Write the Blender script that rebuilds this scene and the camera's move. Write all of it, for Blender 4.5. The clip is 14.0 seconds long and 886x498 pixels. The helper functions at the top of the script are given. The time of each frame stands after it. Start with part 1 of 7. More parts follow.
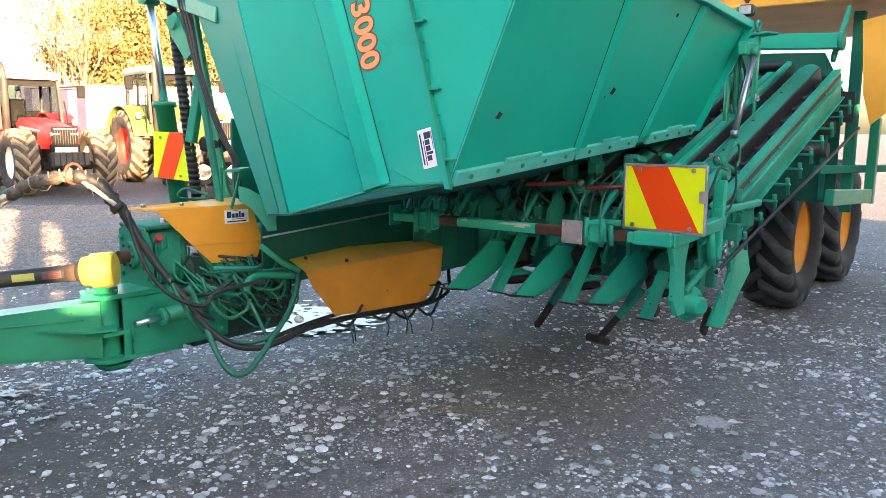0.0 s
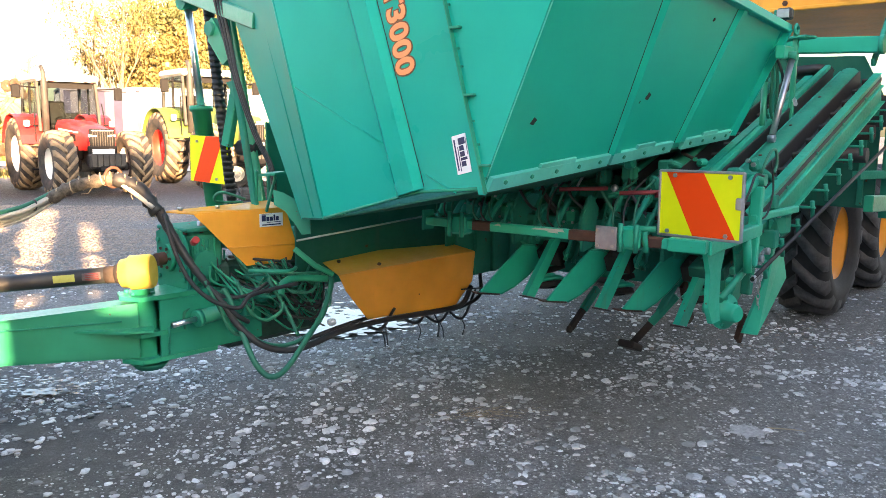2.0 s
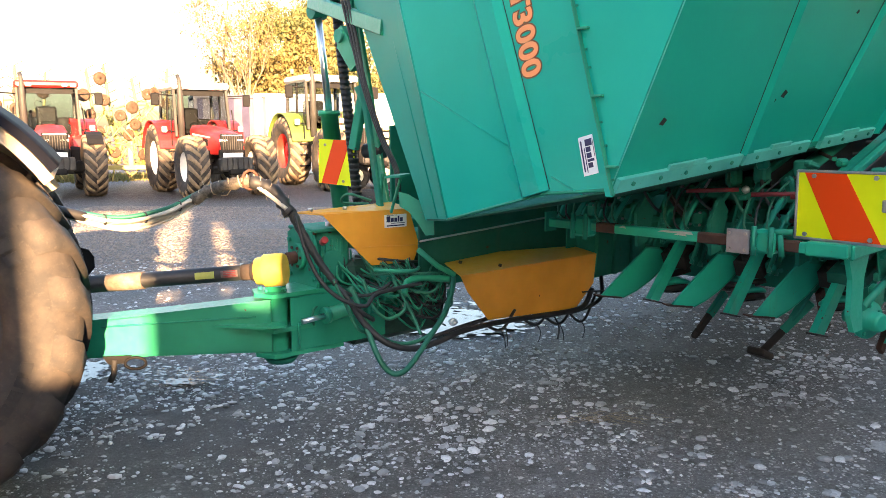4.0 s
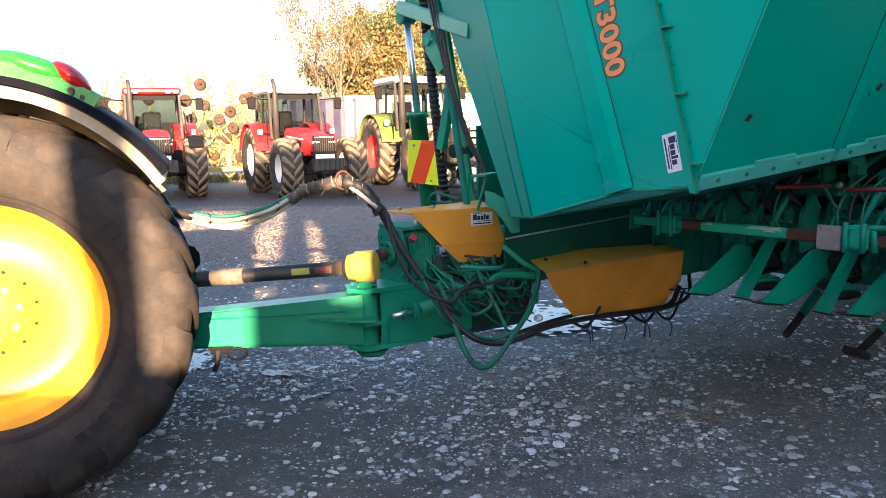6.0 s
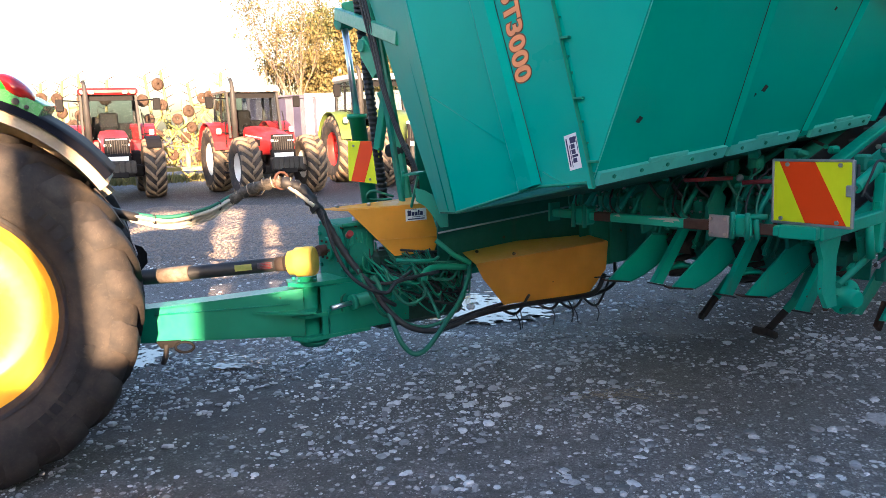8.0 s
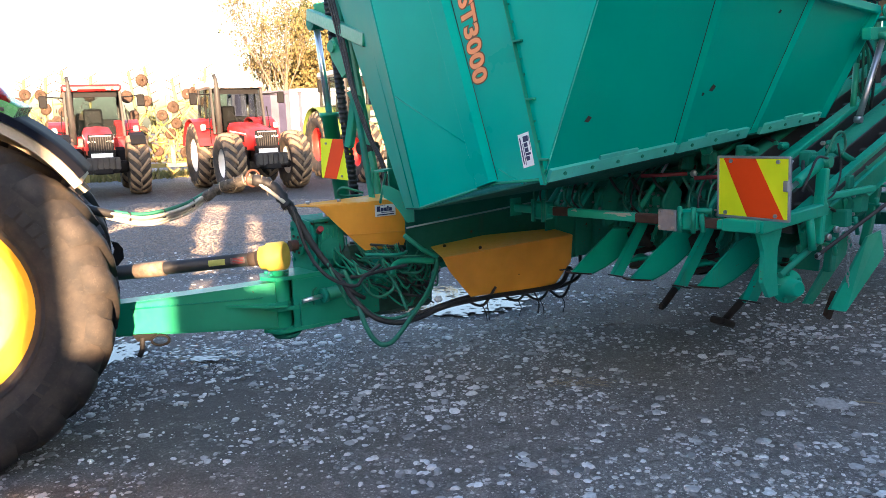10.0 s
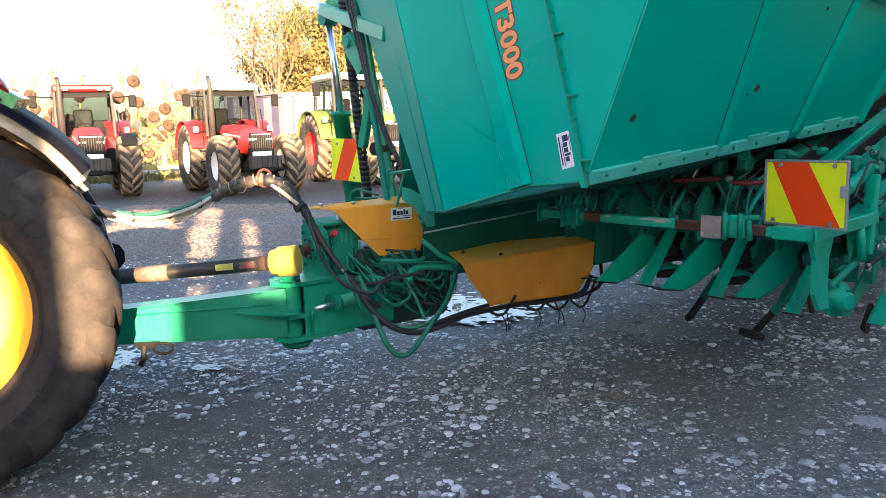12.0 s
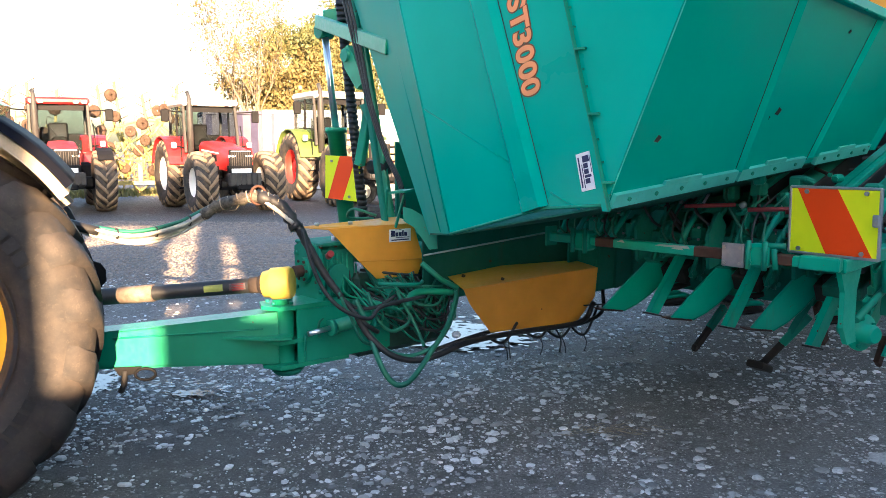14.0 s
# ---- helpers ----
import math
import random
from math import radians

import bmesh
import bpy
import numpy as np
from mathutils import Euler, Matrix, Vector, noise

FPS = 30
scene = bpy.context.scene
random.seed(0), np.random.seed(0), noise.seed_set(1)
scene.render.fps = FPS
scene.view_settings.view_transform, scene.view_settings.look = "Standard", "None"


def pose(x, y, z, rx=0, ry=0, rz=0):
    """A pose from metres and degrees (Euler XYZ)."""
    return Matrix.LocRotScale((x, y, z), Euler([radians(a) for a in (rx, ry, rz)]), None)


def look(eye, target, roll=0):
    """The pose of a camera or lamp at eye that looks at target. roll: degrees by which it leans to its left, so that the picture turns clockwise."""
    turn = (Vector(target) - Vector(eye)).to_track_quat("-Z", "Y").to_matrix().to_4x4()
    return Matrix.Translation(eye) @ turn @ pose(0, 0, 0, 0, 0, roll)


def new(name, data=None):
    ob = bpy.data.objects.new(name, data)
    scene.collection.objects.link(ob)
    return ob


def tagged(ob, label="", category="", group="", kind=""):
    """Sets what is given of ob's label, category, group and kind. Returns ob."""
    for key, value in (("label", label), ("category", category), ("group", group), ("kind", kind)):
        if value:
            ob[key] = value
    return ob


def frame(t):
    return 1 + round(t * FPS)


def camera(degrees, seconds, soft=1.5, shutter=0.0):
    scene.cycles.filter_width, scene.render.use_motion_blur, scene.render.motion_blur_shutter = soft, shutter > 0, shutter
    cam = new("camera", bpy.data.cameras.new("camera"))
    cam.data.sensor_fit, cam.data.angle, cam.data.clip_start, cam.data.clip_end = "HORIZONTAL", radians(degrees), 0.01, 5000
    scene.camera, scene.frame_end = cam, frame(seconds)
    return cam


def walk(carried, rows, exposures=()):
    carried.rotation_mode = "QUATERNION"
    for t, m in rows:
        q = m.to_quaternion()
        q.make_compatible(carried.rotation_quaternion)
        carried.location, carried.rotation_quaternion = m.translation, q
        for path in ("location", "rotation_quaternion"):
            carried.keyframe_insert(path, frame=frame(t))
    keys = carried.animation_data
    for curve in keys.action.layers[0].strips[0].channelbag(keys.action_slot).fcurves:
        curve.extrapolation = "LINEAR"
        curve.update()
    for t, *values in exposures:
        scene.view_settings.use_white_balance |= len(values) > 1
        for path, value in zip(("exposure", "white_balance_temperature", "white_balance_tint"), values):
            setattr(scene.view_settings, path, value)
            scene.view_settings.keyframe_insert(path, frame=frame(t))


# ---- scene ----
cam = camera(58.3, 14.0, 0.8)
ROWS = [
    (0.0, -0.334, 0.253, 1.648, -8.61, -0.33, -3.44),
    (0.5, -0.341, 0.235, 1.666, -8.57, -0.60, -3.20),
    (1.0, -0.351, 0.233, 1.667, -8.48, -0.71, -2.77),
    (1.5, -0.358, 0.230, 1.672, -8.42, -0.78, -2.24),
    (2.0, -0.350, 0.248, 1.663, -8.49, -0.43, -1.27),
    (2.5, -0.357, 0.249, 1.661, -8.48, -0.39, -0.48),
    (3.0, -0.356, 0.242, 1.663, -8.41, -0.48, 0.38),
    (3.5, -0.372, 0.237, 1.665, -8.32, -0.65, 2.04),
    (4.0, -0.398, 0.223, 1.665, -8.39, 0.22, 6.84),
    (4.2, -0.414, 0.216, 1.665, -8.45, 0.52, 8.83),
    (6.3, -0.344, 0.078, 1.675, -8.40, 1.16, 13.11),
    (6.5, -0.318, 0.047, 1.683, -8.44, 1.14, 12.88),
    (7.0, -0.245, -0.018, 1.693, -8.47, 1.44, 12.27),
    (7.5, -0.177, -0.074, 1.700, -8.64, 1.77, 11.46),
    (8.0, -0.116, -0.124, 1.702, -8.81, 1.95, 10.61),
    (8.5, -0.053, -0.177, 1.710, -8.88, 2.06, 10.00),
    (11.0, 0.060, -0.275, 1.723, -9.39, 2.14, 9.73),
    (11.5, -0.122, -0.113, 1.701, -9.02, 1.49, 9.30),
    (12.0, -0.182, -0.055, 1.685, -8.78, 1.41, 9.04),
    (12.5, -0.240, 0.007, 1.688, -8.57, 0.78, 8.84),
    (13.0, -0.280, 0.054, 1.679, -8.27, 0.66, 8.45),
    (13.5, -0.323, 0.096, 1.676, -7.71, 0.38, 7.82),
    (14.0, -0.363, 0.132, 1.670, -7.28, 0.24, 7.38),
]
walk(cam, [(t, pose(x, y, z, 90 + p, r, w)) for t, x, y, z, p, r, w in ROWS],
     exposures=[(0.0, 3.65, 6250, 19), (3.0, 3.60, 6350, 19), (4.2, 3.28, 6250, 19), (6.3, 2.72, 5450, 21), (8.7, 2.90, 5500, 20), (11.0, 2.99, 5600, 18), (14.0, 3.10, 5550, 16)])

# ---- light ----
SUN_AZ, SUN_EL = radians(156.4), radians(11.0)   # compass bearing of the sun (0 = +y, clockwise) and its height
world = bpy.data.worlds.new("sky")
scene.world = world
world.use_nodes = True
wn = world.node_tree.nodes
sky = wn.new("ShaderNodeTexSky")
sky.sky_type, sky.sun_disc = "NISHITA", False
sky.sun_elevation, sky.sun_rotation = SUN_EL, SUN_AZ
sky.air_density, sky.dust_density = 1.2, 2.5
wn["Background"].inputs["Strength"].default_value = 0.09
world.node_tree.links.new(sky.outputs[0], wn["Background"].inputs["Color"])
sun = new("sun", bpy.data.lights.new("sun", "SUN"))
sun.data.energy, sun.data.angle, sun.data.color = 5.0, radians(0.6), (1.0, 0.62, 0.29)
to_sun = Vector((math.sin(SUN_AZ) * math.cos(SUN_EL), math.cos(SUN_AZ) * math.cos(SUN_EL), math.sin(SUN_EL)))
sun.matrix_world = look(to_sun * 50, (0, 0, 0))


# ---- materials ----
def nodes_of(name, rough=0.5, metal=0.0):
    m = bpy.data.materials.new(name)
    m.use_nodes = True
    nt = m.node_tree
    b = nt.nodes["Principled BSDF"]
    b.inputs["Roughness"].default_value, b.inputs["Metallic"].default_value = rough, metal
    return m, nt, b


def noise_of(nt, scale, detail=4.0, rough=0.55, stretch=None):
    tc = nt.nodes.new("ShaderNodeTexCoord")
    n = nt.nodes.new("ShaderNodeTexNoise")
    n.inputs["Scale"].default_value, n.inputs["Detail"].default_value, n.inputs["Roughness"].default_value = scale, detail, rough
    if stretch:
        mp = nt.nodes.new("ShaderNodeMapping")
        mp.inputs["Scale"].default_value = stretch
        nt.links.new(tc.outputs["Object"], mp.inputs[0])
        nt.links.new(mp.outputs[0], n.inputs["Vector"])
    else:
        nt.links.new(tc.outputs["Object"], n.inputs["Vector"])
    return n.outputs["Fac"]


def ramp_of(nt, fac, a, b, ca=(0, 0, 0), cb=(1, 1, 1)):
    r = nt.nodes.new("ShaderNodeValToRGB")
    r.color_ramp.elements[0].position, r.color_ramp.elements[1].position = a, b
    r.color_ramp.elements[0].color, r.color_ramp.elements[1].color = (*ca, 1), (*cb, 1)
    nt.links.new(fac, r.inputs[0])
    return r.outputs[0]


def mix_of(nt, fac, a, b, mode="MIX"):
    x = nt.nodes.new("ShaderNodeMix")
    x.data_type, x.blend_type = "RGBA", mode
    for sock, v in ((x.inputs[0], fac), (x.inputs[6], a), (x.inputs[7], b)):
        if isinstance(v, (int, float)):
            sock.default_value = v
        elif isinstance(v, tuple):
            sock.default_value = (*v, 1)
        else:
            nt.links.new(v, sock)
    return x.outputs[2]


def bump_of(nt, b, fac, strength, dist=0.01):
    n = nt.nodes.new("ShaderNodeBump")
    n.inputs["Strength"].default_value, n.inputs["Distance"].default_value = strength, dist
    nt.links.new(fac, n.inputs["Height"])
    nt.links.new(n.outputs[0], b.inputs["Normal"])


def paint(name, col, rough=0.38, dirt=(0.09, 0.075, 0.055), amount=0.35, rust=0.0, spec=0.5, scale=2.2, fade=1.0):
    """Sheet-metal paint: slightly faded patches, dust streaks, chips of rust, an uneven gloss."""
    m, nt, b = nodes_of(name, rough)
    big = noise_of(nt, scale, 5)
    fine = noise_of(nt, 38, 6, 0.7)
    streak = noise_of(nt, 9, 5, 0.6, (1.0, 1.0, 0.16))
    faded = tuple(min(1, c * (1 + 0.14 * fade) + 0.012 * fade) for c in col)
    deep = tuple(c * (1 - 0.14 * fade) for c in col)
    c = mix_of(nt, ramp_of(nt, big, 0.35, 0.68), deep, faded)
    c = mix_of(nt, ramp_of(nt, streak, 0.60 , 0.80, (0, 0, 0), (amount,) * 3), c, dirt)
    c = mix_of(nt, ramp_of(nt, fine, 0.62, 0.75, (0, 0, 0), (amount * 0.5,) * 3), c, dirt)
    if rust:
        spot = noise_of(nt, 15, 8, 0.72)
        c = mix_of(nt, ramp_of(nt, spot, 0.68 - rust * 0.1, 0.70 - rust * 0.1), c, (0.10, 0.035, 0.015))
    scratch = noise_of(nt, 30, 3, 0.5, (1.0, 0.05, 0.6))
    c = mix_of(nt, ramp_of(nt, scratch, 0.735, 0.76, (0, 0, 0), (amount * 0.9,) * 3), c, tuple(min(1, x * 0.5 + 0.03) for x in col))
    chip = noise_of(nt, 55, 7, 0.75)
    c = mix_of(nt, ramp_of(nt, chip, 0.765, 0.78, (0, 0, 0), (min(1, amount * 2.2),) * 3), c, (0.055, 0.035, 0.025))
    nt.links.new(c, b.inputs["Base Color"])
    r = ramp_of(nt, fine if fade >= 1 else big, 0.3, 0.8, (rough * 0.8,) * 3, (min(1, rough * 1.5),) * 3)
    nt.links.new(r, b.inputs["Roughness"])
    b.inputs["Specular IOR Level"].default_value = spec
    bump_of(nt, b, noise_of(nt, 1.4, 1.0, 0.4), 0.15, 0.03)
    return m


def plain(name, col, rough=0.6, metal=0.0, vary=0.25, scale=12.0, bump=0.1, spec=0.5):
    m, nt, b = nodes_of(name, rough, metal)
    b.inputs["Specular IOR Level"].default_value = spec
    f = noise_of(nt, scale, 6, 0.65)
    nt.links.new(ramp_of(nt, f, 0.25, 0.75, tuple(c * (1 - vary) for c in col), tuple(min(1, c * (1 + vary)) for c in col)), b.inputs["Base Color"])
    bump_of(nt, b, f, bump, 0.005)
    return m


GREEN = paint("green_paint", (0.002, 0.395, 0.298), 0.30, amount=0.07, fade=0.45, scale=1.3, spec=0.14)
FRAME_GREEN = paint("frame_green_paint", (0.010, 0.280, 0.152), 0.36, amount=0.35, rust=0.10)
SHARE_GREEN = paint("digger_green_paint", (0.006, 0.36, 0.225), 0.38, amount=0.4, rust=0.22, spec=0.35)
ELEVATOR_GREEN = paint("elevator_green_paint", (0.006, 0.295, 0.195), 0.42, amount=0.45, rust=0.3, spec=0.28)
SATIN_GREEN = paint("satin_green_paint", (0.003, 0.32, 0.24), 0.42, amount=0.10, fade=0.5, spec=0.14)
GREEN_WORN = paint("worn_green_paint", (0.008, 0.25, 0.155), 0.42, amount=0.4, rust=0.35, spec=0.3)
GREEN_DIRTY = paint("dirty_green_paint", (0.012, 0.205, 0.135), 0.7, amount=0.42, rust=0.40, spec=0.2)
# green with the shade under the hopper put into its colour
SHADE_GREEN = paint("shade_darkened_green_paint", (0.010, 0.115, 0.078), 0.7, amount=0.5, rust=0.4, spec=0.2)
STRIP = paint("pale_green_strip_paint", (0.085, 0.52, 0.44), 0.4, amount=0.3, rust=0.2)
OCHRE = paint("ochre_cover_paint", (0.74, 0.335, 0.024), 0.42, amount=0.16)
ORANGE = paint("orange_bin_paint", (0.78, 0.34, 0.02), 0.45, amount=0.2)
LETTER = plain("orange_lettering", (0.95, 0.33, 0.12), 0.5, vary=0.06)
LETTER_EDGE = plain("brown_letter_outline", (0.22, 0.07, 0.02), 0.5)
STICKER = plain("white_sticker", (0.82, 0.84, 0.86), 0.35, vary=0.05)
INK = plain("navy_print", (0.01, 0.02, 0.10), 0.4)
RED_PAINT = plain("red_paint", (0.35, 0.02, 0.02), 0.4)
RED_DULL = plain("dull_red_paint", (0.16, 0.012, 0.016), 0.6, vary=0.4)
LIME_DULL = plain("faded_yellow_label", (0.42, 0.44, 0.10), 0.6)
DARK_LABEL = plain("grey_warning_label", (0.09, 0.07, 0.07), 0.6, vary=0.5, scale=60.0)
WRAP = plain("frayed_dusty_wrapping", (0.085, 0.075, 0.060), 0.85, vary=0.85, scale=45.0)
WORN_TUBE = plain("scuffed_dusty_plastic", (0.16, 0.13, 0.10), 0.7, vary=0.6, scale=22.0)
# very dark green with shade put in, for the box behind the hoses
SHADE_BACKING = plain("shade_dark_green_backing", (0.010, 0.045, 0.032), 0.55, vary=0.6, scale=16.0)
DEEP_BLACK = plain("matt_black_tractor_trim", (0.008, 0.008, 0.009), 0.7, spec=0.2)
STEEL = plain("bare_steel", (0.42, 0.42, 0.43), 0.35, 0.9)
CHROME = plain("chrome_rod", (0.75, 0.76, 0.78), 0.28, 1.0, vary=0.05)
GREY_METAL = plain("grey_galvanised", (0.32, 0.34, 0.38), 0.45, 0.6)
RUSTY = plain("rusty_steel", (0.075, 0.034, 0.022), 0.8, 0.2, vary=0.5)
SOILED = plain("soil_covered_steel", (0.032, 0.023, 0.018), 0.9, vary=0.5)
BLACK_RUBBER = plain("black_rubber", (0.02, 0.02, 0.021), 0.55, vary=0.4)
BLACK_PLASTIC = plain("black_plastic", (0.025, 0.027, 0.03), 0.5)
DUSTY_PLASTIC = plain("dusty_plastic_lining", (0.42, 0.36, 0.27), 0.85, vary=0.3, scale=6)
GUARD_PLASTIC = plain("black_mudguard_plastic", (0.006, 0.007, 0.012), 0.62, spec=0.05)
HOSE_GREEN = paint("green_painted_hose", (0.008, 0.15, 0.085), 0.5, amount=0.45)
HOSE_GREY = plain("dusty_grey_hose", (0.46, 0.43, 0.36), 0.7)
LIME = plain("fluorescent_yellow_sheet", (0.93, 0.96, 0.004), 0.5, vary=0.03, spec=0.15)
SIGN_RED = plain("fluorescent_red_sheet", (1.0, 0.075, 0.006), 0.5, vary=0.03, spec=0.15)
BOOT_YELLOW = paint("yellow_plastic_guard", (0.72, 0.52, 0.06), 0.5, dirt=(0.38, 0.29, 0.18), amount=0.85, scale=9.0)
RIM_YELLOW = paint("yellow_rim_paint", (0.85, 0.50, 0.01), 0.35, amount=0.15)
RIM_ORANGE = paint("orange_rim_paint", (0.75, 0.30, 0.01), 0.4, amount=0.25)
RIM_WHITE = paint("white_rim_paint", (0.75, 0.74, 0.70), 0.4, amount=0.3)
RIM_RED = paint("red_rim_paint", (0.65, 0.03, 0.015), 0.4, amount=0.2)
DEERE_GREEN = paint("bright_green_paint", (0.03, 0.30, 0.03), 0.25, amount=0.1)
RED_BODY = paint("red_bodywork", (0.42, 0.013, 0.011), 0.32, amount=0.12)
LIME_BODY = paint("lime_bodywork", (0.115, 0.17, 0.030), 0.35, amount=0.2)
GREY_BODY = paint("grey_chassis_paint", (0.028, 0.027, 0.026), 0.6, amount=0.3)
WHITE_ROOF = paint("white_roof_paint", (0.50, 0.50, 0.48), 0.4, amount=0.1)
NAVY_BOX = paint("navy_container_paint", (0.014, 0.012, 0.05), 0.5, amount=0.2)
WHITE_BOX = paint("white_container_paint", (0.52, 0.52, 0.54), 0.5, amount=0.2)
TEDDER_YELLOW = paint("faded_yellow_paint", (0.33, 0.29, 0.085), 0.5, amount=0.4, rust=0.25)
TAN_RUBBER = plain("dusty_brown_rubber", (0.060, 0.036, 0.022), 0.85, vary=0.5)
WOOD = plain("weathered_slat_wood", (0.36, 0.29, 0.20), 0.8, vary=0.35)
BLOCKER_DARK = plain("dark_light_blocker", (0.06, 0.05, 0.045), 0.9, vary=0.4, scale=2.0)
CONCRETE = plain("shed_wall_concrete", (0.30, 0.29, 0.28), 0.9, vary=0.3, scale=1.5)


def rubber_tyre(name, dust, tone=(0.17, 0.105, 0.06), edge=0.38):
    m, nt, b = nodes_of(name, 0.75)
    f, g = noise_of(nt, 5, 6, 0.65), noise_of(nt, 45, 6, 0.7)
    c = mix_of(nt, ramp_of(nt, f, edge, edge + 0.32, (0, 0, 0), (dust,) * 3), (0.022, 0.021, 0.021), tone)
    c = mix_of(nt, ramp_of(nt, g, 0.55, 0.75, (0, 0, 0), (dust * 0.5,) * 3), c, tuple(x * 1.3 for x in tone))
    nt.links.new(c, b.inputs["Base Color"])
    bump_of(nt, b, g, 0.3, 0.004)
    return m


TYRE = rubber_tyre("black_tyre_rubber", 0.35, (0.075, 0.075, 0.08), 0.45)
TYRE_DUSTY = rubber_tyre("dusty_tyre_rubber", 0.60, (0.100, 0.078, 0.060), 0.42)
LUG_DUST = plain("dusty_worn_tread", (0.075, 0.075, 0.078), 0.8, vary=0.5, scale=18.0)
LUG_MUD = plain("dried_mud_on_tread", (0.21, 0.155, 0.10), 0.9, vary=0.35)
TYRE_MUDDY = rubber_tyre("mud_covered_tyre_rubber", 1.0, (0.09, 0.07, 0.05), 0.42)

GLASS, nt_, b_ = nodes_of("cab_glass", 0.03)
b_.inputs["Base Color"].default_value = (0.50, 0.56, 0.57, 1)
b_.inputs["Transmission Weight"].default_value = 1.0
b_.inputs["IOR"].default_value = 1.12
LAMP_RED, nt_, b_ = nodes_of("red_lamp_lens", 0.12)
b_.inputs["Base Color"].default_value = (0.50, 0.012, 0.008, 1)
b_.inputs["Coat Weight"].default_value = 0.6
LAMP_CLEAR = plain("clear_lamp_lens", (0.50, 0.50, 0.48), 0.15, 0.3)


def ground_material():
    """Packed gravel: a grey binder with grit, set with pale stones of three sizes; patches of mud and painted shade."""
    m, nt, b = nodes_of("packed_gravel_ground", 0.85)
    big, mid, fine = noise_of(nt, 0.45, 5, 0.6), noise_of(nt, 3.2, 6, 0.7), noise_of(nt, 60, 8, 0.75)
    grit = noise_of(nt, 190, 4, 0.7)
    c = mix_of(nt, ramp_of(nt, big, 0.35, 0.65), (0.100, 0.098, 0.096), (0.165, 0.160, 0.155))
    c = mix_of(nt, ramp_of(nt, mid, 0.42, 0.72, (0, 0, 0), (0.6,) * 3), c, (0.215, 0.205, 0.190))
    c = mix_of(nt, ramp_of(nt, fine, 0.38, 0.68), mix_of(nt, 0.78, c, (0.022, 0.021, 0.021)), c)
    c = mix_of(nt, ramp_of(nt, grit, 0.52, 0.70, (0, 0, 0), (0.5,) * 3), c, (0.22, 0.215, 0.21))
    tc = nt.nodes.new("ShaderNodeTexCoord")
    for scale, keep, tone in ((19.0, 0.26, (0.40, 0.39, 0.38)), (42.0, 0.30, (0.36, 0.35, 0.34)), (95.0, 0.30, (0.30, 0.29, 0.28))):
        v = nt.nodes.new("ShaderNodeTexVoronoi")
        v.inputs["Scale"].default_value = scale
        nt.links.new(tc.outputs["Object"], v.inputs["Vector"])
        sep = nt.nodes.new("ShaderNodeSeparateColor")
        nt.links.new(v.outputs["Color"], sep.inputs[0])
        pick = ramp_of(nt, sep.outputs[0], keep, keep + 0.02, (1, 1, 1), (0, 0, 0))
        inside = ramp_of(nt, v.outputs["Distance"], 0.27, 0.34, (1, 1, 1), (0, 0, 0))
        both = mix_of(nt, 1.0, mix_of(nt, 1.0, pick, inside, "MULTIPLY"), ramp_of(nt, mid, 0.30, 0.50), "MULTIPLY")
        c = mix_of(nt, both, c, mix_of(nt, sep.outputs[1], tone, tuple(x * 0.45 for x in tone)))
    soil = noise_of(nt, 8.5, 5, 0.65)
    c = mix_of(nt, ramp_of(nt, soil, 0.52, 0.68, (0, 0, 0), (0.65,) * 3), c, (0.038, 0.033, 0.028))
    # light fall-off painted into the gravel: brighter near the camera, dimmer in the yard
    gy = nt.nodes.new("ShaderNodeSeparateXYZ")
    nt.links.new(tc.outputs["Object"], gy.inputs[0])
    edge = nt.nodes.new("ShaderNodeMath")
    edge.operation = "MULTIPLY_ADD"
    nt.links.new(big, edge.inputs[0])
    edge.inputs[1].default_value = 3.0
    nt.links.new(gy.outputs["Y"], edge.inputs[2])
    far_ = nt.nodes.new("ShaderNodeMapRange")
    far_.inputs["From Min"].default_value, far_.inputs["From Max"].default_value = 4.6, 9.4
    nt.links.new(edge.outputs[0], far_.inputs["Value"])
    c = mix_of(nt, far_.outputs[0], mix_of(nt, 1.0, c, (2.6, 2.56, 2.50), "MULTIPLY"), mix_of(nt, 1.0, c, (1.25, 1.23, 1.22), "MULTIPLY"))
    # wet mud by the drawbar; soil plus painted shade under harvester and tractors
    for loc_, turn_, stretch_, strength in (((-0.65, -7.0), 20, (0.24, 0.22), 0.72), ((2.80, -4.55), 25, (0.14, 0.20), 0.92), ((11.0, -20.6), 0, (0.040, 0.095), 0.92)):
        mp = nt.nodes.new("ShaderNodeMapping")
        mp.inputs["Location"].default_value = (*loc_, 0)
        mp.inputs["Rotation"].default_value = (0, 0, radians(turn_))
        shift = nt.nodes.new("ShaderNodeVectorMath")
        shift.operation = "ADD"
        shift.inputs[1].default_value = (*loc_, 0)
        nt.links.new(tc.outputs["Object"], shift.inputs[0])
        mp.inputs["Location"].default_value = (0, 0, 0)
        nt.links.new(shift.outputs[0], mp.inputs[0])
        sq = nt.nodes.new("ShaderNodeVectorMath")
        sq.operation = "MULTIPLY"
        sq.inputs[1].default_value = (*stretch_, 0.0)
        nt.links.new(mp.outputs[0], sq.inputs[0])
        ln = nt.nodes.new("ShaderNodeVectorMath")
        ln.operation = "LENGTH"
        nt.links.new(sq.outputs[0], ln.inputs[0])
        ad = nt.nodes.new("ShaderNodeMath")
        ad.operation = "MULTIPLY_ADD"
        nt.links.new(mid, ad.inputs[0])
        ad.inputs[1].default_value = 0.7
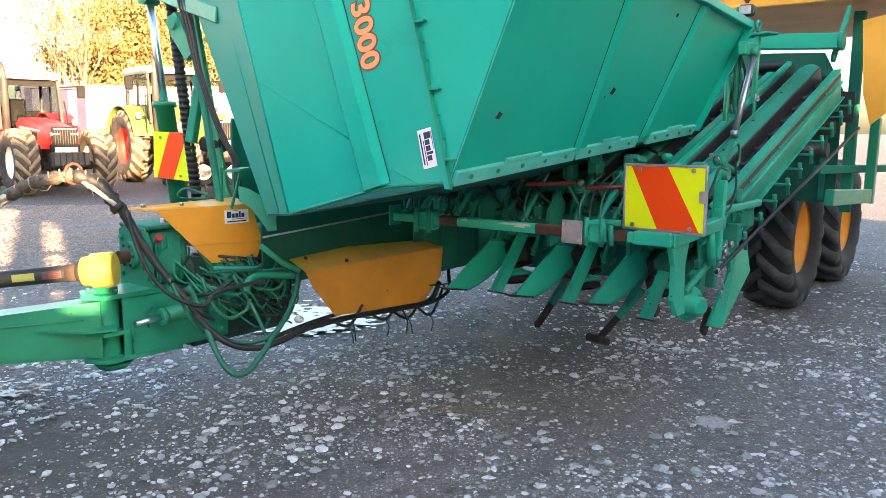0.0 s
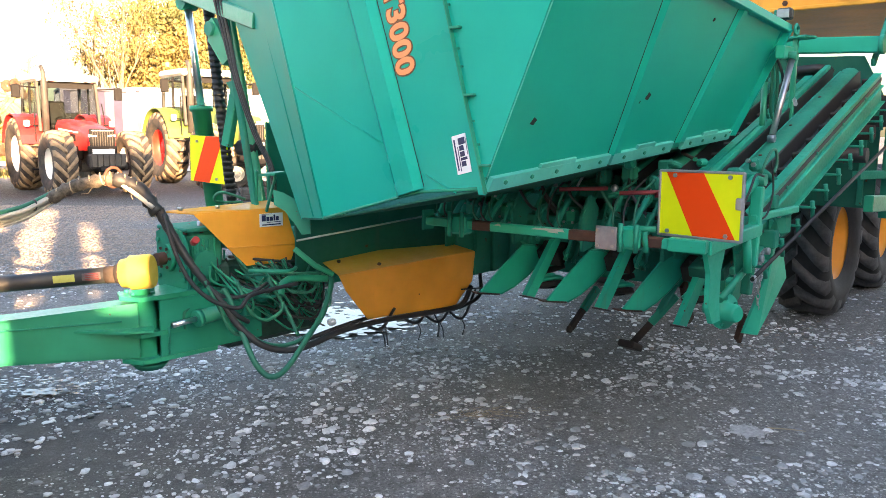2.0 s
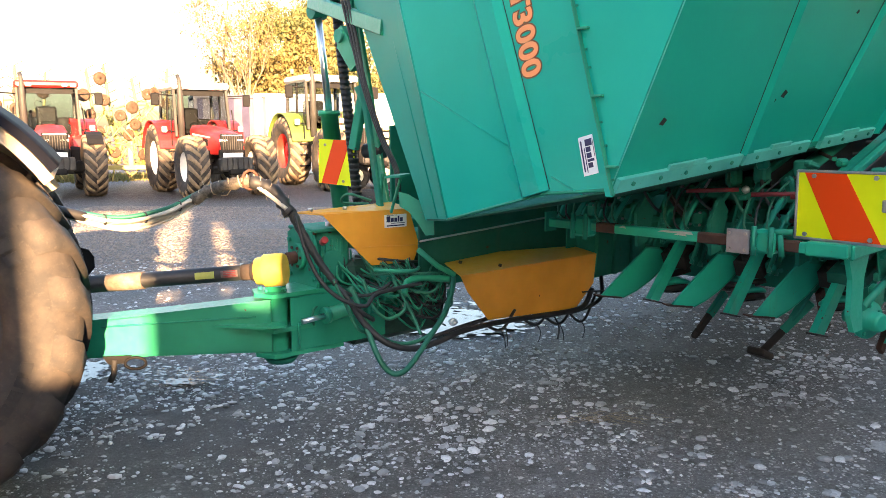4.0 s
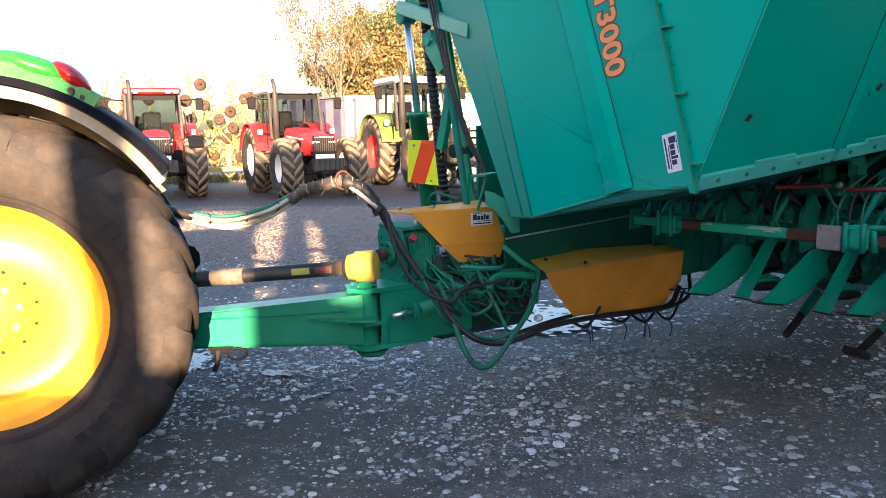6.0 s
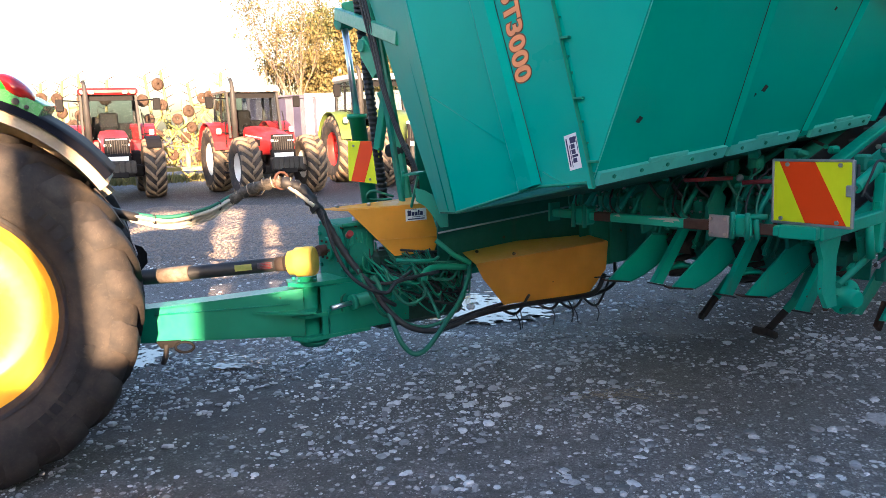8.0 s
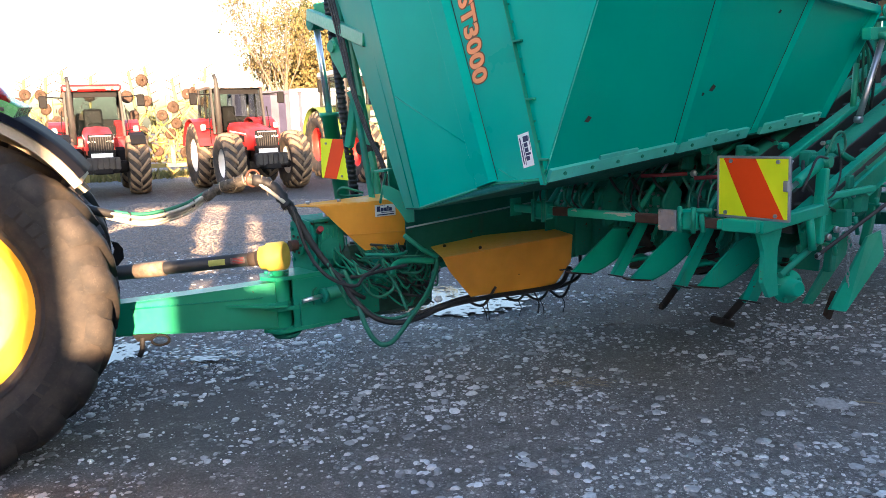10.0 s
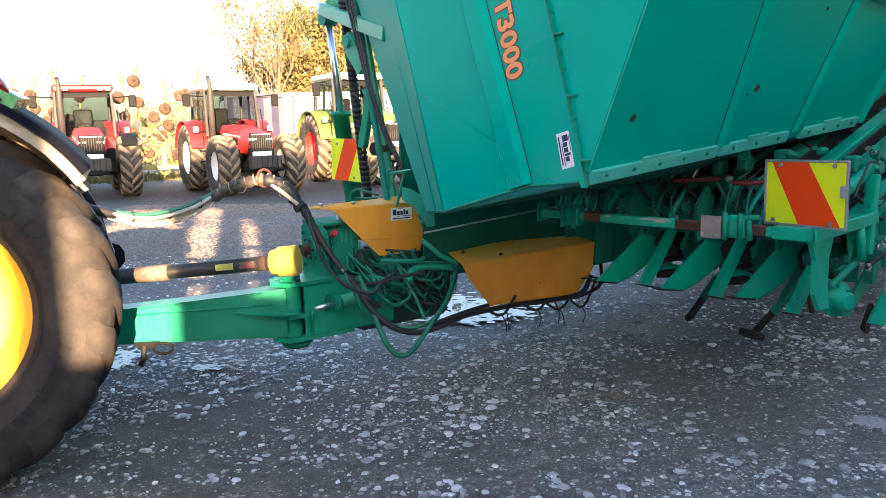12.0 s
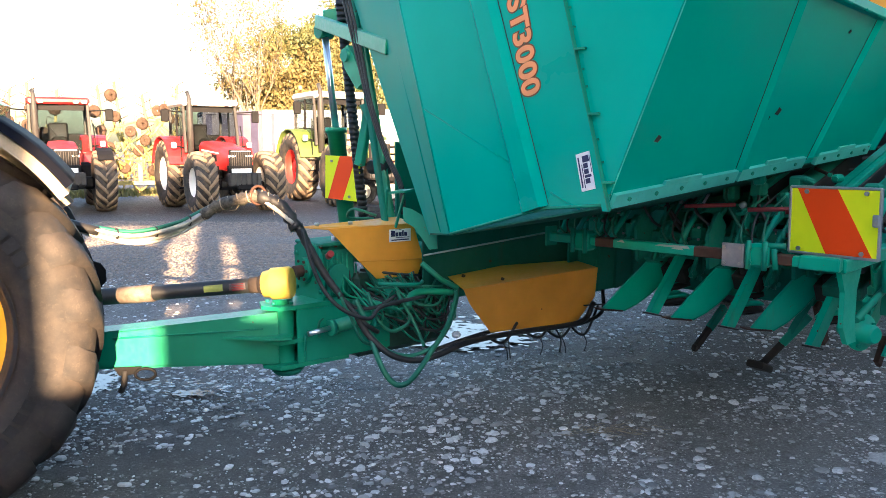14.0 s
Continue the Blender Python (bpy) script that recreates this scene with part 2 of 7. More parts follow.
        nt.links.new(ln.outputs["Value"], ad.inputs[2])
        mud_shade = ramp_of(nt, ad.outputs[0], 0.42, 0.82, (strength,) * 3, (0, 0, 0))
        c = mix_of(nt, mud_shade, c, (0.030, 0.025, 0.022))
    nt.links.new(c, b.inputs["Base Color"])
    nt.links.new(ramp_of(nt, mid, 0.35, 0.6, (0.55,) * 3, (0.9,) * 3), b.inputs["Roughness"])
    mixed = mix_of(nt, 0.5, mid, fine)
    bump_of(nt, b, mixed, 0.9, 0.05)
    return m


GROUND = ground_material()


def stone_material():
    m, nt, b = nodes_of("pale_river_stone", 0.8)
    g = nt.nodes.new("ShaderNodeNewGeometry")
    c = ramp_of(nt, g.outputs["Random Per Island"], 0.0, 1.0, (0.15, 0.148, 0.145), (0.88, 0.875, 0.87))
    f = noise_of(nt, 60, 5)
    c = mix_of(nt, ramp_of(nt, f, 0.4, 0.8, (0, 0, 0), (0.4,) * 3), c, (0.13, 0.12, 0.105))
    nt.links.new(c, b.inputs["Base Color"])
    return m


STONE = stone_material()
COARSE = plain("coarse_brown_gravel", (0.24, 0.205, 0.175), 0.9, vary=0.5, scale=9.0)
WATER, nt_, b_ = nodes_of("puddle_water", 0.04)
b_.inputs["Base Color"].default_value = (0.05, 0.05, 0.05, 1)
b_.inputs["IOR"].default_value = 1.33
bump_of(nt_, b_, noise_of(nt_, 14, 3), 0.015, 0.01)


def leaf_material(name, a, b2):
    m, nt, b = nodes_of(name, 0.7)
    g = nt.nodes.new("ShaderNodeNewGeometry")
    nt.links.new(ramp_of(nt, g.outputs["Random Per Island"], 0.0, 1.0, a, b2), b.inputs["Base Color"])
    return m


LEAF_AUTUMN = leaf_material("autumn_leaves", (0.075, 0.070, 0.020), (0.20, 0.15, 0.045))
LEAF_OLIVE = leaf_material("olive_leaves", (0.048, 0.062, 0.018), (0.135, 0.135, 0.038))
LEAF_HEDGE = leaf_material("dry_hedge_leaves", (0.14, 0.11, 0.05), (0.30, 0.24, 0.10))
GRASS = leaf_material("yellow_green_grass", (0.12, 0.13, 0.03), (0.26, 0.22, 0.08))
BARK = plain("pale_bark", (0.16, 0.13, 0.095), 0.9, vary=0.4)


# ---- building helpers ----
def link_mesh(name, bm, material, smooth=False):
    me = bpy.data.meshes.new(name)
    bm.to_mesh(me)
    bm.free()
    me.materials.append(material)
    if smooth:
        me.shade_smooth()
    return new(name, me)


def part(name, bm, material, parent, label="", smooth=False):
    ob = link_mesh(name, bm, material, smooth)
    ob.parent = parent
    return tagged(ob, label)


def thing(name, label, category, at=None, group="", kind=""):
    ob = new(name)
    if at is not None:
        ob.matrix_world = at
    return tagged(ob, label, category, group, kind)


def frame_of(p, q, up=(0, 0, 1)):
    """A turn whose x axis runs from p to q."""
    x = (Vector(q) - Vector(p)).normalized()
    u = Vector(up)
    if abs(x.dot(u)) > 0.98:
        u = Vector((0, 1, 0))
    y = u.cross(x).normalized()
    z = x.cross(y)
    return Matrix((x, y, z)).transposed()


def add_box(bm, c, size, turn=None, bevel=0.006):
    tmp = bmesh.new()
    bmesh.ops.create_cube(tmp, size=1)
    bmesh.ops.scale(tmp, vec=size, verts=tmp.verts)
    if bevel:
        bmesh.ops.bevel(tmp, geom=tmp.edges[:], offset=min(bevel, min(size) * 0.3), segments=1, affect="EDGES")
    m = Matrix.Translation(c) @ (turn.to_4x4() if turn is not None else Matrix())
    join_in(bm, tmp, m)


def join_in(bm, tmp, m=None):
    vs = {}
    for v in tmp.verts:
        vs[v] = bm.verts.new(m @ v.co if m is not None else v.co)
    for f in tmp.faces:
        bm.faces.new([vs[v] for v in f.verts]).smooth = f.smooth
    tmp.free()


def add_beam(bm, p, q, w, h, bevel=0.006, up=(0, 0, 1)):
    p, q = Vector(p), Vector(q)
    add_box(bm, (p + q) / 2, ((q - p).length, w, h), frame_of(p, q, up), bevel)


def add_plate(bm, pts, thick):
    """A sheet with the outline pts (3D, in one plane), grown by thick along its normal to both sides."""
    pts = [Vector(p) for p in pts]
    n = Vector((0, 0, 0))
    for i in range(len(pts)):
        n += (pts[i] - pts[0]).cross(pts[(i + 1) % len(pts)] - pts[0])
    n = n.normalized() * thick / 2
    a = [bm.verts.new(p + n) for p in pts]
    b = [bm.verts.new(p - n) for p in pts]
    bm.faces.new(a)
    bm.faces.new(b[::-1])
    for i in range(len(pts)):
        j = (i + 1) % len(pts)
        bm.faces.new((a[j], a[i], b[i], b[j]))


def add_tube(bm, pts, r, sides=10, caps=True):
    """A round bar or hose through pts; r may be a list."""
    pts = [Vector(p) for p in pts]
    rs = r if isinstance(r, (list, tuple)) else [r] * len(pts)
    rings, up = [], None
    for i, p in enumerate(pts):
        d = (pts[min(i + 1, len(pts) - 1)] - pts[max(i - 1, 0)]).normalized()
        if up is None:
            up = Vector((0, 0, 1)) if abs(d.z) < 0.9 else Vector((1, 0, 0))
        x = d.cross(up).normalized()
        up = x.cross(d).normalized()
        rings.append([bm.verts.new(p + rs[i] * (math.cos(k * math.tau / sides) * x + math.sin(k * math.tau / sides) * up)) for k in range(sides)])
    for a, b in zip(rings, rings[1:]):
        for k in range(sides):
            f = bm.faces.new((a[k], a[(k + 1) % sides], b[(k + 1) % sides], b[k]))
            f.smooth = True
    if caps:
        bm.faces.new(rings[0][::-1])
        bm.faces.new(rings[-1])


def bend(pts, n=8):
    """A smooth line through pts."""
    pts = [Vector(p) for p in pts]
    ext = [2 * pts[0] - pts[1], *pts, 2 * pts[-1] - pts[-2]]
    out = []
    for i in range(1, len(ext) - 2):
        a, b, c, d = ext[i - 1:i + 3]
        for k in range(n):
            t = k / n
            out.append(0.5 * (2 * b + (c - a) * t + (2 * a - 5 * b + 4 * c - d) * t * t + (3 * b - a - 3 * c + d) * t ** 3))
    return out + [pts[-1]]


def add_lathe(bm, profile, c=(0, 0, 0), turn=None, n=32, smooth=True):
    """Turns a profile of (radius, y) round the y axis."""
    m = Matrix.Translation(c) @ (turn.to_4x4() if turn is not None else Matrix())
    rings = []
    for r, y in profile:
        rings.append([bm.verts.new(m @ Vector((r * math.cos(k * math.tau / n), y, r * math.sin(k * math.tau / n)))) for k in range(n)])
    for a, b in zip(rings, rings[1:]):
        for k in range(n):
            bm.faces.new((a[k], a[(k + 1) % n], b[(k + 1) % n], b[k])).smooth = smooth


def make(fn, *args, **kw):
    bm = bmesh.new()
    fn(bm, *args, **kw)
    return bm


def beam(name, p, q, w, h, material, parent, label="", bevel=0.006, up=(0, 0, 1)):
    return part(name, make(add_beam, p, q, w, h, bevel, up), material, parent, label)


def plate(name, pts, thick, material, parent, label=""):
    return part(name, make(add_plate, pts, thick), material, parent, label)


def tube(name, pts, r, material, parent, label="", sides=10):
    return part(name, make(add_tube, pts, r, sides), material, parent, label)


def box(name, c, size, material, parent, label="", turn=None, bevel=0.006):
    return part(name, make(add_box, c, size, turn, bevel), material, parent, label)


def bolts(pts, axis, r, h, material, parent):
    """Hexagon bolt heads that share one mesh."""
    bm = bmesh.new()
    add_tube(bm, [(0, 0, 0), (0, 0, h)], r, 6)
    me = bpy.data.meshes.new("bolt")
    bm.to_mesh(me)
    bm.free()
    me.materials.append(material)
    q = Vector((0, 0, 1)).rotation_difference(Vector(axis)).to_matrix().to_4x4()
    for p in pts:
        ob = new("bolt", me)
        ob.parent = parent
        ob.matrix_local = Matrix.Translation(p) @ q


# ---- ground, shed wall, added light blocker ----
# unseen dark panel, added to cut sky light from the east
def make_light_blocker():
    bm = bmesh.new()
    add_box(bm, (11.15, 1.25, 5.5), (0.3, 14.5, 11.0), None, 0)
    return bm


def ground_sheet():
    """One sheet to the horizon, finer and slightly uneven near the machine."""
    bm = bmesh.new()
    line = [-400, -150, -70, -40, -25, -16, -12] + [-9 + 0.3 * k for k in range(61)] + [12, 16, 25, 40, 70, 150, 400]
    rows_ = []
    for y in line:
        rows_.append([])
        for x in line:
            near = max(0.0, 1 - max(abs(x), abs(y - 4)) / 14)
            z = 0.022 * near * noise.noise((x * 0.55, y * 0.55, 0.3)) + 0.012 * near * noise.noise((x * 1.7, y * 1.7, 4))
            rows_[-1].append(bm.verts.new((x, y + 4, z)))
    for a, b in zip(rows_, rows_[1:]):
        for k in range(len(line) - 1):
            bm.faces.new((a[k], a[k + 1], b[k + 1], b[k])).smooth = True
    return bm


def ground_z(x, y):
    y -= 4
    near = max(0.0, 1 - max(abs(x), abs(y - 4)) / 14)
    return 0.022 * near * noise.noise((x * 0.55, y * 0.55, 0.3)) + 0.012 * near * noise.noise((x * 1.7, y * 1.7, 4))


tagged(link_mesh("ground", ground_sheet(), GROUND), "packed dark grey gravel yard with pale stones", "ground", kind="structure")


def shed_wall():
    """The tall wall behind the camera, whose shade lies on the yard; light falls through its openings."""
    y0, y1, top = -6.3, -6.0, 6.75
    holes = [(-0.15, 1.34, 2.47, 4.75), (1.52, 2.11, 2.58, 4.80), (2.48, 2.80, 2.93, 4.35), (8.6, 9.4, 4.45, 5.0)]
    bm = bmesh.new()
    x = -34.0
    for a, b, lo, hi in holes:
        add_box(bm, ((x + a) / 2, (y0 + y1) / 2, top / 2), (a - x, y1 - y0, top), None, 0)
        add_box(bm, ((a + b) / 2, (y0 + y1) / 2, lo / 2), (b - a, y1 - y0, lo), None, 0)
        add_box(bm, ((a + b) / 2, (y0 + y1) / 2, (hi + top) / 2), (b - a, y1 - y0, top - hi), None, 0)
        x = b
    add_box(bm, ((x + 11) / 2, (y0 + y1) / 2, top / 2), (11 - x, y1 - y0, top), None, 0)
    return bm


tagged(link_mesh("wall_south", shed_wall(), CONCRETE), "tall plain shed wall with narrow openings", "wall", kind="structure")

tagged(link_mesh("east_light_blocker", make_light_blocker(), BLOCKER_DARK), "tall unseen dark panel added to block light", "wall", kind="structure")

# ---- the harvester; x runs to its rear, y to its far side ----
HARV = pose(-0.126, 3.350, 0.01, 0, 0, 48.1)
TO_LOCAL = HARV.inverted()


def wl(x, y, z):
    return TO_LOCAL @ Vector((x, y, z))


harvester = thing("harvester", "green trailed root harvester with ochre covers, parked on gravel", "harvester", HARV)
LEAN = 0.44


def side(a, z, out=0.0):
    """A point of the hopper's leaning side wall, at a along it and height z."""
    return Vector((a, -(z - 1.43 - 0.0816 * a) * LEAN - out, z))


# hopper: front wall with ribs, lettering and sticker
TOPZ = 2.62
front_outline = [(0, 0.0, 1.43), (0, 0.31, 1.40), (0, 0.44, 1.37), (0, 0.935, 1.242), (0, 1.40, TOPZ), (0, -0.52, TOPZ)]
hop_front = plate("hopper_front", front_outline, 0.008, GREEN, harvester, "green sheet-steel front wall with orange lettering")


def on_front(b, z, out=0.0):
    return Vector((-0.004 - out, b, z))


# wide pressed rib: a shallow channel between two folds
bm = bmesh.new()
for b0, b1, o0, o1 in ((0.455, 0.425, 0.001, 0.028), (0.425, 0.335, 0.028, 0.028), (0.335, 0.300, 0.028, 0.001)):
    h0, h1 = 1.37 + (0.45 - b0) * 0.3, 1.37 + (0.45 - b1) * 0.3
    k = 0.385
    vs = [on_front(b0, h0, o0), on_front(b1, h1, o1), on_front(b1 + (TOPZ - h1) * k * 0.93, TOPZ, o1), on_front(b0 + (TOPZ - h0) * k * 0.93, TOPZ, o0)]
    bm.faces.new([bm.verts.new(v) for v in vs])
lo = [on_front(0.455, 1.368, 0.001), on_front(0.425, 1.377, 0.028), on_front(0.335, 1.404, 0.028), on_front(0.300, 1.415, 0.001)]
bm.faces.new([bm.verts.new(v) for v in lo])
part("rib", bm, GREEN, hop_front)
tube("weld_seam", [on_front(0.297 + (z - 1.41) * 0.352, z, 0.002) for z in (1.42, 1.6, 1.8, 2.0, 2.2, 2.4, TOPZ)], 0.0016, RUSTY, hop_front, "rusty weld line beside the rib", 6)
# bolted flange where two sheets meet
FL = lambda z: 0.29 * (z - 1.43)
plate("flange", [on_front(FL(1.405) - 0.016, 1.405, 0.004), on_front(FL(1.405) + 0.016, 1.405, 0.004), on_front(FL(TOPZ) + 0.016, TOPZ, 0.004), on_front(FL(TOPZ) - 0.016, TOPZ, 0.004)], 0.008, GREEN, hop_front)
plate("flange", [on_front(FL(1.41) - 0.024, 1.41, 0.010), on_front(FL(1.41) - 0.019, 1.41, 0.010), on_front(FL(TOPZ) - 0.019, TOPZ, 0.010), on_front(FL(TOPZ) - 0.024, TOPZ, 0.010)], 0.020, GREEN_WORN, hop_front)
for z in (1.52, 1.79, 2.05, 2.30):
    box("lug", on_front(FL(z) - 0.045, z, 0.010), (0.020, 0.055, 0.010), GREEN_WORN, hop_front, "", None, 0.002)
bolts([on_front(FL(z) - 0.034, z, 0.001) for z in (1.47, 1.60, 1.69, 1.90, 1.97, 2.14, 2.22)], (-1, 0, 0), 0.0055, 0.008, GREEN_WORN, hop_front)
# creases pressed into the sheet
tube("crease", [on_front(1.13, 1.85, -0.001), on_front(0.53, 1.59, -0.001)], 0.004, GREEN, hop_front, "", 6)
tube("crease", [on_front(0.29, 1.47, -0.001), on_front(0.13, 1.405, -0.001)], 0.004, GREEN, hop_front, "", 6)
tube("edge_roll", [on_front(0.0, 1.43), on_front(0.31, 1.40), on_front(0.44, 1.37), on_front(0.94, 1.24)], 0.007, GREEN_WORN, hop_front, "", 8)

# lettering, reading downwards
for off, mat, lift, nm in ((0.006, LETTER_EDGE, 0.0015, "letter_outline"), (0.0, LETTER, 0.003, "lettering")):
    cu = bpy.data.curves.new(nm, "FONT")
    cu.body, cu.size, cu.extrude, cu.offset = "ST3000", 0.142, 0.0008, 0.0045 + off
    cu.space_character = 1.02
    tmp = bpy.data.objects.new(nm, cu)
    me = bpy.data.meshes.new_from_object(tmp)
    bpy.data.objects.remove(tmp)
    me.materials.append(mat)
    ob = new(nm, me)
    ob.parent = hop_front
    down = Vector((0, -0.235, -0.97)).normalized()
    out = Vector((-1, 0, 0))
    right = out.cross(down)
    m = Matrix((down, right, out)).transposed().to_4x4()
    m.translation = on_front(0.552, 2.300, lift)
    ob.matrix_local = m
    tagged(ob, "orange block lettering with a brown outline" if lift > 0.002 else "")


def sticker(parent, o, x, y, n, w, h):
    """A white dealer sticker; its print is kept to plain bars."""
    o, x, y, n = Vector(o), Vector(x).normalized(), Vector(y).normalized(), Vector(n).normalized()
    st = plate("sticker", [o, o + x * w, o + x * w + y * h, o + y * h], 0.0016, STICKER, parent, "white sticker with navy print")
    widths = (0.17, 0.13, 0.13, 0.07, 0.13)
    p = 0.09
    for k, wd in enumerate(widths):
        lo, hi = 0.42, (0.88 if k in (0, 3) else 0.74)
        a, b = o + x * w * p + y * h * lo + n * 0.0014, o + x * w * (p + wd) + y * h * hi + n * 0.0014
        plate("print_bar", [a, a + x * w * wd, b, b - x * w * wd], 0.001, INK, st)
        p += wd + 0.025
    for lo, hi, a0, b0 in ((0.30, 0.345, 0.30, 0.93), (0.10, 0.19, 0.10, 0.9), (0.93, 0.96, 0.1, 0.55)):
        q = [o + x * w * a0 + y * h * lo, o + x * w * b0 + y * h * lo, o + x * w * b0 + y * h * hi, o + x * w * a0 + y * h * hi]
        plate("print_bar", [v + n * 0.0014 for v in q], 0.001, INK, st)
    return st


sticker(hop_front, on_front(0.155, 1.628, 0.002), (0, -0.235, -0.97), (0, -0.97, 0.235), (-1, 0, 0), 0.155, 0.072)

# chamfered wall beside the front, then the far wall
chamfer = plate("hopper_corner", [(0.004, 0.945, 1.24), (0.10, 1.22, 1.215), (0.22, 2.10, TOPZ), (0.004, 1.40, TOPZ)], 0.008, SATIN_GREEN, harvester)
tube("folded_edge", [(-0.002, 0.94, 1.242), (-0.002, 1.40, TOPZ)], 0.007, SATIN_GREEN, chamfer, "", 8)
tube("folded_edge", [(0.040, 1.06, 1.235), (0.085, 1.64, TOPZ)], 0.006, SATIN_GREEN, chamfer, "", 8)
plate("hopper_far_wall", [(0.108, 1.23, 1.205), (2.5, 1.57, 1.4), (2.5, 2.15, TOPZ), (0.23, 2.11, TOPZ)], 0.008, GREEN, harvester)
plate("hopper_rear_wall", [(2.5, 0.0, 1.635), (2.5, 1.56, 1.4), (2.5, 1.93, 2.30), (2.5, -0.29, 2.27)], 0.008, GREEN, harvester)
# side wall, with its ribs, top rail, riveted wear strip and scars
zt = lambda a: 2.36 - 0.040 * a
hop_side = plate("hopper_side", [side(0.004, 1.432), side(2.46, 1.632), side(2.55, zt(2.55)), side(0.004, zt(0))], 0.008, GREEN, harvester, "green leaning side wall of the hopper")
plate("hopper_side_top", [side(0.0, zt(0)), side(0.9, zt(0.9)), side(0.004, TOPZ)], 0.007, GREEN, hop_side)
for a0, a1 in ((0.95, 0.80), (1.68, 1.69)):
    z0 = 1.44 + 0.0816 * a0
    bm = bmesh.new()
    w = 0.10
    prof = [(-0.006, 0.004), (0.022, 0.026), (w - 0.02, 0.026), (w + 0.012, 0.004)]
    lowr = [side(a0 + u, z0 + 0.02 + 0.08 * u, o) for u, o in prof]
    upr = [side(a1 + u + 0.03, zt(a1) - 0.01, o) for u, o in prof]
    for k in range(3):
        bm.faces.new([bm.verts.new(v) for v in (lowr[k], lowr[k + 1], upr[k + 1], upr[k])])
    bm.faces.new([bm.verts.new(v) for v in lowr])
    part("rib", bm, GREEN, hop_side)
    tube("weld_seam", [side(a0 - 0.008 + (a1 + 0.02 - a0) * k / 6, z0 + 0.01 + (zt(a1) - 0.01 - z0) * k / 6, 0.005) for k in range(7)], 0.0025, SOILED, hop_side, "dark open seam beside the rib", 6)
beam("top_rail", side(0.0, zt(0) + 0.01, 0.01), side(2.58, zt(2.58) + 0.01, 0.01), 0.05, 0.05, GREEN, hop_side)
plate("end_flange", [side(2.47, 1.635, 0.0), side(2.47, 1.635, 0.05), side(2.56, zt(2.55), 0.05), side(2.56, zt(2.55), 0.0)], 0.01, GREEN, hop_side)
for a0, a1 in ((0.012, 0.94), (0.97, 1.62), (1.76, 2.44)):
    z0, z1 = 1.43 + 0.0816 * a0, 1.43 + 0.0816 * a1
    st = plate("wear_strip", [side(a0, z0 - 0.012, 0.016), side(a1, z1 - 0.012, 0.016), side(a1, z1 + 0.042, 0.016), side(a0, z0 + 0.042, 0.016)], 0.02, STRIP, hop_side, "pale green riveted wear strip")
    n = max(3, round((a1 - a0) / 0.19))
    bolts([side(a0 + (a1 - a0) * (k + 0.5) / n, z0 + (z1 - z0) * (k + 0.5) / n + 0.014, 0.026) for k in range(n)], (0, -0.92, -0.4), 0.010, 0.008, GREEN_WORN, st)
    plate("clamp_tab", [side(a0 + (a1 - a0) * 0.35, z0 + (z1 - z0) * 0.35 + 0.042, 0.02), side(a0 + (a1 - a0) * 0.65, z0 + (z1 - z0) * 0.65 + 0.042, 0.02), side(a0 + (a1 - a0) * 0.65, z0 + (z1 - z0) * 0.65 + 0.06, 0.02), side(a0 + (a1 - a0) * 0.35, z0 + (z1 - z0) * 0.35 + 0.06, 0.02)], 0.012, STRIP, st)
for a, z, r in ((0.175, 1.69, 0.020), (1.10, 1.82, 0.024), (1.03, 1.79, 0.012), (1.46, 2.20, 0.012)):
    plate("scar", [side(a - r, z - r * 0.5, 0.006), side(a + r * 0.3, z - r * 0.7, 0.006), side(a + r, z + r * 0.4, 0.006), side(a - r * 0.2, z + r * 0.8, 0.006)], 0.003, SOILED, hop_side, "dark scar in the paint")
tube("worn_corner", [side(0.0, 1.432 + 0.0928 * k, 0.004) for k in range(11)], [0.0020 + 0.0010 * (k % 2) for k in range(11)], STRIP, hop_side, "paler worn corner edge", 6)
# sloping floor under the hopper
# floor sheets carry painted shade in their dark green
plate("hopper_floor", [(0.0, 0.0, 1.425), (2.46, 0.0, 1.625), (2.46, 0.9, 1.32), (0.0, 0.94, 1.235)], 0.008, SHADE_GREEN, harvester, "hopper underside, its green darkened for shade")
plate("hopper_floor", [(0.0, 0.94, 1.235), (2.46, 0.9, 1.32), (2.5, 1.57, 1.39), (0.10, 1.22, 1.21)], 0.008, SHADE_GREEN, harvester, "hopper underside, its green darkened for shade")

# chassis
for b in (1.74, 2.3):
    beam("chassis_beam", (0.62, b, 1.00), (8.2, b, 1.02), 0.10, 0.16, GREEN_DIRTY, harvester)
plate("belly_plate", [(0.36, 1.60, 0.80), (3.1, 1.60, 0.80), (3.1, 1.60, 1.46), (0.36, 1.60, 1.19)], 0.012, SHADE_GREEN, harvester)
for a in (0.6, 2.6, 4.4, 6.6, 8.1):
    beam("cross_member", (a, 1.7, 1.0), (a, 2.35, 1.0), 0.12, 0.12, GREEN_DIRTY, harvester)
plate("rear_skirt", [(3.12, 1.62, 0.70), (5.2, 1.62, 0.70), (5.2, 1.62, 1.35), (3.12, 1.62, 1.35)], 0.02, GREEN_DIRTY, harvester)
# unseen sheet added to keep light from behind out from under the machine
plate("far_light_blocker", [(0.9, 2.56, 0.50), (8.2, 2.56, 0.62), (8.2, 2.56, 2.0), (0.9, 2.56, 1.7)], 0.02, GREEN_DIRTY, harvester)
tube("tension_rod", [(0.36, 1.588, 1.035), (3.1, 1.588, 1.182)], 0.006, STEEL, harvester, "bare steel rod under the hopper", 8)

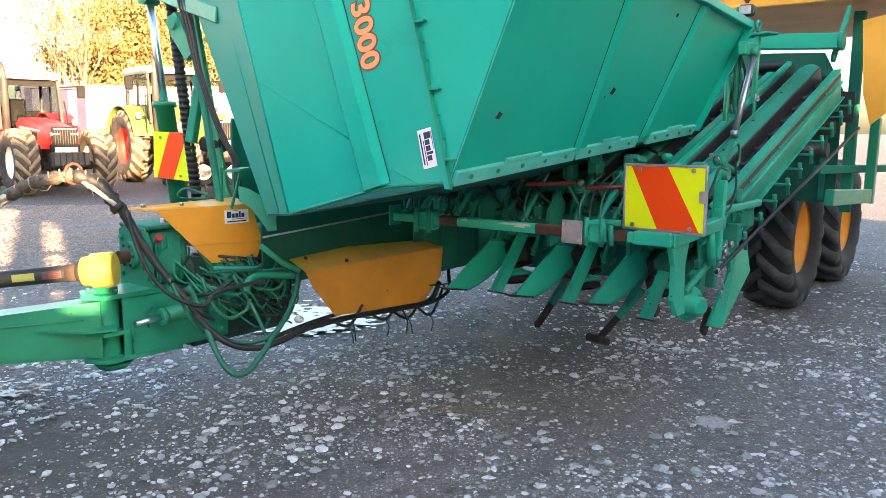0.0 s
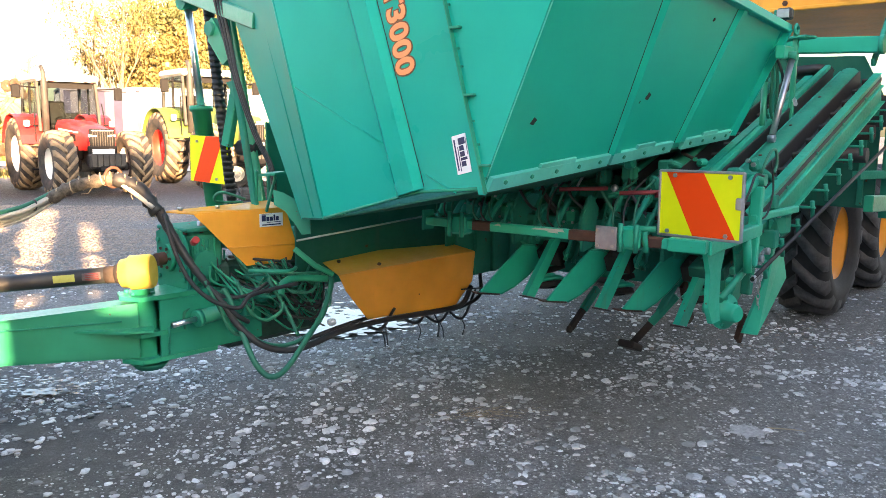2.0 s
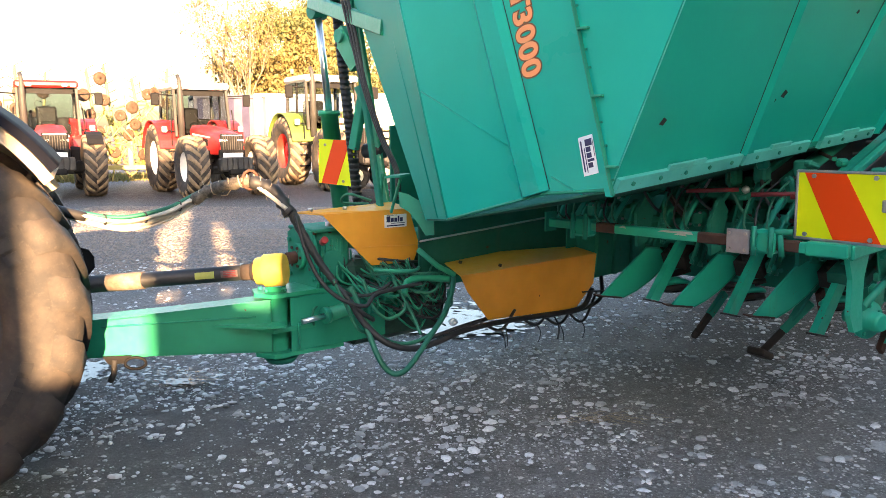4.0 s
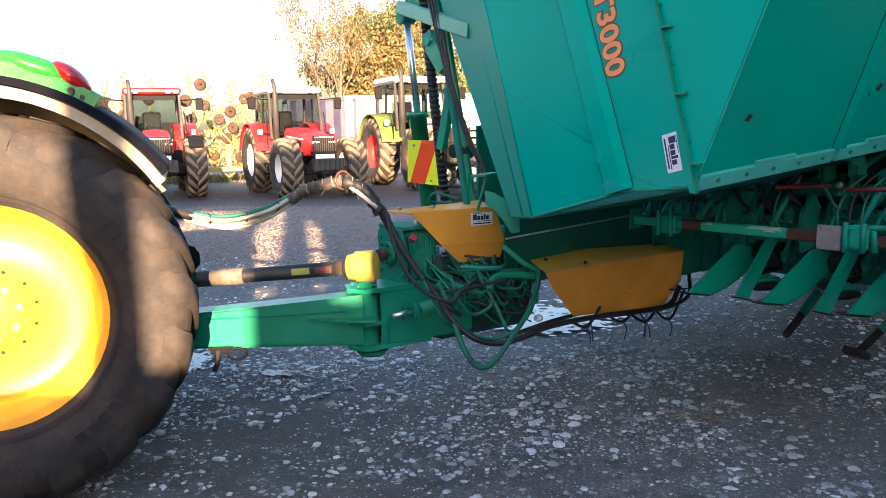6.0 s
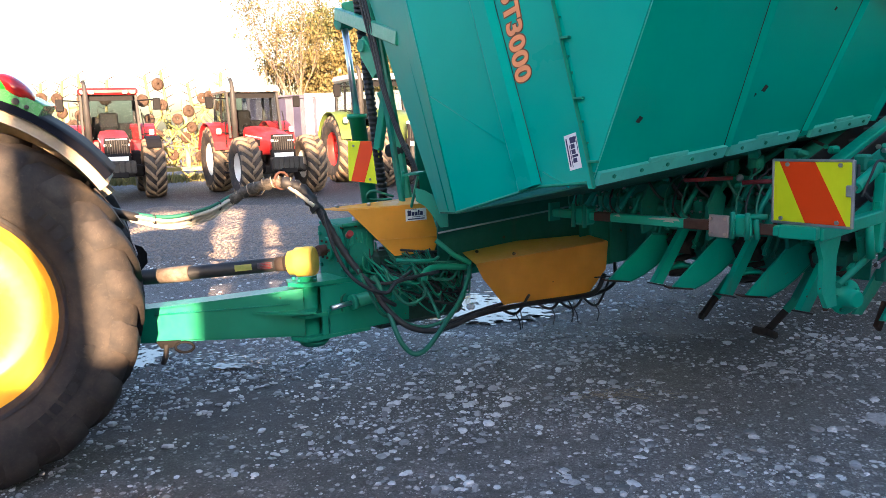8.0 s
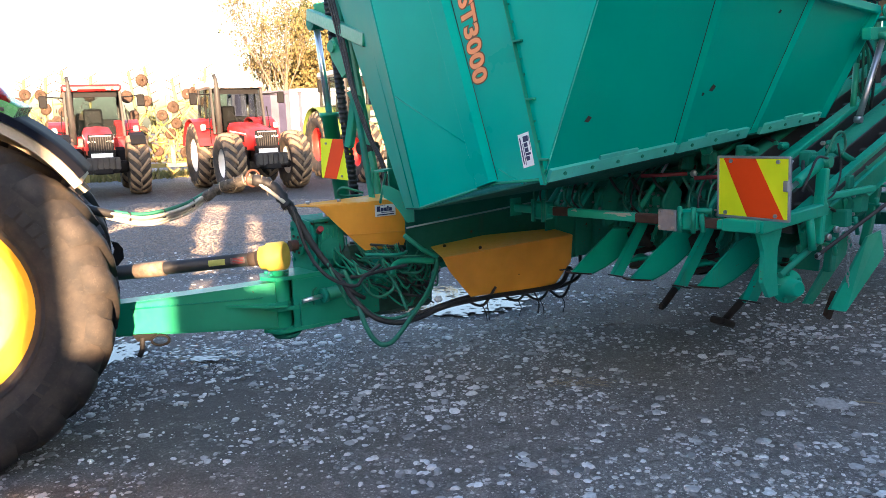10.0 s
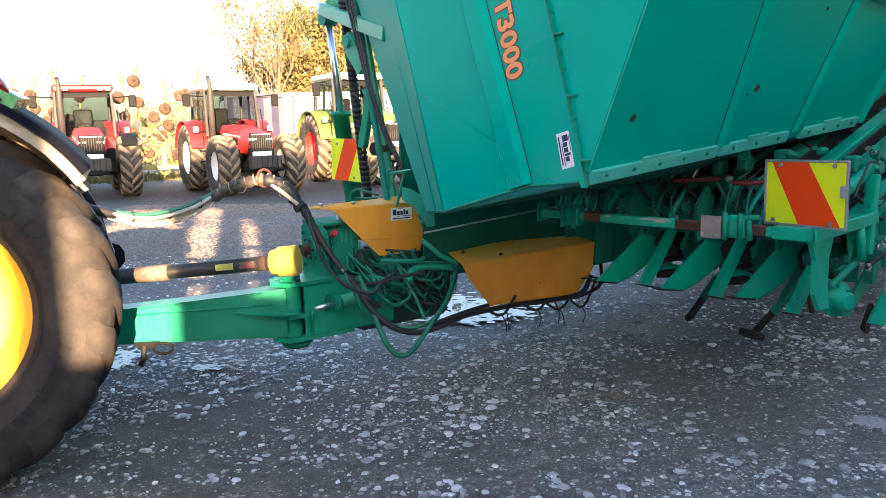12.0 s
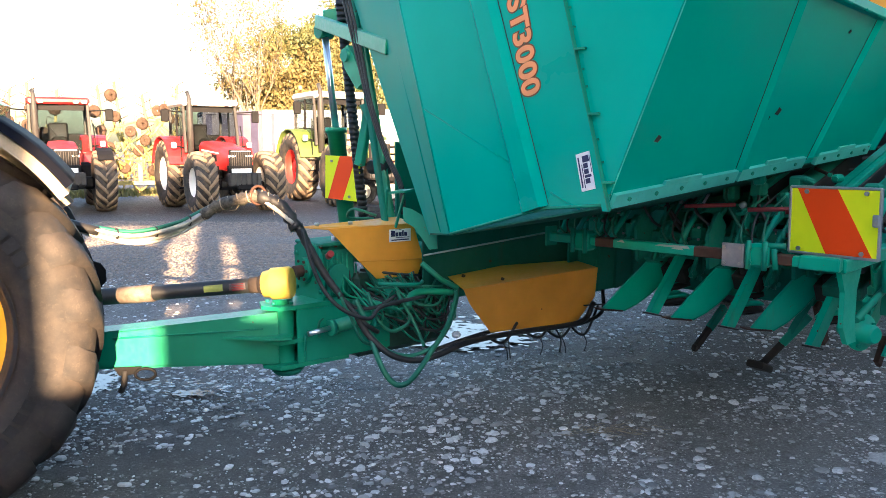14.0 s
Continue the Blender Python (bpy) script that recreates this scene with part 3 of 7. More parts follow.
# upper cover
C1 = [(-0.152, 1.80, 1.204), (0.403, 1.74, 1.206), (0.471, 1.732, 0.99), (0.43, 1.737, 0.895), (0.148, 1.768, 0.898), (0.034, 1.78, 1.011)]
bm = make(add_plate, C1, 0.006)
add_plate(bm, [(-0.152, 1.80, 1.207), (0.403, 1.74, 1.209), (0.44, 1.95, 1.232), (-0.314, 1.84, 1.228)], 0.006)
cover = part("upper_cover", bm, OCHRE, harvester, "bent ochre sheet-metal cover")
tube("fold", [(0.036, 1.775, 1.011), (0.468, 1.727, 0.992)], 0.003, OCHRE, cover, "", 6)
bolts([(-0.20, 1.85, 1.226), (0.02, 1.84, 1.222), (0.30, 1.88, 1.226)], (0, 0, 1), 0.013, 0.018, STEEL, cover)
sticker(cover, (0.232, 1.7525, 1.108), (1, -0.109, 0.0), (0, 0, 1), (-0.109, -1, 0), 0.150, 0.075)
# lower cover
C2 = [(0.469, 1.36, 0.846), (1.535, 1.246, 0.878), (1.535, 1.265, 0.686), (1.40, 1.294, 0.538), (0.691, 1.366, 0.561), (0.522, 1.364, 0.754)]
bm = make(add_plate, [C2[0], C2[1], C2[2], C2[3], C2[4], C2[5]], 0.006)
add_plate(bm, [(0.469, 1.36, 0.849), (1.535, 1.246, 0.881), (1.537, 1.434, 0.908), (0.599, 1.724, 0.906)], 0.006)
add_plate(bm, [(1.538, 1.246, 0.881), (1.538, 1.265, 0.686), (1.56, 1.50, 0.72), (1.540, 1.434, 0.908)], 0.006)
cover2 = part("lower_cover", bm, OCHRE, harvester, "large bent ochre sheet-metal guard")
bolts([(0.60, 1.51, 0.892), (0.78, 1.36, 0.872)], (0, -0.3, 0.9), 0.011, 0.012, RUSTY, cover2)
bolts([(1.08, 1.318, 0.66)], (0, -1, 0), 0.006, 0.006, SOILED, cover2)

# drawbar and its steering joint
J = Vector((-0.385, 1.93, 0))
G = J + Vector((0.15, 0, 0.03))   # foot of the gearbox
D0 = wl(-3.30, 4.07, 0.555)
bm = bmesh.new()
d1, jt = wl(-2.95, 4.09, 0), J
ax = (jt - d1).normalized()
nrm = Vector((-ax.y, ax.x, 0))
w = 0.075
def bar(along, side_, z):
    """A point of the drawbar: metres ahead of the joint (0 at the joint), to one side, at height z."""
    return jt - ax * along + nrm * side_ * w + Vector((0, 0, z))


far_end = (D0 - jt).xy.length
TOPS = [(far_end, 0.640), (0.55, 0.712), (0.28, 0.735), (0.02, 0.760)]
FEET = [(far_end, 0.490), (0.02, 0.482)]
for s in (-1, 1):
    add_plate(bm, [bar(FEET[0][0], s, FEET[0][1]), bar(FEET[1][0], s, FEET[1][1])] + [bar(u, s, z) for u, z in TOPS[::-1]], 0.012)
for (u0, z0), (u1, z1) in list(zip(TOPS, TOPS[1:])) + [tuple(FEET)]:
    add_plate(bm, [bar(u0, 1.08, z0), bar(u0, -1.08, z0), bar(u1, -1.08, z1), bar(u1, 1.08, z1)], 0.012)
drawbar = part("drawbar", bm, FRAME_GREEN, harvester, "green welded box-section drawbar")
plate("steering_lug", [jt - ax * 0.34 - nrm * 0.078 + Vector((0, 0, 0.632)), jt - ax * 0.08 - nrm * 0.16 + Vector((0, 0, 0.628)), jt + ax * 0.06 - nrm * 0.15 + Vector((0, 0, 0.628)), jt + ax * 0.05 - nrm * 0.05 + Vector((0, 0, 0.63))], 0.012, FRAME_GREEN, drawbar)
tube("weld_bead", [bar(u, -1.13, 0.712 - 0.03 * u - 0.035) for u in (0.1, 0.25, 0.4, 0.55, 0.7, 0.9)], 0.005, GREEN_WORN, drawbar, "", 6)
st0 = d1.lerp(jt, 0.22) - nrm * 0.085
plate("stand_bracket", [st0 + ax * 0.0 + Vector((0, 0, 0.49)), st0 + ax * 0.15 + Vector((0, 0, 0.49)), st0 + ax * 0.12 + Vector((0, 0, 0.45)), st0 + ax * 0.03 + Vector((0, 0, 0.445))], 0.014, DEEP_BLACK, drawbar, "dark stand bracket")
tube("ring", [st0 + ax * (0.17 + 0.055 * math.cos(k * 0.5)) + Vector((0, 0, 0.450 + 0.032 * math.sin(k * 0.5))) - nrm * 0.014 for k in range(14)], 0.008, DEEP_BLACK, drawbar, "dark steel ring", 6)
tube("chain_end", [st0 + ax * 0.06 + Vector((0, 0, 0.47)), st0 + ax * 0.05 + Vector((0, 0, 0.39)), st0 + ax * 0.03 + Vector((0, 0, 0.35))], 0.016, GREY_BODY, drawbar, "", 6)

tube("joint_pin", [J + Vector((0, 0, 0.425)), J + Vector((0, 0, 0.46)), J + Vector((0, 0, 0.461)), J + Vector((0, 0, 0.78)), J + Vector((0, 0, 0.781)), J + Vector((0, 0, 0.83))], [0.075, 0.075, 0.062, 0.062, 0.058, 0.058], FRAME_GREEN, harvester, "", 20)
tube("joint_nut", [J + Vector((0.02, 0, 0.395)), J + Vector((0.02, 0, 0.43))], [0.07, 0.10], GREEN_DIRTY, harvester, "", 14)
bolts([J + Vector((0.085 * math.cos(k * 1.2), 0.085 * math.sin(k * 1.2), 0.806)) for k in (2, 3, 4)], (0, 0, 1), 0.012, 0.014, GREEN_WORN, harvester)
for z in (0.545, 0.60):
    tube("grease_bolt", [J + Vector((0.06, -0.135, z - 0.06)), J + Vector((0.06, -0.135, z + 0.03))], 0.006, GREEN_WORN, harvester, "", 8)
for z in (0.790, 0.46, 0.60):
    plate("joint_plate", [J + Vector((-0.08, -0.11, z)), J + Vector((0.35, -0.13, z)), J + Vector((0.35, 0.14, z)), J + Vector((-0.08, 0.12, z)), J + Vector((-0.13, 0.0, z))], 0.022, FRAME_GREEN, harvester)
tube("grease_pipe", bend([J + Vector((0.16, -0.12, 0.60)), J + Vector((0.155, -0.125, 0.67)), J + Vector((0.18, -0.12, 0.70)), J + Vector((0.30, -0.09, 0.74))], 5), 0.007, HOSE_GREEN, harvester, "", 6)
bm = bmesh.new()
for q in (((-0.10, 0.47, 0.03), (-0.16, 0.485, 0.62), (-0.16, 0.775, 0.62), (-0.10, 0.77, 0.03)), ((0.12, 0.47, 0.03), (0.16, 0.485, 0.62), (0.16, 0.775, 0.62), (0.12, 0.77, 0.03)), ((-0.10, 0.47, 0.03), (-0.16, 0.485, 0.62), (0.16, 0.485, 0.62), (0.12, 0.47, 0.03)), ((-0.10, 0.77, 0.03), (-0.16, 0.775, 0.62), (0.16, 0.775, 0.62), (0.12, 0.77, 0.03))):
    add_plate(bm, [J + Vector((u, b, z)) for b, z, u in q], 0.014)
part("front_box", bm, GREEN_WORN, harvester)
beam("neck", J + Vector((0.55, 0.05, 0.66)), (1.1, 1.95, 0.92), 0.28, 0.24, GREEN_DIRTY, harvester)
ram = tube("steering_cylinder", [J + Vector((0.20, -0.19, 0.662)), J + Vector((0.56, -0.20, 0.700))], 0.040, FRAME_GREEN, harvester, "", 16)
tube("piston_rod", [J + Vector((0.05, -0.185, 0.648)), J + Vector((0.20, -0.19, 0.662))], 0.015, CHROME, ram, "bright steel piston rod", 12)
tube("gland", [J + Vector((0.185, -0.19, 0.660)), J + Vector((0.215, -0.19, 0.663))], 0.046, GREEN_WORN, ram, "", 16)
# gearbox over the joint
bm = make(add_box, G + Vector((0.20, 0.06, 0.92)), (0.22, 0.26, 0.32), None, 0.03)
gear = part("gearbox", bm, GREEN_DIRTY, harvester, "green ribbed cast gearbox")
for k in range(5):
    box("cooling_rib", G + Vector((0.10 + 0.035 * k, -0.065, 0.91)), (0.008, 0.03, 0.24), GREEN_WORN, gear, "", None, 0.002)
plate("mounting_plate", [G + Vector((0.06, -0.10, 0.76)), G + Vector((0.06, 0.20, 0.76)), G + Vector((0.06, 0.20, 1.06)), G + Vector((0.06, 0.10, 1.10)), G + Vector((0.06, -0.05, 1.08)), G + Vector((0.06, -0.10, 0.98))], 0.018, GREEN_WORN, gear)
bolts([G + Vector((0.05, b, z)) for b, z in ((-0.075, 0.82), (-0.075, 0.95), (0.17, 0.82), (0.17, 1.02), (0.02, 1.05))], (-1, 0, 0), 0.014, 0.014, GREEN_WORN, gear)
tube("bearing_cap", [G + Vector((0.052, 0.07, 0.93)), G + Vector((0.02, 0.07, 0.93))], 0.075, GREEN_WORN, gear, "", 20)
bolts([G + Vector((0.022, 0.07 + 0.058 * math.cos(k * 1.047), 0.93 + 0.058 * math.sin(k * 1.047))) for k in range(6)], (-1, 0, 0), 0.009, 0.010, RUSTY, gear)
tube("side_cap", [G + Vector((0.17, -0.055, 0.90)), G + Vector((0.17, -0.095, 0.90))], 0.070, GREEN_DIRTY, gear, "", 18)
box("flange", G + Vector((0.19, 0.06, 1.085)), (0.26, 0.30, 0.022), GREEN_DIRTY, gear, "", None, 0.006)
bolts([G + Vector((a_, b_2, 1.064)) for a_ in (0.07, 0.17, 0.27) for b_2 in (-0.06, 0.18)], (0, 0, 1), 0.011, 0.014, RUSTY, gear)
tube("breather", [G + Vector((0.20, 0.0, 1.06)), G + Vector((0.20, 0.0, 1.12))], 0.016, STEEL, gear, "", 8)
tube("output_shaft", [G + Vector((0.07, 0.07, 0.93)), G + Vector((-0.03, 0.07, 0.925))], 0.035, RUSTY, gear, "rusty splined shaft", 14)
box("bearing_housing", G + Vector((0.36, -0.02, 1.02)), (0.13, 0.16, 0.12), GREEN_WORN, harvester, "", None, 0.03)
tube("elbow_pipe", bend([G + Vector((0.42, -0.06, 1.0)), G + Vector((0.45, -0.10, 0.88)), G + Vector((0.40, -0.12, 0.82))], 5), 0.045, GREEN_WORN, harvester, "", 12)
tube("red_cap", [G + Vector((0.06, -0.155, 1.03)), G + Vector((0.055, -0.19, 1.05))], 0.02, RED_PAINT, harvester, "red dust cap", 10)

# lift cylinder with its hazard panel
PB, PT = Vector((0.475, 2.52, 1.00)), Vector((0.449, 2.63, 1.797))
lift = tube("lift_cylinder", [PB, PT - Vector((0, 0, 0.035)), PT - Vector((0, 0, 0.034)), PT], [0.058, 0.058, 0.074, 0.074], FRAME_GREEN, harvester, "green hydraulic lift cylinder", 20)
RT = Vector((0.432, 2.717, 2.445))
tube("piston_rod", [PT, RT], 0.024, CHROME, lift, "bright chrome piston rod", 14)
tube("rod_eye", [RT + Vector((-0.05, 0.0, 0.0)), RT + Vector((0.05, 0.0, 0.0))], 0.055, GREEN_WORN, lift, "", 14)
beam("lift_arm", RT + Vector((-0.03, 0.03, 0.06)), (0.11, 1.56, 2.20), 0.05, 0.085, FRAME_GREEN, harvester)
beam("lift_arm", RT + Vector((0.0, 0.0, 0.08)), (0.9, 2.3, 2.62), 0.06, 0.10, FRAME_GREEN, harvester)
beam("cylinder_foot", (0.475, 2.52, 1.0), (0.55, 2.0, 0.98), 0.12, 0.12, GREEN_DIRTY, harvester)


def hazard_panel(o, x, z, w, h, stripe):
    """A square of yellow sheet with a red diagonal band. o: lower corner; x, z: its edges."""
    o, x, z = Vector(o), Vector(x).normalized(), Vector(z).normalized()
    n = x.cross(z)
    p = plate("hazard_panel", [o, o + x * w, o + x * w + z * h, o + z * h], 0.006, LIME, harvester, "yellow and red diagonal hazard panel")
    a, b, c, d = stripe
    q = [o + x * w * a, o + x * w * b, o + x * w * d + z * h, o + x * w * c + z * h]
    for s in (1, -1):
        plate("red_band", [v + n * 0.0042 * s for v in q], 0.002, SIGN_RED, p, "red diagonal band")
    return p, n


hp, n_ = hazard_panel((0.36, 2.635, 1.325), (0.0, -0.41, -0.009), (0.0, -0.014, 0.29), 0.40, 0.287, (0.09, 0.53, 0.44, 0.90))
bolts([(0.357, 2.54, 1.575), (0.357, 2.34, 1.345)], (-0.98, -0.1, 0), 0.009, 0.010, STEEL, hp)

# mast, arms and hoses beside the hopper
mast = beam("mast", (0.42, 1.96, 1.15), (0.38, 2.28, 2.7), 0.03, 0.05, FRAME_GREEN, harvester)
beam("mast", (0.30, 1.86, 1.12), (0.28, 2.18, 2.7), 0.025, 0.05, GREEN_DIRTY, harvester)
beam("link_arm", (0.34, 2.20, 1.55), (0.36, 2.11, 1.90), 0.05, 0.06, GREEN_WORN, harvester)
plate("link_plate", [(0.31, 2.13, 1.92), (0.31, 2.07, 1.93), (0.31, 1.95, 1.79), (0.31, 1.99, 1.74)], 0.02, GREEN_WORN, harvester)
tube("roller", [(0.40, 2.16, 1.54), (0.44, 2.02, 1.54)], 0.045, BLACK_RUBBER, harvester, "", 12)
plate("lever", [(0.25, 2.21, 2.25), (0.25, 2.15, 2.28), (0.25, 2.09, 2.22), (0.25, 1.99, 2.05), (0.25, 2.06, 2.01), (0.25, 2.19, 2.15)], 0.04, FRAME_GREEN, harvester)
tube("pivot", [(0.21, 2.16, 2.22), (0.33, 2.16, 2.22)], 0.04, GREEN_WORN, harvester, "", 12)
bm = bmesh.new()
for k in range(44):
    add_tube(bm, [(0.37, 2.19 + 0.0054 * k, 1.10 + 0.034 * k), (0.37, 2.19 + 0.0054 * k, 1.121 + 0.034 * k)], 0.034, 10)
add_tube(bm, [(0.37, 2.19, 1.08), (0.37, 2.43, 2.6)], 0.030, 8)
part("corrugated_hose", bm, BLACK_RUBBER, harvester, "black corrugated hose standing behind the cylinder")
for k in range(3):
    tube("hose", bend([(0.20 - 0.006 * k, 2.16 - 0.04 * k, 2.6), (0.205 - 0.006 * k, 2.02 - 0.035 * k, 2.216), (0.20 - 0.006 * k, 1.90 - 0.025 * k, 1.921), (0.215, 1.765 - 0.015 * k, 1.632), (0.235, 1.65 - 0.012 * k, 1.444), (0.24, 1.64 - 0.012 * k, 1.28)], 6), 0.009, BLACK_RUBBER, harvester, "", 8)
plate("gusset", [(0.079, 1.421, 1.343), (0.111, 1.383, 1.331), (0.165, 1.310, 1.280), (0.183, 1.285, 1.245), (0.191, 1.268, 1.205), (0.186, 1.258, 1.120), (0.155, 1.292, 1.115), (0.135, 1.322, 1.172), (0.107, 1.366, 1.236), (0.075, 1.409, 1.267)], 0.014, GREEN_WORN, harvester, "curved green gusset beside the cover")
plate("hose_clamp", [(0.12, 1.46, 1.42), (0.12, 1.60, 1.41), (0.20, 1.60, 1.42), (0.20, 1.46, 1.43)], 0.012, GREEN_WORN, harvester)
beam("brace", (0.20, 1.56, 1.40), (0.24, 1.70, 1.20), 0.014, 0.020, GREEN_WORN, harvester)
beam("brace", (0.33, 1.92, 1.18), (0.30, 1.86, 1.42), 0.018, 0.030, GREEN_WORN, harvester)
tube("hose", bend([(0.22, 1.86, 1.26), (0.12, 1.95, 1.30), (0.15, 2.05, 1.24), (0.3, 2.0, 1.23)], 6), 0.008, HOSE_GREEN, harvester, "", 8)

# hoses and valves under the covers
# backing box added behind the hoses, coloured for the darkness there
box("hose_backing", (0.38, 1.92, 0.68), (0.70, 0.22, 0.50), SHADE_BACKING, harvester, "", None, 0.03)
for k in range(5):
    beam("backing_strap", (0.16 + 0.13 * k, 1.782, 0.55), (0.16 + 0.13 * k, 1.782, 0.93), 0.03, 0.012, GREEN_DIRTY, harvester, "", 0.002, (0, 1, 0))
tube("filter", [(0.22, 1.72, 0.66), (0.22, 1.72, 0.86)], 0.05, GREEN_DIRTY, harvester, "", 14)
tube("filter", [(0.56, 1.70, 0.60), (0.56, 1.70, 0.78)], 0.045, BLACK_PLASTIC, harvester, "", 14)
rng = random.Random(5)
for k in range(20):
    a0, b0, z0 = rng.uniform(-0.02, 0.30), rng.uniform(1.62, 1.9), rng.uniform(0.72, 0.98)
    a1, b1, z1 = rng.uniform(0.30, 0.62), rng.uniform(1.55, 1.75), rng.uniform(0.56, 0.90)
    mid = ((a0 + a1) / 2 + rng.uniform(-0.08, 0.08), min(b0, b1) - rng.uniform(0.0, 0.12), min(z0, z1) - rng.uniform(-0.06, 0.12))
    tube("hose", bend([(a0, b0, z0), mid, (a1, b1, z1)], 8), rng.choice((0.006, 0.008, 0.011)), rng.choice((HOSE_GREEN, HOSE_GREEN, GREEN_WORN, BLACK_RUBBER)), harvester, "", 8)
for k in range(12):
    a, b, z = 0.10 + 0.05 * k + rng.uniform(-0.02, 0.02), 1.62 + rng.uniform(0, 0.1), 0.72 + rng.uniform(-0.05, 0.14)
    valve = box("valve_block", (a, b, z), (0.05, 0.07, 0.07), GREEN_WORN, harvester, "", None, 0.008)
    tube("fitting", [(a, b - 0.03, z), (a, b - 0.07, z)], 0.016, GREEN_WORN, valve, "", 6)
for k in range(9):
    b_, z_ = 1.60 + 0.02 * (k % 3), 0.88 - 0.035 * k
    tube("hose", bend([(0.12 + 0.03 * k, b_ + 0.05, 0.93), (0.20 + 0.03 * k, b_, z_), (0.30 + 0.035 * k, b_ - 0.02, z_ - 0.10)], 7), 0.005, (HOSE_GREEN, GREEN_WORN, BLACK_RUBBER)[k % 3], harvester, "", 6)
weave = random.Random(19)
for k in range(34):
    a0, z0 = weave.uniform(-0.06, 0.34), weave.uniform(0.86, 0.99)
    a1, z1 = a0 + weave.uniform(0.08, 0.36), weave.uniform(0.58, 0.84)
    b0 = weave.uniform(1.56, 1.66)
    mid = ((a0 * 0.55 + a1 * 0.45) + weave.uniform(-0.08, 0.05), b0 - weave.uniform(0.0, 0.07), min(0.80, (z0 + z1) / 2 - weave.uniform(0.0, 0.10)))
    tube("hose", bend([(a0, b0 + 0.27, z0 + 0.03), (a0 + 0.01, b0 + 0.23, z0 - 0.06), mid, (a1, b0 + 0.03, z1), (a1 + 0.05, b0 + 0.09, z1 + weave.uniform(-0.04, 0.06))], 6), weave.choice((0.0035, 0.0045, 0.006)), weave.choice((HOSE_GREEN, FRAME_GREEN, GREEN_WORN, BLACK_RUBBER, HOSE_GREEN)), harvester, "", 6)
    if k % 4 == 0:
        tube("fitting", [(a1 - 0.004, b0 + 0.03, z1 - 0.004), (a1 + 0.03, b0 + 0.06, z1 + 0.01)], 0.011, weave.choice((STEEL, GREEN_WORN)), harvester, "", 6)
tube("hydraulic_pipe", bend([(0.167, 1.496, 0.764), (0.215, 1.525, 0.825), (0.312, 1.522, 0.838), (0.468, 1.457, 0.821)], 6), 0.020, FRAME_GREEN, harvester, "", 12)
tube("support_pipe", [(0.284, 1.512, 1.004), (0.393, 1.468, 0.901), (0.463, 1.402, 0.852)], 0.016, FRAME_GREEN, harvester, "", 10)
tube("hose", bend([(-0.14, 1.57, 0.84), (-0.113, 1.524, 0.737), (-0.123, 1.446, 0.629), (-0.121, 1.353, 0.495), (-0.083, 1.308, 0.419), (-0.038, 1.27, 0.412), (0.044, 1.276, 0.45), (0.19, 1.307, 0.557), (0.326, 1.346, 0.654), (0.442, 1.404, 0.773), (0.488, 1.445, 0.844)], 7), 0.015, HOSE_GREEN, harvester, "long green hose hanging in a loop", 10)
tube("hose", bend([(-0.15, 1.58, 0.83), (-0.116, 1.529, 0.752), (-0.09, 1.487, 0.647), (-0.03, 1.423, 0.563), (0.091, 1.381, 0.524), (0.223, 1.346, 0.559), (0.372, 1.374, 0.658), (0.44, 1.43, 0.76)], 7), 0.011, HOSE_GREEN, harvester, "", 8)
tube("hose", bend([(-0.058, 1.57, 0.871), (-0.03, 1.519, 0.726), (0.052, 1.502, 0.647), (0.153, 1.49, 0.672), (0.176, 1.483, 0.733)], 7), 0.010, HOSE_GREEN, harvester, "", 8)
tube("hose", bend([(0.13, 1.55, 0.86), (0.14, 1.527, 0.811), (0.184, 1.468, 0.687), (0.187, 1.376, 0.559)], 7), 0.010, HOSE_GREEN, harvester, "", 8)
tube("hose", bend([(-0.37, 1.72, 1.23), (-0.358, 1.653, 1.053), (-0.32, 1.594, 0.907), (-0.25, 1.518, 0.804), (-0.123, 1.469, 0.748), (-0.042, 1.477, 0.796), (0.116, 1.481, 0.812), (0.246, 1.443, 0.826)], 7), 0.011, BLACK_RUBBER, harvester, "", 8)
tube("hose_sleeve", bend([(-0.369, 1.765, 1.248), (-0.335, 1.715, 1.13), (-0.275, 1.64, 0.97), (-0.225, 1.575, 0.865)], 8), [0.026 - 0.0004 * k + 0.003 * (k % 3 == 0) for k in range(25)], BLACK_RUBBER, harvester, "tapering black taped sleeve", 10)
for ends, r_, mat_ in ((((-0.225, 1.575, 0.865), (-0.178, 1.519, 0.778), (-0.13, 1.47, 0.71), (-0.05, 1.49, 0.66)), 0.013, BLACK_RUBBER), (((-0.235, 1.59, 0.88), (-0.15, 1.56, 0.80), (-0.02, 1.53, 0.79), (0.10, 1.52, 0.84)), 0.010, BLACK_RUBBER), (((-0.24, 1.58, 0.89), (-0.20, 1.53, 0.76), (-0.14, 1.50, 0.62), (-0.02, 1.52, 0.58)), 0.009, HOSE_GREEN)):
    tube("hose", bend(list(ends), 7), r_, mat_, harvester, "", 8)
tube("hose", bend([(-0.178, 1.519, 0.778), (-0.132, 1.459, 0.659), (-0.05, 1.372, 0.555), (0.082, 1.321, 0.51), (0.223, 1.29, 0.525), (0.416, 1.28, 0.56), (0.793, 1.31, 0.55), (1.155, 1.27, 0.54), (1.412, 1.25, 0.55), (1.50, 1.24, 0.66)], 8), 0.017, BLACK_RUBBER, harvester, "black hose slung under the guard", 10)
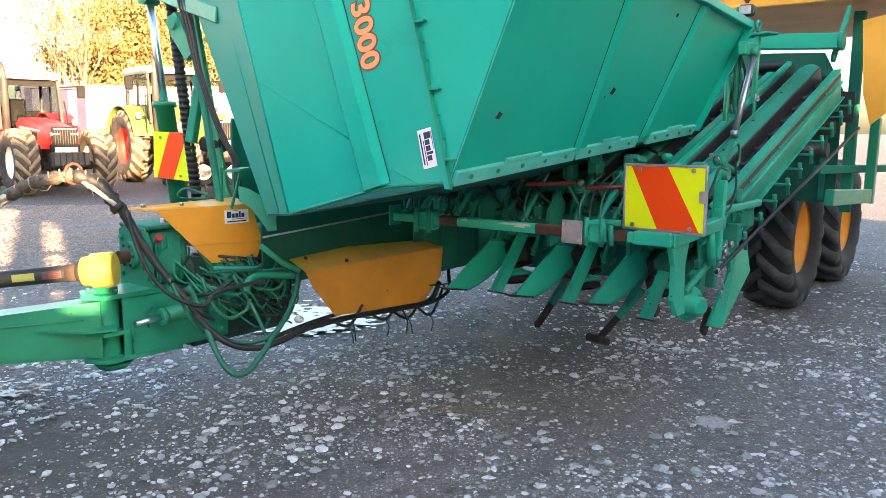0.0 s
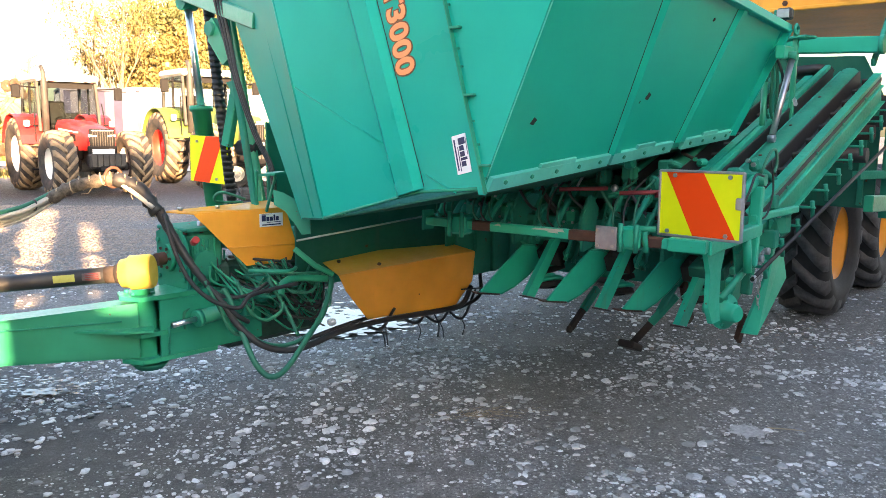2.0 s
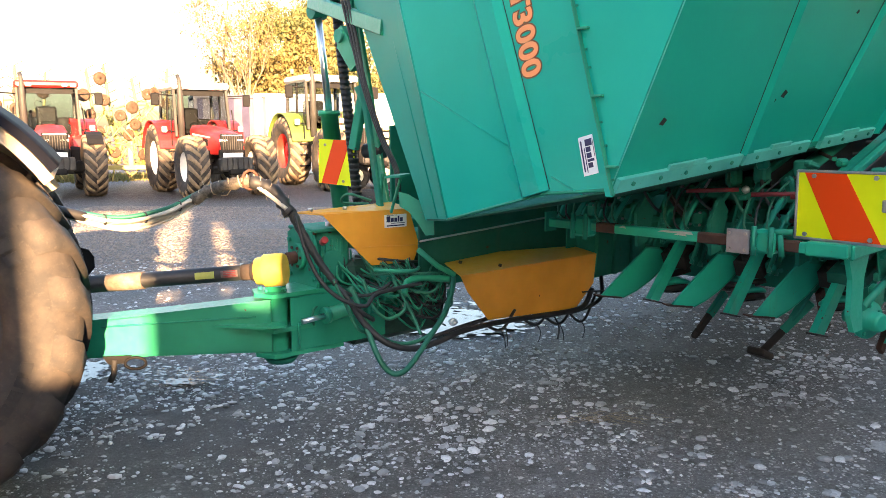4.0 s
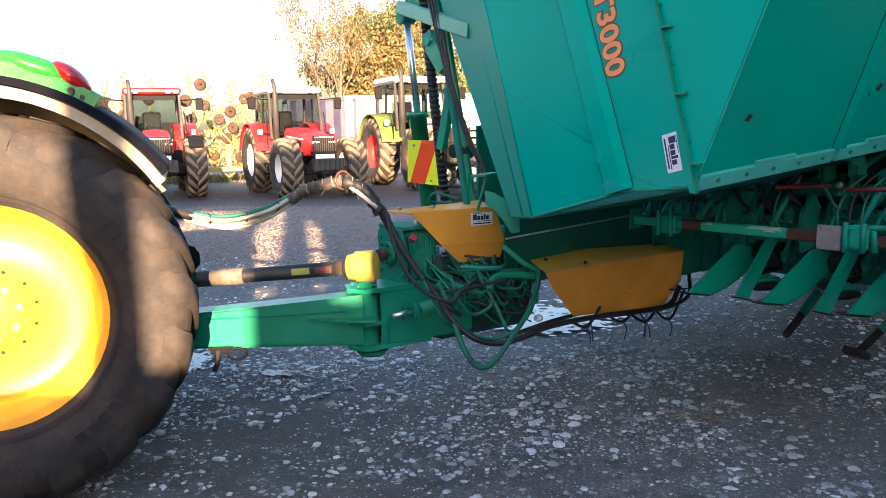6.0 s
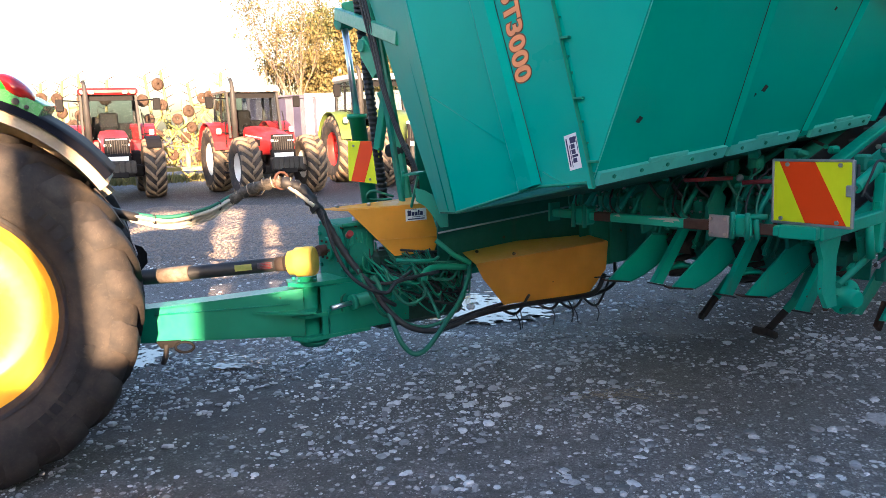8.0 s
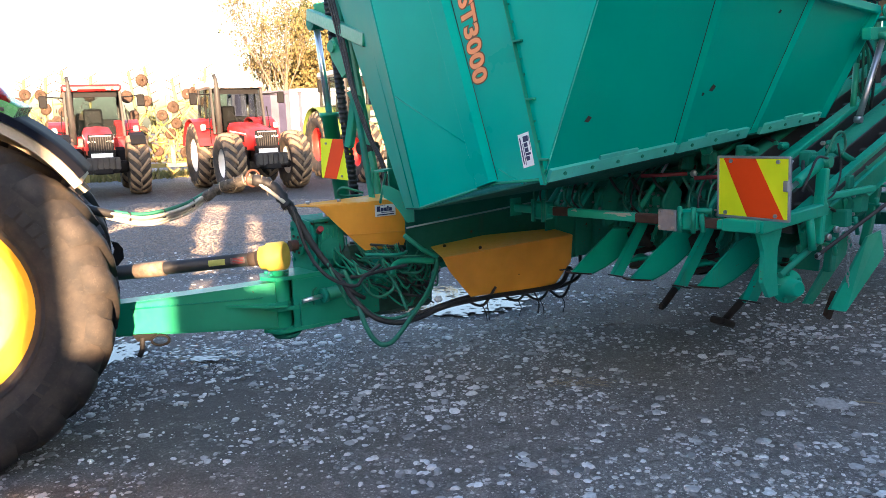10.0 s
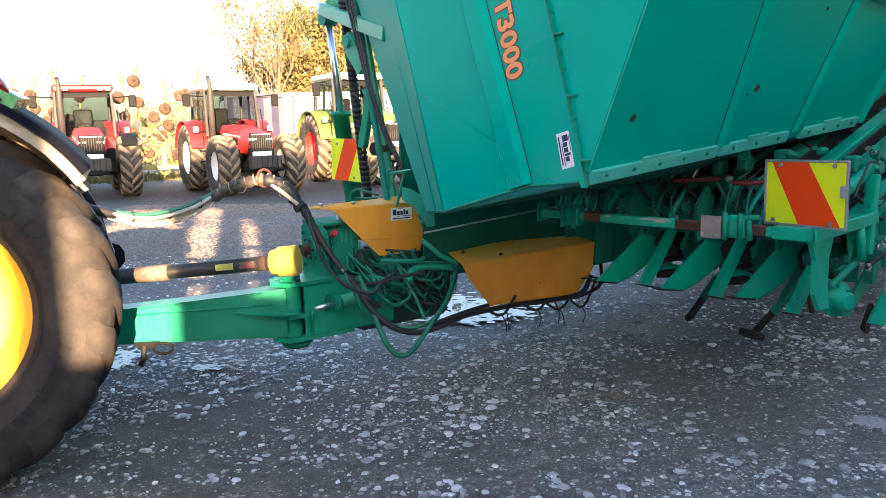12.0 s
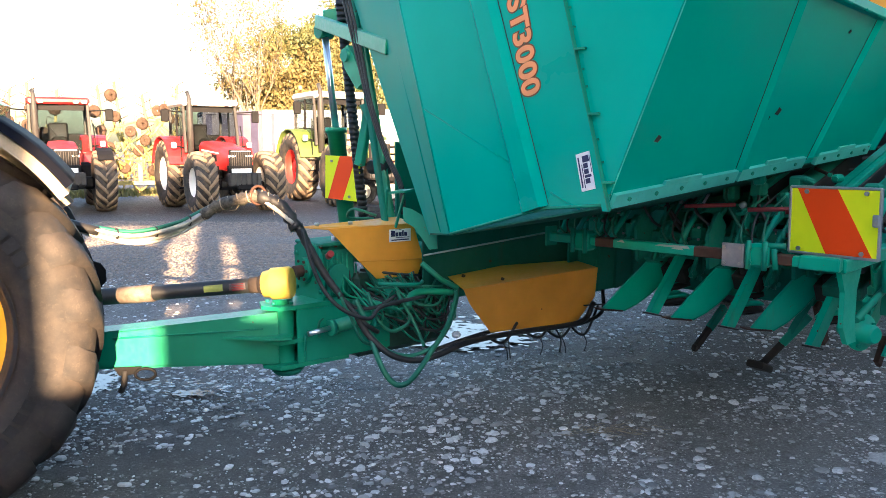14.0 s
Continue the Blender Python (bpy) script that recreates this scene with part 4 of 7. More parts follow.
tube("hose", bend([(0.30, 1.52, 0.47), (0.62, 1.42, 0.545), (0.95, 1.40, 0.555), (1.25, 1.38, 0.52), (1.45, 1.34, 0.50), (1.66, 1.30, 0.56), (1.72, 1.34, 0.70)], 8), 0.013, BLACK_RUBBER, harvester, "", 8)
for k, (a0_, a1_, dr) in enumerate(((0.92, 1.22, 0.07), (1.10, 1.46, 0.10), (1.34, 1.66, 0.12), (0.62, 0.88, 0.05))):
    tube("hose", bend([(a0_, 1.36, 0.56), ((a0_ + a1_) / 2, 1.32, 0.55 - dr), (a1_, 1.33, 0.60)], 8), 0.009, BLACK_RUBBER, harvester, "", 8)
    tube("cable_end", bend([((a0_ + a1_) / 2, 1.33, 0.56 - dr), ((a0_ + a1_) / 2 + 0.02, 1.31, 0.50 - dr), ((a0_ + a1_) / 2 + 0.03 * (k % 2), 1.31, 0.44 - dr)], 4), 0.004, BLACK_RUBBER, harvester, "", 6)
for k in range(6):
    tube("hose", bend([(0.16 + 0.05 * k, 1.66, 0.90), (0.20 + 0.06 * k, 1.55 - 0.01 * k, 0.80 - 0.03 * k), (0.30 + 0.05 * k, 1.53, 0.66 + 0.02 * k), (0.42 + 0.03 * k, 1.58, 0.80)], 7), 0.006, (FRAME_GREEN, BLACK_RUBBER, HOSE_GREEN)[k % 3], harvester, "", 6)
tube("cable_end", bend([(1.22, 1.33, 0.53), (1.25, 1.30, 0.44), (1.24, 1.30, 0.36)], 4), 0.006, BLACK_RUBBER, harvester, "", 6)
tube("cable_end", bend([(0.80, 1.34, 0.55), (0.78, 1.30, 0.48), (0.79, 1.30, 0.40)], 4), 0.004, BLACK_RUBBER, harvester, "", 6)
bm = bmesh.new()
bmesh.ops.create_icosphere(bm, subdivisions=2, radius=0.028, matrix=Matrix.Translation((0.48, 1.44, 0.57)) @ Matrix.Diagonal((1, 1, 0.8, 1)))
part("ball_knob", bm, STICKER, harvester, "small white ball knob", True)
tube("tie_end", [(1.40, 1.24, 0.65), (1.60, 1.20, 0.64)], 0.005, BLACK_RUBBER, harvester, "", 6)

# supply hoses from the tractor
HB = [wl(-2.81, 3.88, 1.305), wl(-2.684, 3.993, 1.245), wl(-2.50, 4.04, 1.215), wl(-2.304, 4.106, 1.257), wl(-2.195, 4.184, 1.321), wl(-2.078, 4.212, 1.388), wl(-1.90, 4.245, 1.425), wl(-1.782, 4.256, 1.374), wl(-1.69, 4.25, 1.25)]
tube("supply_hose", bend([wl(-3.0, 3.84, 1.40), HB[0], HB[1]], 6), 0.026, BLACK_RUBBER, harvester, "black end of the hose bundle", 10)
for k, (dr, mat) in enumerate((((0, 0, 0), HOSE_GREY), ((0.012, 0.02, -0.022), HOSE_GREY), ((0.0, 0.015, 0.018), HOSE_GREEN), ((0.0, -0.02, 0.004), HOSE_GREY), ((0.01, 0.0, -0.034), HOSE_GREY))):
    tube("supply_hose", bend([p + Vector(dr) * (0.7, 1.0, 1.25, 1.1, 0.8, 0.5)[j] for j, p in enumerate(HB[:6])], 7), (0.013, 0.012, 0.011, 0.010, 0.008)[k], mat, harvester, "dusty hydraulic hose from the tractor", 8)
tube("hose_sleeve", bend([p + Vector((0, 0, -0.01)) for p in HB[4:7]], 7), [0.024 + 0.005 * (k % 2) + 0.004 * ((k * 7) % 3) for k in range(15)], WRAP, harvester, "frayed dusty wrapping round the hoses", 12)
tube("hose_sleeve", bend([p + Vector((0, 0, -0.01)) for p in HB[6:9]], 7), [0.029 + 0.005 * (k % 2) + 0.004 * ((k * 7) % 3) for k in range(15)], BLACK_RUBBER, harvester, "worn black tape sleeve round the hoses", 12)
wrap = bend([p + Vector((0, 0, -0.01)) for p in HB[4:9]], 30)
tube("twine", [p + Vector((0.018 * math.cos(k * 0.8), 0.018 * math.cos(k * 0.8), 0.033 * math.sin(k * 0.8))) for k, p in enumerate(wrap)], 0.004, WOOD, harvester, "pale twine wound round the hoses", 5)
tw = random.Random(77)
for k in range(16):
    p = wrap[tw.randrange(10, len(wrap) - 6)]
    q = p + Vector((tw.uniform(-0.05, 0.05), tw.uniform(-0.05, 0.05), tw.uniform(-0.09, 0.05)))
    tube("twine_end", [p + Vector((0, 0, -0.02)), (p + q) / 2 + Vector((0, 0, -0.03)), q], 0.002, WOOD, harvester, "", 4)
for k in range(3):
    m_ = HB[1 + k].lerp(HB[2 + k], 0.5)
    tube("hose_tie", [m_ + Vector((0.0, 0.026 * math.cos(j * 0.7), 0.026 * math.sin(j * 0.7))) for j in range(10)], 0.004, BLACK_RUBBER, harvester, "", 5)
tube("hose_clip", [HB[6] + Vector((0.0, 0.0, -0.045)) + Vector((math.cos(k * 0.57) * 0.045, 0, math.sin(k * 0.57) * 0.05 + 0.04)) for k in range(12)], 0.008, RUSTY, harvester, "rusty hose clip", 6)
tube("supply_hose", bend([wl(-1.88, 4.24, 1.40), wl(-1.80, 4.22, 1.35), wl(-1.70, 4.22, 1.27)], 6), 0.012, HOSE_GREY, harvester, "", 8)

# digger: toolbar, hazard board, arms
def tb(b, z=1.18, out=0.0):
    return Vector((0.69 - 0.138 * b - out, b, z))


toolbar = beam("toolbar", tb(0.80, 1.195), tb(-0.52, 1.175), 0.045, 0.045, SHARE_GREEN, harvester, "worn green toolbar with bare rusty sections")
beam("rusty_section", tb(0.53, 1.19), tb(0.42, 1.19), 0.047, 0.047, RUSTY, toolbar, "rusty bare section")
beam("rusty_section", tb(0.02, 1.183), tb(-0.13, 1.182), 0.047, 0.047, RUSTY, toolbar, "rusty bare section")
beam("rusty_section", tb(-0.28, 1.18), tb(-0.42, 1.178), 0.047, 0.047, RUSTY, toolbar, "rusty bare section")
beam("end_socket", tb(-0.44, 1.177), tb(-0.60, 1.175), 0.058, 0.058, SHARE_GREEN, toolbar)
for b0_, b1_, z_ in ((0.20, 0.03, 1.196), (0.12, 0.06, 1.188), (-0.30, -0.33, 1.19), (0.40, 0.36, 1.20)):
    plate("chipped_patch", [tb(b0_, z_, 0.0245), tb(b1_, z_ - 0.003, 0.0245), tb(b1_ + 0.01, z_ + 0.010, 0.0245), tb(b0_ - 0.02, z_ + 0.008, 0.0245)], 0.0015, HOSE_GREY, toolbar, "paint chipped to bare metal")
plate("end_plate", [tb(0.80, 1.15, 0.04), tb(0.80, 1.15, -0.04), tb(0.80, 1.25, -0.04), tb(0.80, 1.25, 0.04)], 0.012, GREEN_WORN, toolbar)
for b in (0.60, -0.28):
    cl = box("clamp", tb(b, 1.19), (0.075, 0.10, 0.10), SHARE_GREEN, toolbar, "", None, 0.012)
    for k in (-1, 1):
        tube("clamp_bolt", [tb(b + 0.035 * k, 1.13, 0.045), tb(b + 0.035 * k, 1.255, 0.045)], 0.012, GREEN_WORN, cl, "", 8)
    bolts([tb(b + s * 0.03, 1.19 + u * 0.03, 0.04) for s in (-1, 1) for u in (-1, 1)], (-1, 0, 0), 0.011, 0.012, GREEN_WORN, cl)
gp = box("clamp_plate", tb(-0.175, 1.185, 0.035), (0.012, 0.105, 0.105), GREY_METAL, toolbar, "grey galvanised clamp plate", None, 0.003)
bolts([tb(-0.175 + s * 0.035, 1.185 + u * 0.035, 0.042) for s in (-1, 1) for u in (-1, 1)], (-1, 0, 0), 0.008, 0.008, STEEL, gp)
tube("cross_lever", [tb(-0.345, 1.225, 0.03), tb(-0.355, 1.135, 0.03)], 0.013, GREEN_WORN, toolbar, "", 8)
tube("cross_lever", [tb(-0.30, 1.235, 0.03), tb(-0.38, 1.235, 0.0)], 0.014, GREEN_WORN, toolbar, "", 8)

sb = box("hazard_backing", (0.842, -0.53, 1.345), (0.008, 0.405, 0.290), GREY_METAL, harvester, "aluminium-backed hazard board", None, 0.002)
sb.matrix_local = Matrix.Translation((0.842, -0.53, 1.345)) @ pose(0, 0, 0, -0.5, 0, -8) @ Matrix.Translation((-0.842, 0.53, -1.345))
X0 = 0.842 - 0.0055
plate("yellow_sheet", [(X0, -0.338, 1.208), (X0, -0.722, 1.208), (X0, -0.722, 1.482), (X0, -0.338, 1.482)], 0.002, LIME, sb, "fluorescent yellow sheet")
plate("red_band", [(X0 - 0.002, -0.505, 1.208), (X0 - 0.002, -0.702, 1.208), (X0 - 0.002, -0.545, 1.482), (X0 - 0.002, -0.365, 1.482)], 0.002, SIGN_RED, sb, "red diagonal band")
for b0, z0, b1, z1 in ((-0.33, 1.203, -0.73, 1.203), (-0.33, 1.487, -0.73, 1.487), (-0.333, 1.2, -0.333, 1.49), (-0.727, 1.2, -0.727, 1.49)):
    beam("rim_strip", (X0, b0, z0), (X0, b1, z1), 0.012, 0.012, GREY_METAL, sb, "", 0.003, (1, 0, 0))
bolts([(X0 - 0.002, b, z) for b, z in ((-0.41, 1.468), (-0.67, 1.468), (-0.38, 1.222), (-0.66, 1.222))], (-1, 0, 0), 0.010, 0.008, GREY_METAL, sb)
box("catch", (X0 - 0.006, -0.715, 1.36), (0.016, 0.03, 0.05), GREY_METAL, sb, "", None, 0.006)

ARM_B = -0.58
arm = beam("side_arm", (0.80, ARM_B, 1.165), (1.42, ARM_B, 1.195), 0.055, 0.06, SHARE_GREEN, harvester)
plate("leg_plate", [(0.80, ARM_B, 1.14), (1.00, ARM_B, 1.14), (0.965, ARM_B, 1.05), (0.965, ARM_B, 0.92), (0.985, ARM_B, 0.82), (0.90, ARM_B, 0.82), (0.845, ARM_B, 0.90), (0.845, ARM_B, 1.05)], 0.022, SHARE_GREEN, arm)
HB0, HD = Vector((1.18, -0.45, 0.83)), Vector((-0.34, -0.93, 0)).normalized()
hub = tube("gauge_hub", [HB0 + HD * u for u in (0, 0.095, 0.096, 0.113, 0.114, 0.17, 0.185)], [0.035, 0.035, 0.085, 0.085, 0.044, 0.044, 0.034], SHARE_GREEN, harvester, "round green hub with a bolted flange", 20)
bolts([HB0 + HD * 0.113 + Vector((-HD.y, HD.x, 0)) * 0.066 * math.cos(k) + Vector((0, 0, 0.066 * math.sin(k))) for k in (0.5, 1.76, 3.0, 4.3, 5.5)], tuple(HD), 0.010, 0.012, GREEN_WORN, hub)
beam("bracket", (1.36, ARM_B, 1.02), (1.40, ARM_B, 1.40), 0.04, 0.055, SHARE_GREEN, harvester, "", 0.006, (0, 1, 0))
tube("strut", [(1.26, ARM_B - 0.01, 1.16), (1.30, ARM_B - 0.01, 1.00)], 0.020, SHARE_GREEN, harvester, "", 12)
cyl = tube("small_cylinder", [(1.20, ARM_B + 0.03, 1.34), (1.44, ARM_B + 0.03, 1.43)], 0.028, SHARE_GREEN, harvester, "", 14)
tube("piston_rod", [(1.06, ARM_B + 0.03, 1.287), (1.20, ARM_B + 0.03, 1.34)], 0.013, CHROME, cyl, "bright steel piston rod", 10)
tube("cylinder_pin", [(1.44, ARM_B - 0.02, 1.43), (1.44, ARM_B + 0.08, 1.43)], 0.030, GREEN_WORN, cyl, "", 10)
tube("hose", bend([(1.42, ARM_B, 1.46), (1.47, ARM_B - 0.02, 1.56), (1.55, ARM_B - 0.02, 1.57), (1.58, ARM_B - 0.02, 1.50), (1.54, ARM_B - 0.02, 1.46)], 6), 0.007, HOSE_GREEN, harvester, "", 8)
tube("hose", bend([(1.40, ARM_B - 0.02, 1.45), (1.30, ARM_B - 0.02, 1.46), (1.24, ARM_B - 0.02, 1.40), (1.2, ARM_B, 1.3)], 6), 0.006, BLACK_RUBBER, harvester, "", 8)
tube("hose", bend([(1.5, ARM_B - 0.02, 1.52), (1.52, ARM_B - 0.03, 1.38), (1.46, ARM_B - 0.03, 1.27), (1.38, ARM_B - 0.02, 1.24)], 6), 0.005, BLACK_RUBBER, harvester, "", 8)
beam("stay", (1.36, ARM_B, 1.25), (1.90, ARM_B - 0.03, 1.26), 0.035, 0.035, SHARE_GREEN, harvester)
for k in range(3):
    p = Vector((1.24 + 0.10 * k, ARM_B + 0.05 + 0.02 * (k % 2), 0.95 + 0.045 * k))
    box("linkage_block", p, (0.05, 0.03, 0.04), GREEN_WORN, harvester, "", pose(0, 0, 0, 0, -20 + 12 * k, 0).to_3x3(), 0.006)
tube("linkage_rod", [(1.05, ARM_B + 0.02, 0.90), (1.50, ARM_B + 0.02, 1.05)], 0.016, GREEN_WORN, harvester, "", 10)
bolts([(1.42, ARM_B - 0.02, 1.05), (1.30, ARM_B - 0.03, 0.97), (1.5, ARM_B - 0.02, 1.08)], (0, -1, 0), 0.018, 0.02, STEEL, harvester)

# lifting shares: a broad shield and a narrow guide for each row
ROWS_B = ((1.15, 0.90, -0.01), (1.19, 0.46, 0.0), (1.20, 0.0, 0.018))
SHIELD = [(0.0, 0.728), (0.155, 0.702), (0.25, 0.735), (0.345, 0.785), (0.43, 0.845), (0.470, 0.890), (0.468, 0.925), (0.445, 0.952), (0.40, 0.972), (0.315, 0.982), (0.15, 0.855)]
for a0, b, dz in ROWS_B:
    bm = bmesh.new()
    add_plate(bm, [(a0 + u, b - 0.25 * u, z + dz) for u, z in SHIELD], 0.014)
    sh = part("share_shield", bm, SHARE_GREEN, harvester, "broad green lifting shield with a worn edge")
    add = make(add_plate, [(a0 + u, b - 0.25 * u + s_, z + dz - 0.004) for u, z, s_ in ((-0.01, 0.724, 0.01), (0.16, 0.697, 0.01), (0.18, 0.70, 0.05), (0.0, 0.727, 0.06))], 0.008)
    part("cutting_edge", add, RUSTY, sh, "dark worn cutting edge")
    tube("rolled_edge", [(a0 + u, b - 0.25 * u, z + dz) for u, z in SHIELD[1:10]], 0.009, GREEN_WORN, sh, "", 6)
    beam("shield_stem", (a0 + 0.38, b - 0.05, 0.97), (a0 + 0.56, b - 0.06, 1.22), 0.05, 0.07, GREEN_DIRTY, sh)
    # lower end of the row's lifting belts behind the shield
    bt = beam("lower_belt", (a0 + 0.42, b - 0.20, 0.89), (a0 + 1.0, b - 0.20, 1.18), 0.16, 0.10, SOILED, harvester, "soil-stained lifting belt")
    for s_ in (-0.10, 0.10):
        beam("belt_guide", (a0 + 0.44, b - 0.20 + s_, 0.90), (a0 + 1.0, b - 0.20 + s_, 1.19), 0.012, 0.09, GREEN_DIRTY, bt)
    for k in range(4):
        q_ = Vector((a0 + 0.46 + 0.14 * k, b - 0.20, 0.92 + 0.069 * k))
        tube("belt_roller", [q_ + Vector((0.02, 0, -0.03)), q_ + Vector((-0.03, 0, 0.07))], 0.045, SOILED, bt, "soil-stained belt roller", 14)
    # cupped pulley under the shield, with its soiled rim
    bm = bmesh.new()
    add_lathe(bm, [(0.0005, 0.035), (0.03, 0.034), (0.036, 0.022), (0.062, 0.016), (0.085, 0.0), (0.085, -0.014), (0.0005, -0.014)], (a0 + 0.42, b - 0.22, 0.775 + dz), pose(0, 0, 0, 72, 12, 0).to_3x3(), 28)
    pu = part("pulley", bm, SHARE_GREEN, harvester, "round green pulley over a soiled belt")
    bm = bmesh.new()
    add_lathe(bm, [(0.04, -0.016), (0.074, -0.020), (0.078, -0.045), (0.03, -0.05)], (a0 + 0.42, b - 0.22, 0.775 + dz), pose(0, 0, 0, 72, 12, 0).to_3x3(), 24)
    part("belt_rim", bm, SOILED, pu)
    for k, (x_, y_, z0_, z1_, r_) in enumerate(((0.46, -0.02, 0.82, 1.20, 0.020), (0.54, -0.30, 0.86, 1.25, 0.016), (0.62, 0.06, 0.80, 1.22, 0.024), (0.38, -0.34, 0.90, 1.16, 0.013))):
        tube("link_rod", [(a0 + x_, b + y_, z0_), (a0 + x_ + 0.10, b + y_ - 0.03, z1_)], r_, (GREEN_DIRTY, GREEN_WORN, SOILED, GREEN_WORN)[k], harvester, "", 8)
        bolts([(a0 + x_ + 0.01, b + y_ - r_, z0_ + 0.03), (a0 + x_ + 0.09, b + y_ - 0.03 - r_, z1_ - 0.04)], (-0.3, -0.95, 0), 0.016, 0.016, GREEN_WORN, harvester)
    plate("row_plate", [(a0 + 0.36, b - 0.10, 0.98), (a0 + 0.50, b - 0.12, 0.96), (a0 + 0.62, b - 0.14, 1.12), (a0 + 0.58, b - 0.14, 1.32), (a0 + 0.44, b - 0.12, 1.30)], 0.018, GREEN_WORN, harvester)
    tube("pivot_tube", [(a0 + 0.46, b - 0.32, 1.03), (a0 + 0.44, b + 0.06, 1.03)], 0.035, GREEN_DIRTY, harvester, "", 14)
    tube("spring", [(a0 + 0.36, b - 0.16 + 0.018 * math.cos(k * 0.9), 1.00 + 0.0035 * k + 0.018 * math.sin(k * 0.9)) for k in range(56)], 0.005, GREEN_DIRTY, harvester, "", 5)
plate("rear_shield", [(2.05, 1.15, 0.72), (2.12, -0.22, 0.72), (2.25, -0.22, 1.42), (2.18, 1.15, 1.42)], 0.012, GREEN_DIRTY, harvester, "dirty green sheet behind the diggers")
for b in (0.93, 0.50, 0.07, -0.36):
    beam("upright", (1.95, b, 0.76), (2.05, b, 1.38), 0.05, 0.06, GREEN_DIRTY, harvester, "", 0.006, (1, 0, 0))
    box("gear_case", (1.84, b - 0.16, 1.18), (0.14, 0.15, 0.14), GREEN_DIRTY, harvester, "", None, 0.03)
    tube("drive_stub", [(1.74, b - 0.16, 1.18), (1.80, b - 0.16, 1.18)], 0.05, GREEN_DIRTY, harvester, "", 14)
    bolts([(1.766, b - 0.16 + s_ * 0.05, 1.18 + u * 0.05) for s_ in (-1, 1) for u in (-1, 1)], (-1, 0, 0), 0.011, 0.012, STEEL, harvester)
for ga, b in ((0.13, 0.66), (0.13, 0.185), (0.05, -0.30)):
    gd = part("guide_shoe", make(add_plate, [(ga + a_, b - 0.1 * (a_ - 1.13), z) for a_, z in ((1.13, 0.718), (1.205, 0.698), (1.30, 0.82), (1.435, 1.01), (1.40, 1.03), (1.37, 1.02), (1.24, 0.86))], 0.034), SHARE_GREEN, harvester, "narrow green guide shoe")
    beam("sole", (ga + 1.12, b, 0.714), (ga + 1.24, b, 0.682), 0.055, 0.008, SOILED, gd)
    wheel_r = 0.085
    bm = bmesh.new()
    add_lathe(bm, [(0.02, -0.02), (wheel_r, -0.014), (wheel_r, 0.014), (0.02, 0.02)], (1.70, b + 0.10, 0.80), pose(0, 0, 0, 70, 0, 0).to_3x3(), 24)
    part("puller_disc", bm, SOILED, harvester, "soil-stained rotating disc")
    box("hanger", (1.74, b + 0.06, 1.02), (0.07, 0.06, 0.20), GREEN_DIRTY, harvester, "", pose(0, 0, 0, 0, -15, 0).to_3x3(), 0.012)
    box("bearing", (1.70, b + 0.10, 0.87), (0.09, 0.09, 0.07), GREEN_DIRTY, harvester, "", None, 0.015)
    tube("spring_rod", [(1.60, b + 0.05, 0.86), (1.72, b + 0.04, 1.16)], 0.014, GREEN_DIRTY, harvester, "", 8)
    bm = bmesh.new()
    add_plate(bm, [(1.42, b + 0.20, 0.98), (1.52, b + 0.20, 1.00), (1.58, b + 0.20, 1.22), (1.50, b + 0.20, 1.30), (1.40, b + 0.20, 1.18)], 0.02)
    part("row_frame", bm, GREEN_DIRTY, harvester)
beam("rear_toolbar", (1.62, 1.05, 1.10), (1.66, -0.60, 1.12), 0.07, 0.09, GREEN_DIRTY, harvester)
beam("rear_toolbar", (1.74, 1.05, 1.30), (1.78, -0.55, 1.30), 0.06, 0.07, GREEN_DIRTY, harvester)
for b in (0.35, -0.02, -0.22):
    tube("adjuster", [(1.30, b + 0.12, 1.335), (1.45, b - 0.10, 1.345)], 0.012, RED_DULL, harvester, "dark red adjusting turnbuckle", 10)
    bm = bmesh.new()
    bmesh.ops.create_icosphere(bm, subdivisions=2, radius=0.022, matrix=Matrix.Translation((1.47, b - 0.13, 1.346)))
    part("ball_end", bm, STEEL, harvester, "", True)
for k in range(8):
    b = 0.95 - 0.19 * k
    box("valve", (1.58 + 0.05 * (k % 2), b, 1.40 + 0.03 * (k % 3)), (0.08, 0.07, 0.09), GREEN_DIRTY, harvester, "", None, 0.012)
    tube("hose", bend([(1.58, b, 1.42), (1.48, b - 0.06, 1.36 - 0.03 * (k % 3)), (1.50, b - 0.14, 1.22), (1.62, b - 0.16, 1.16)], 6), 0.009, rng.choice((HOSE_GREEN, BLACK_RUBBER)), harvester, "", 8)
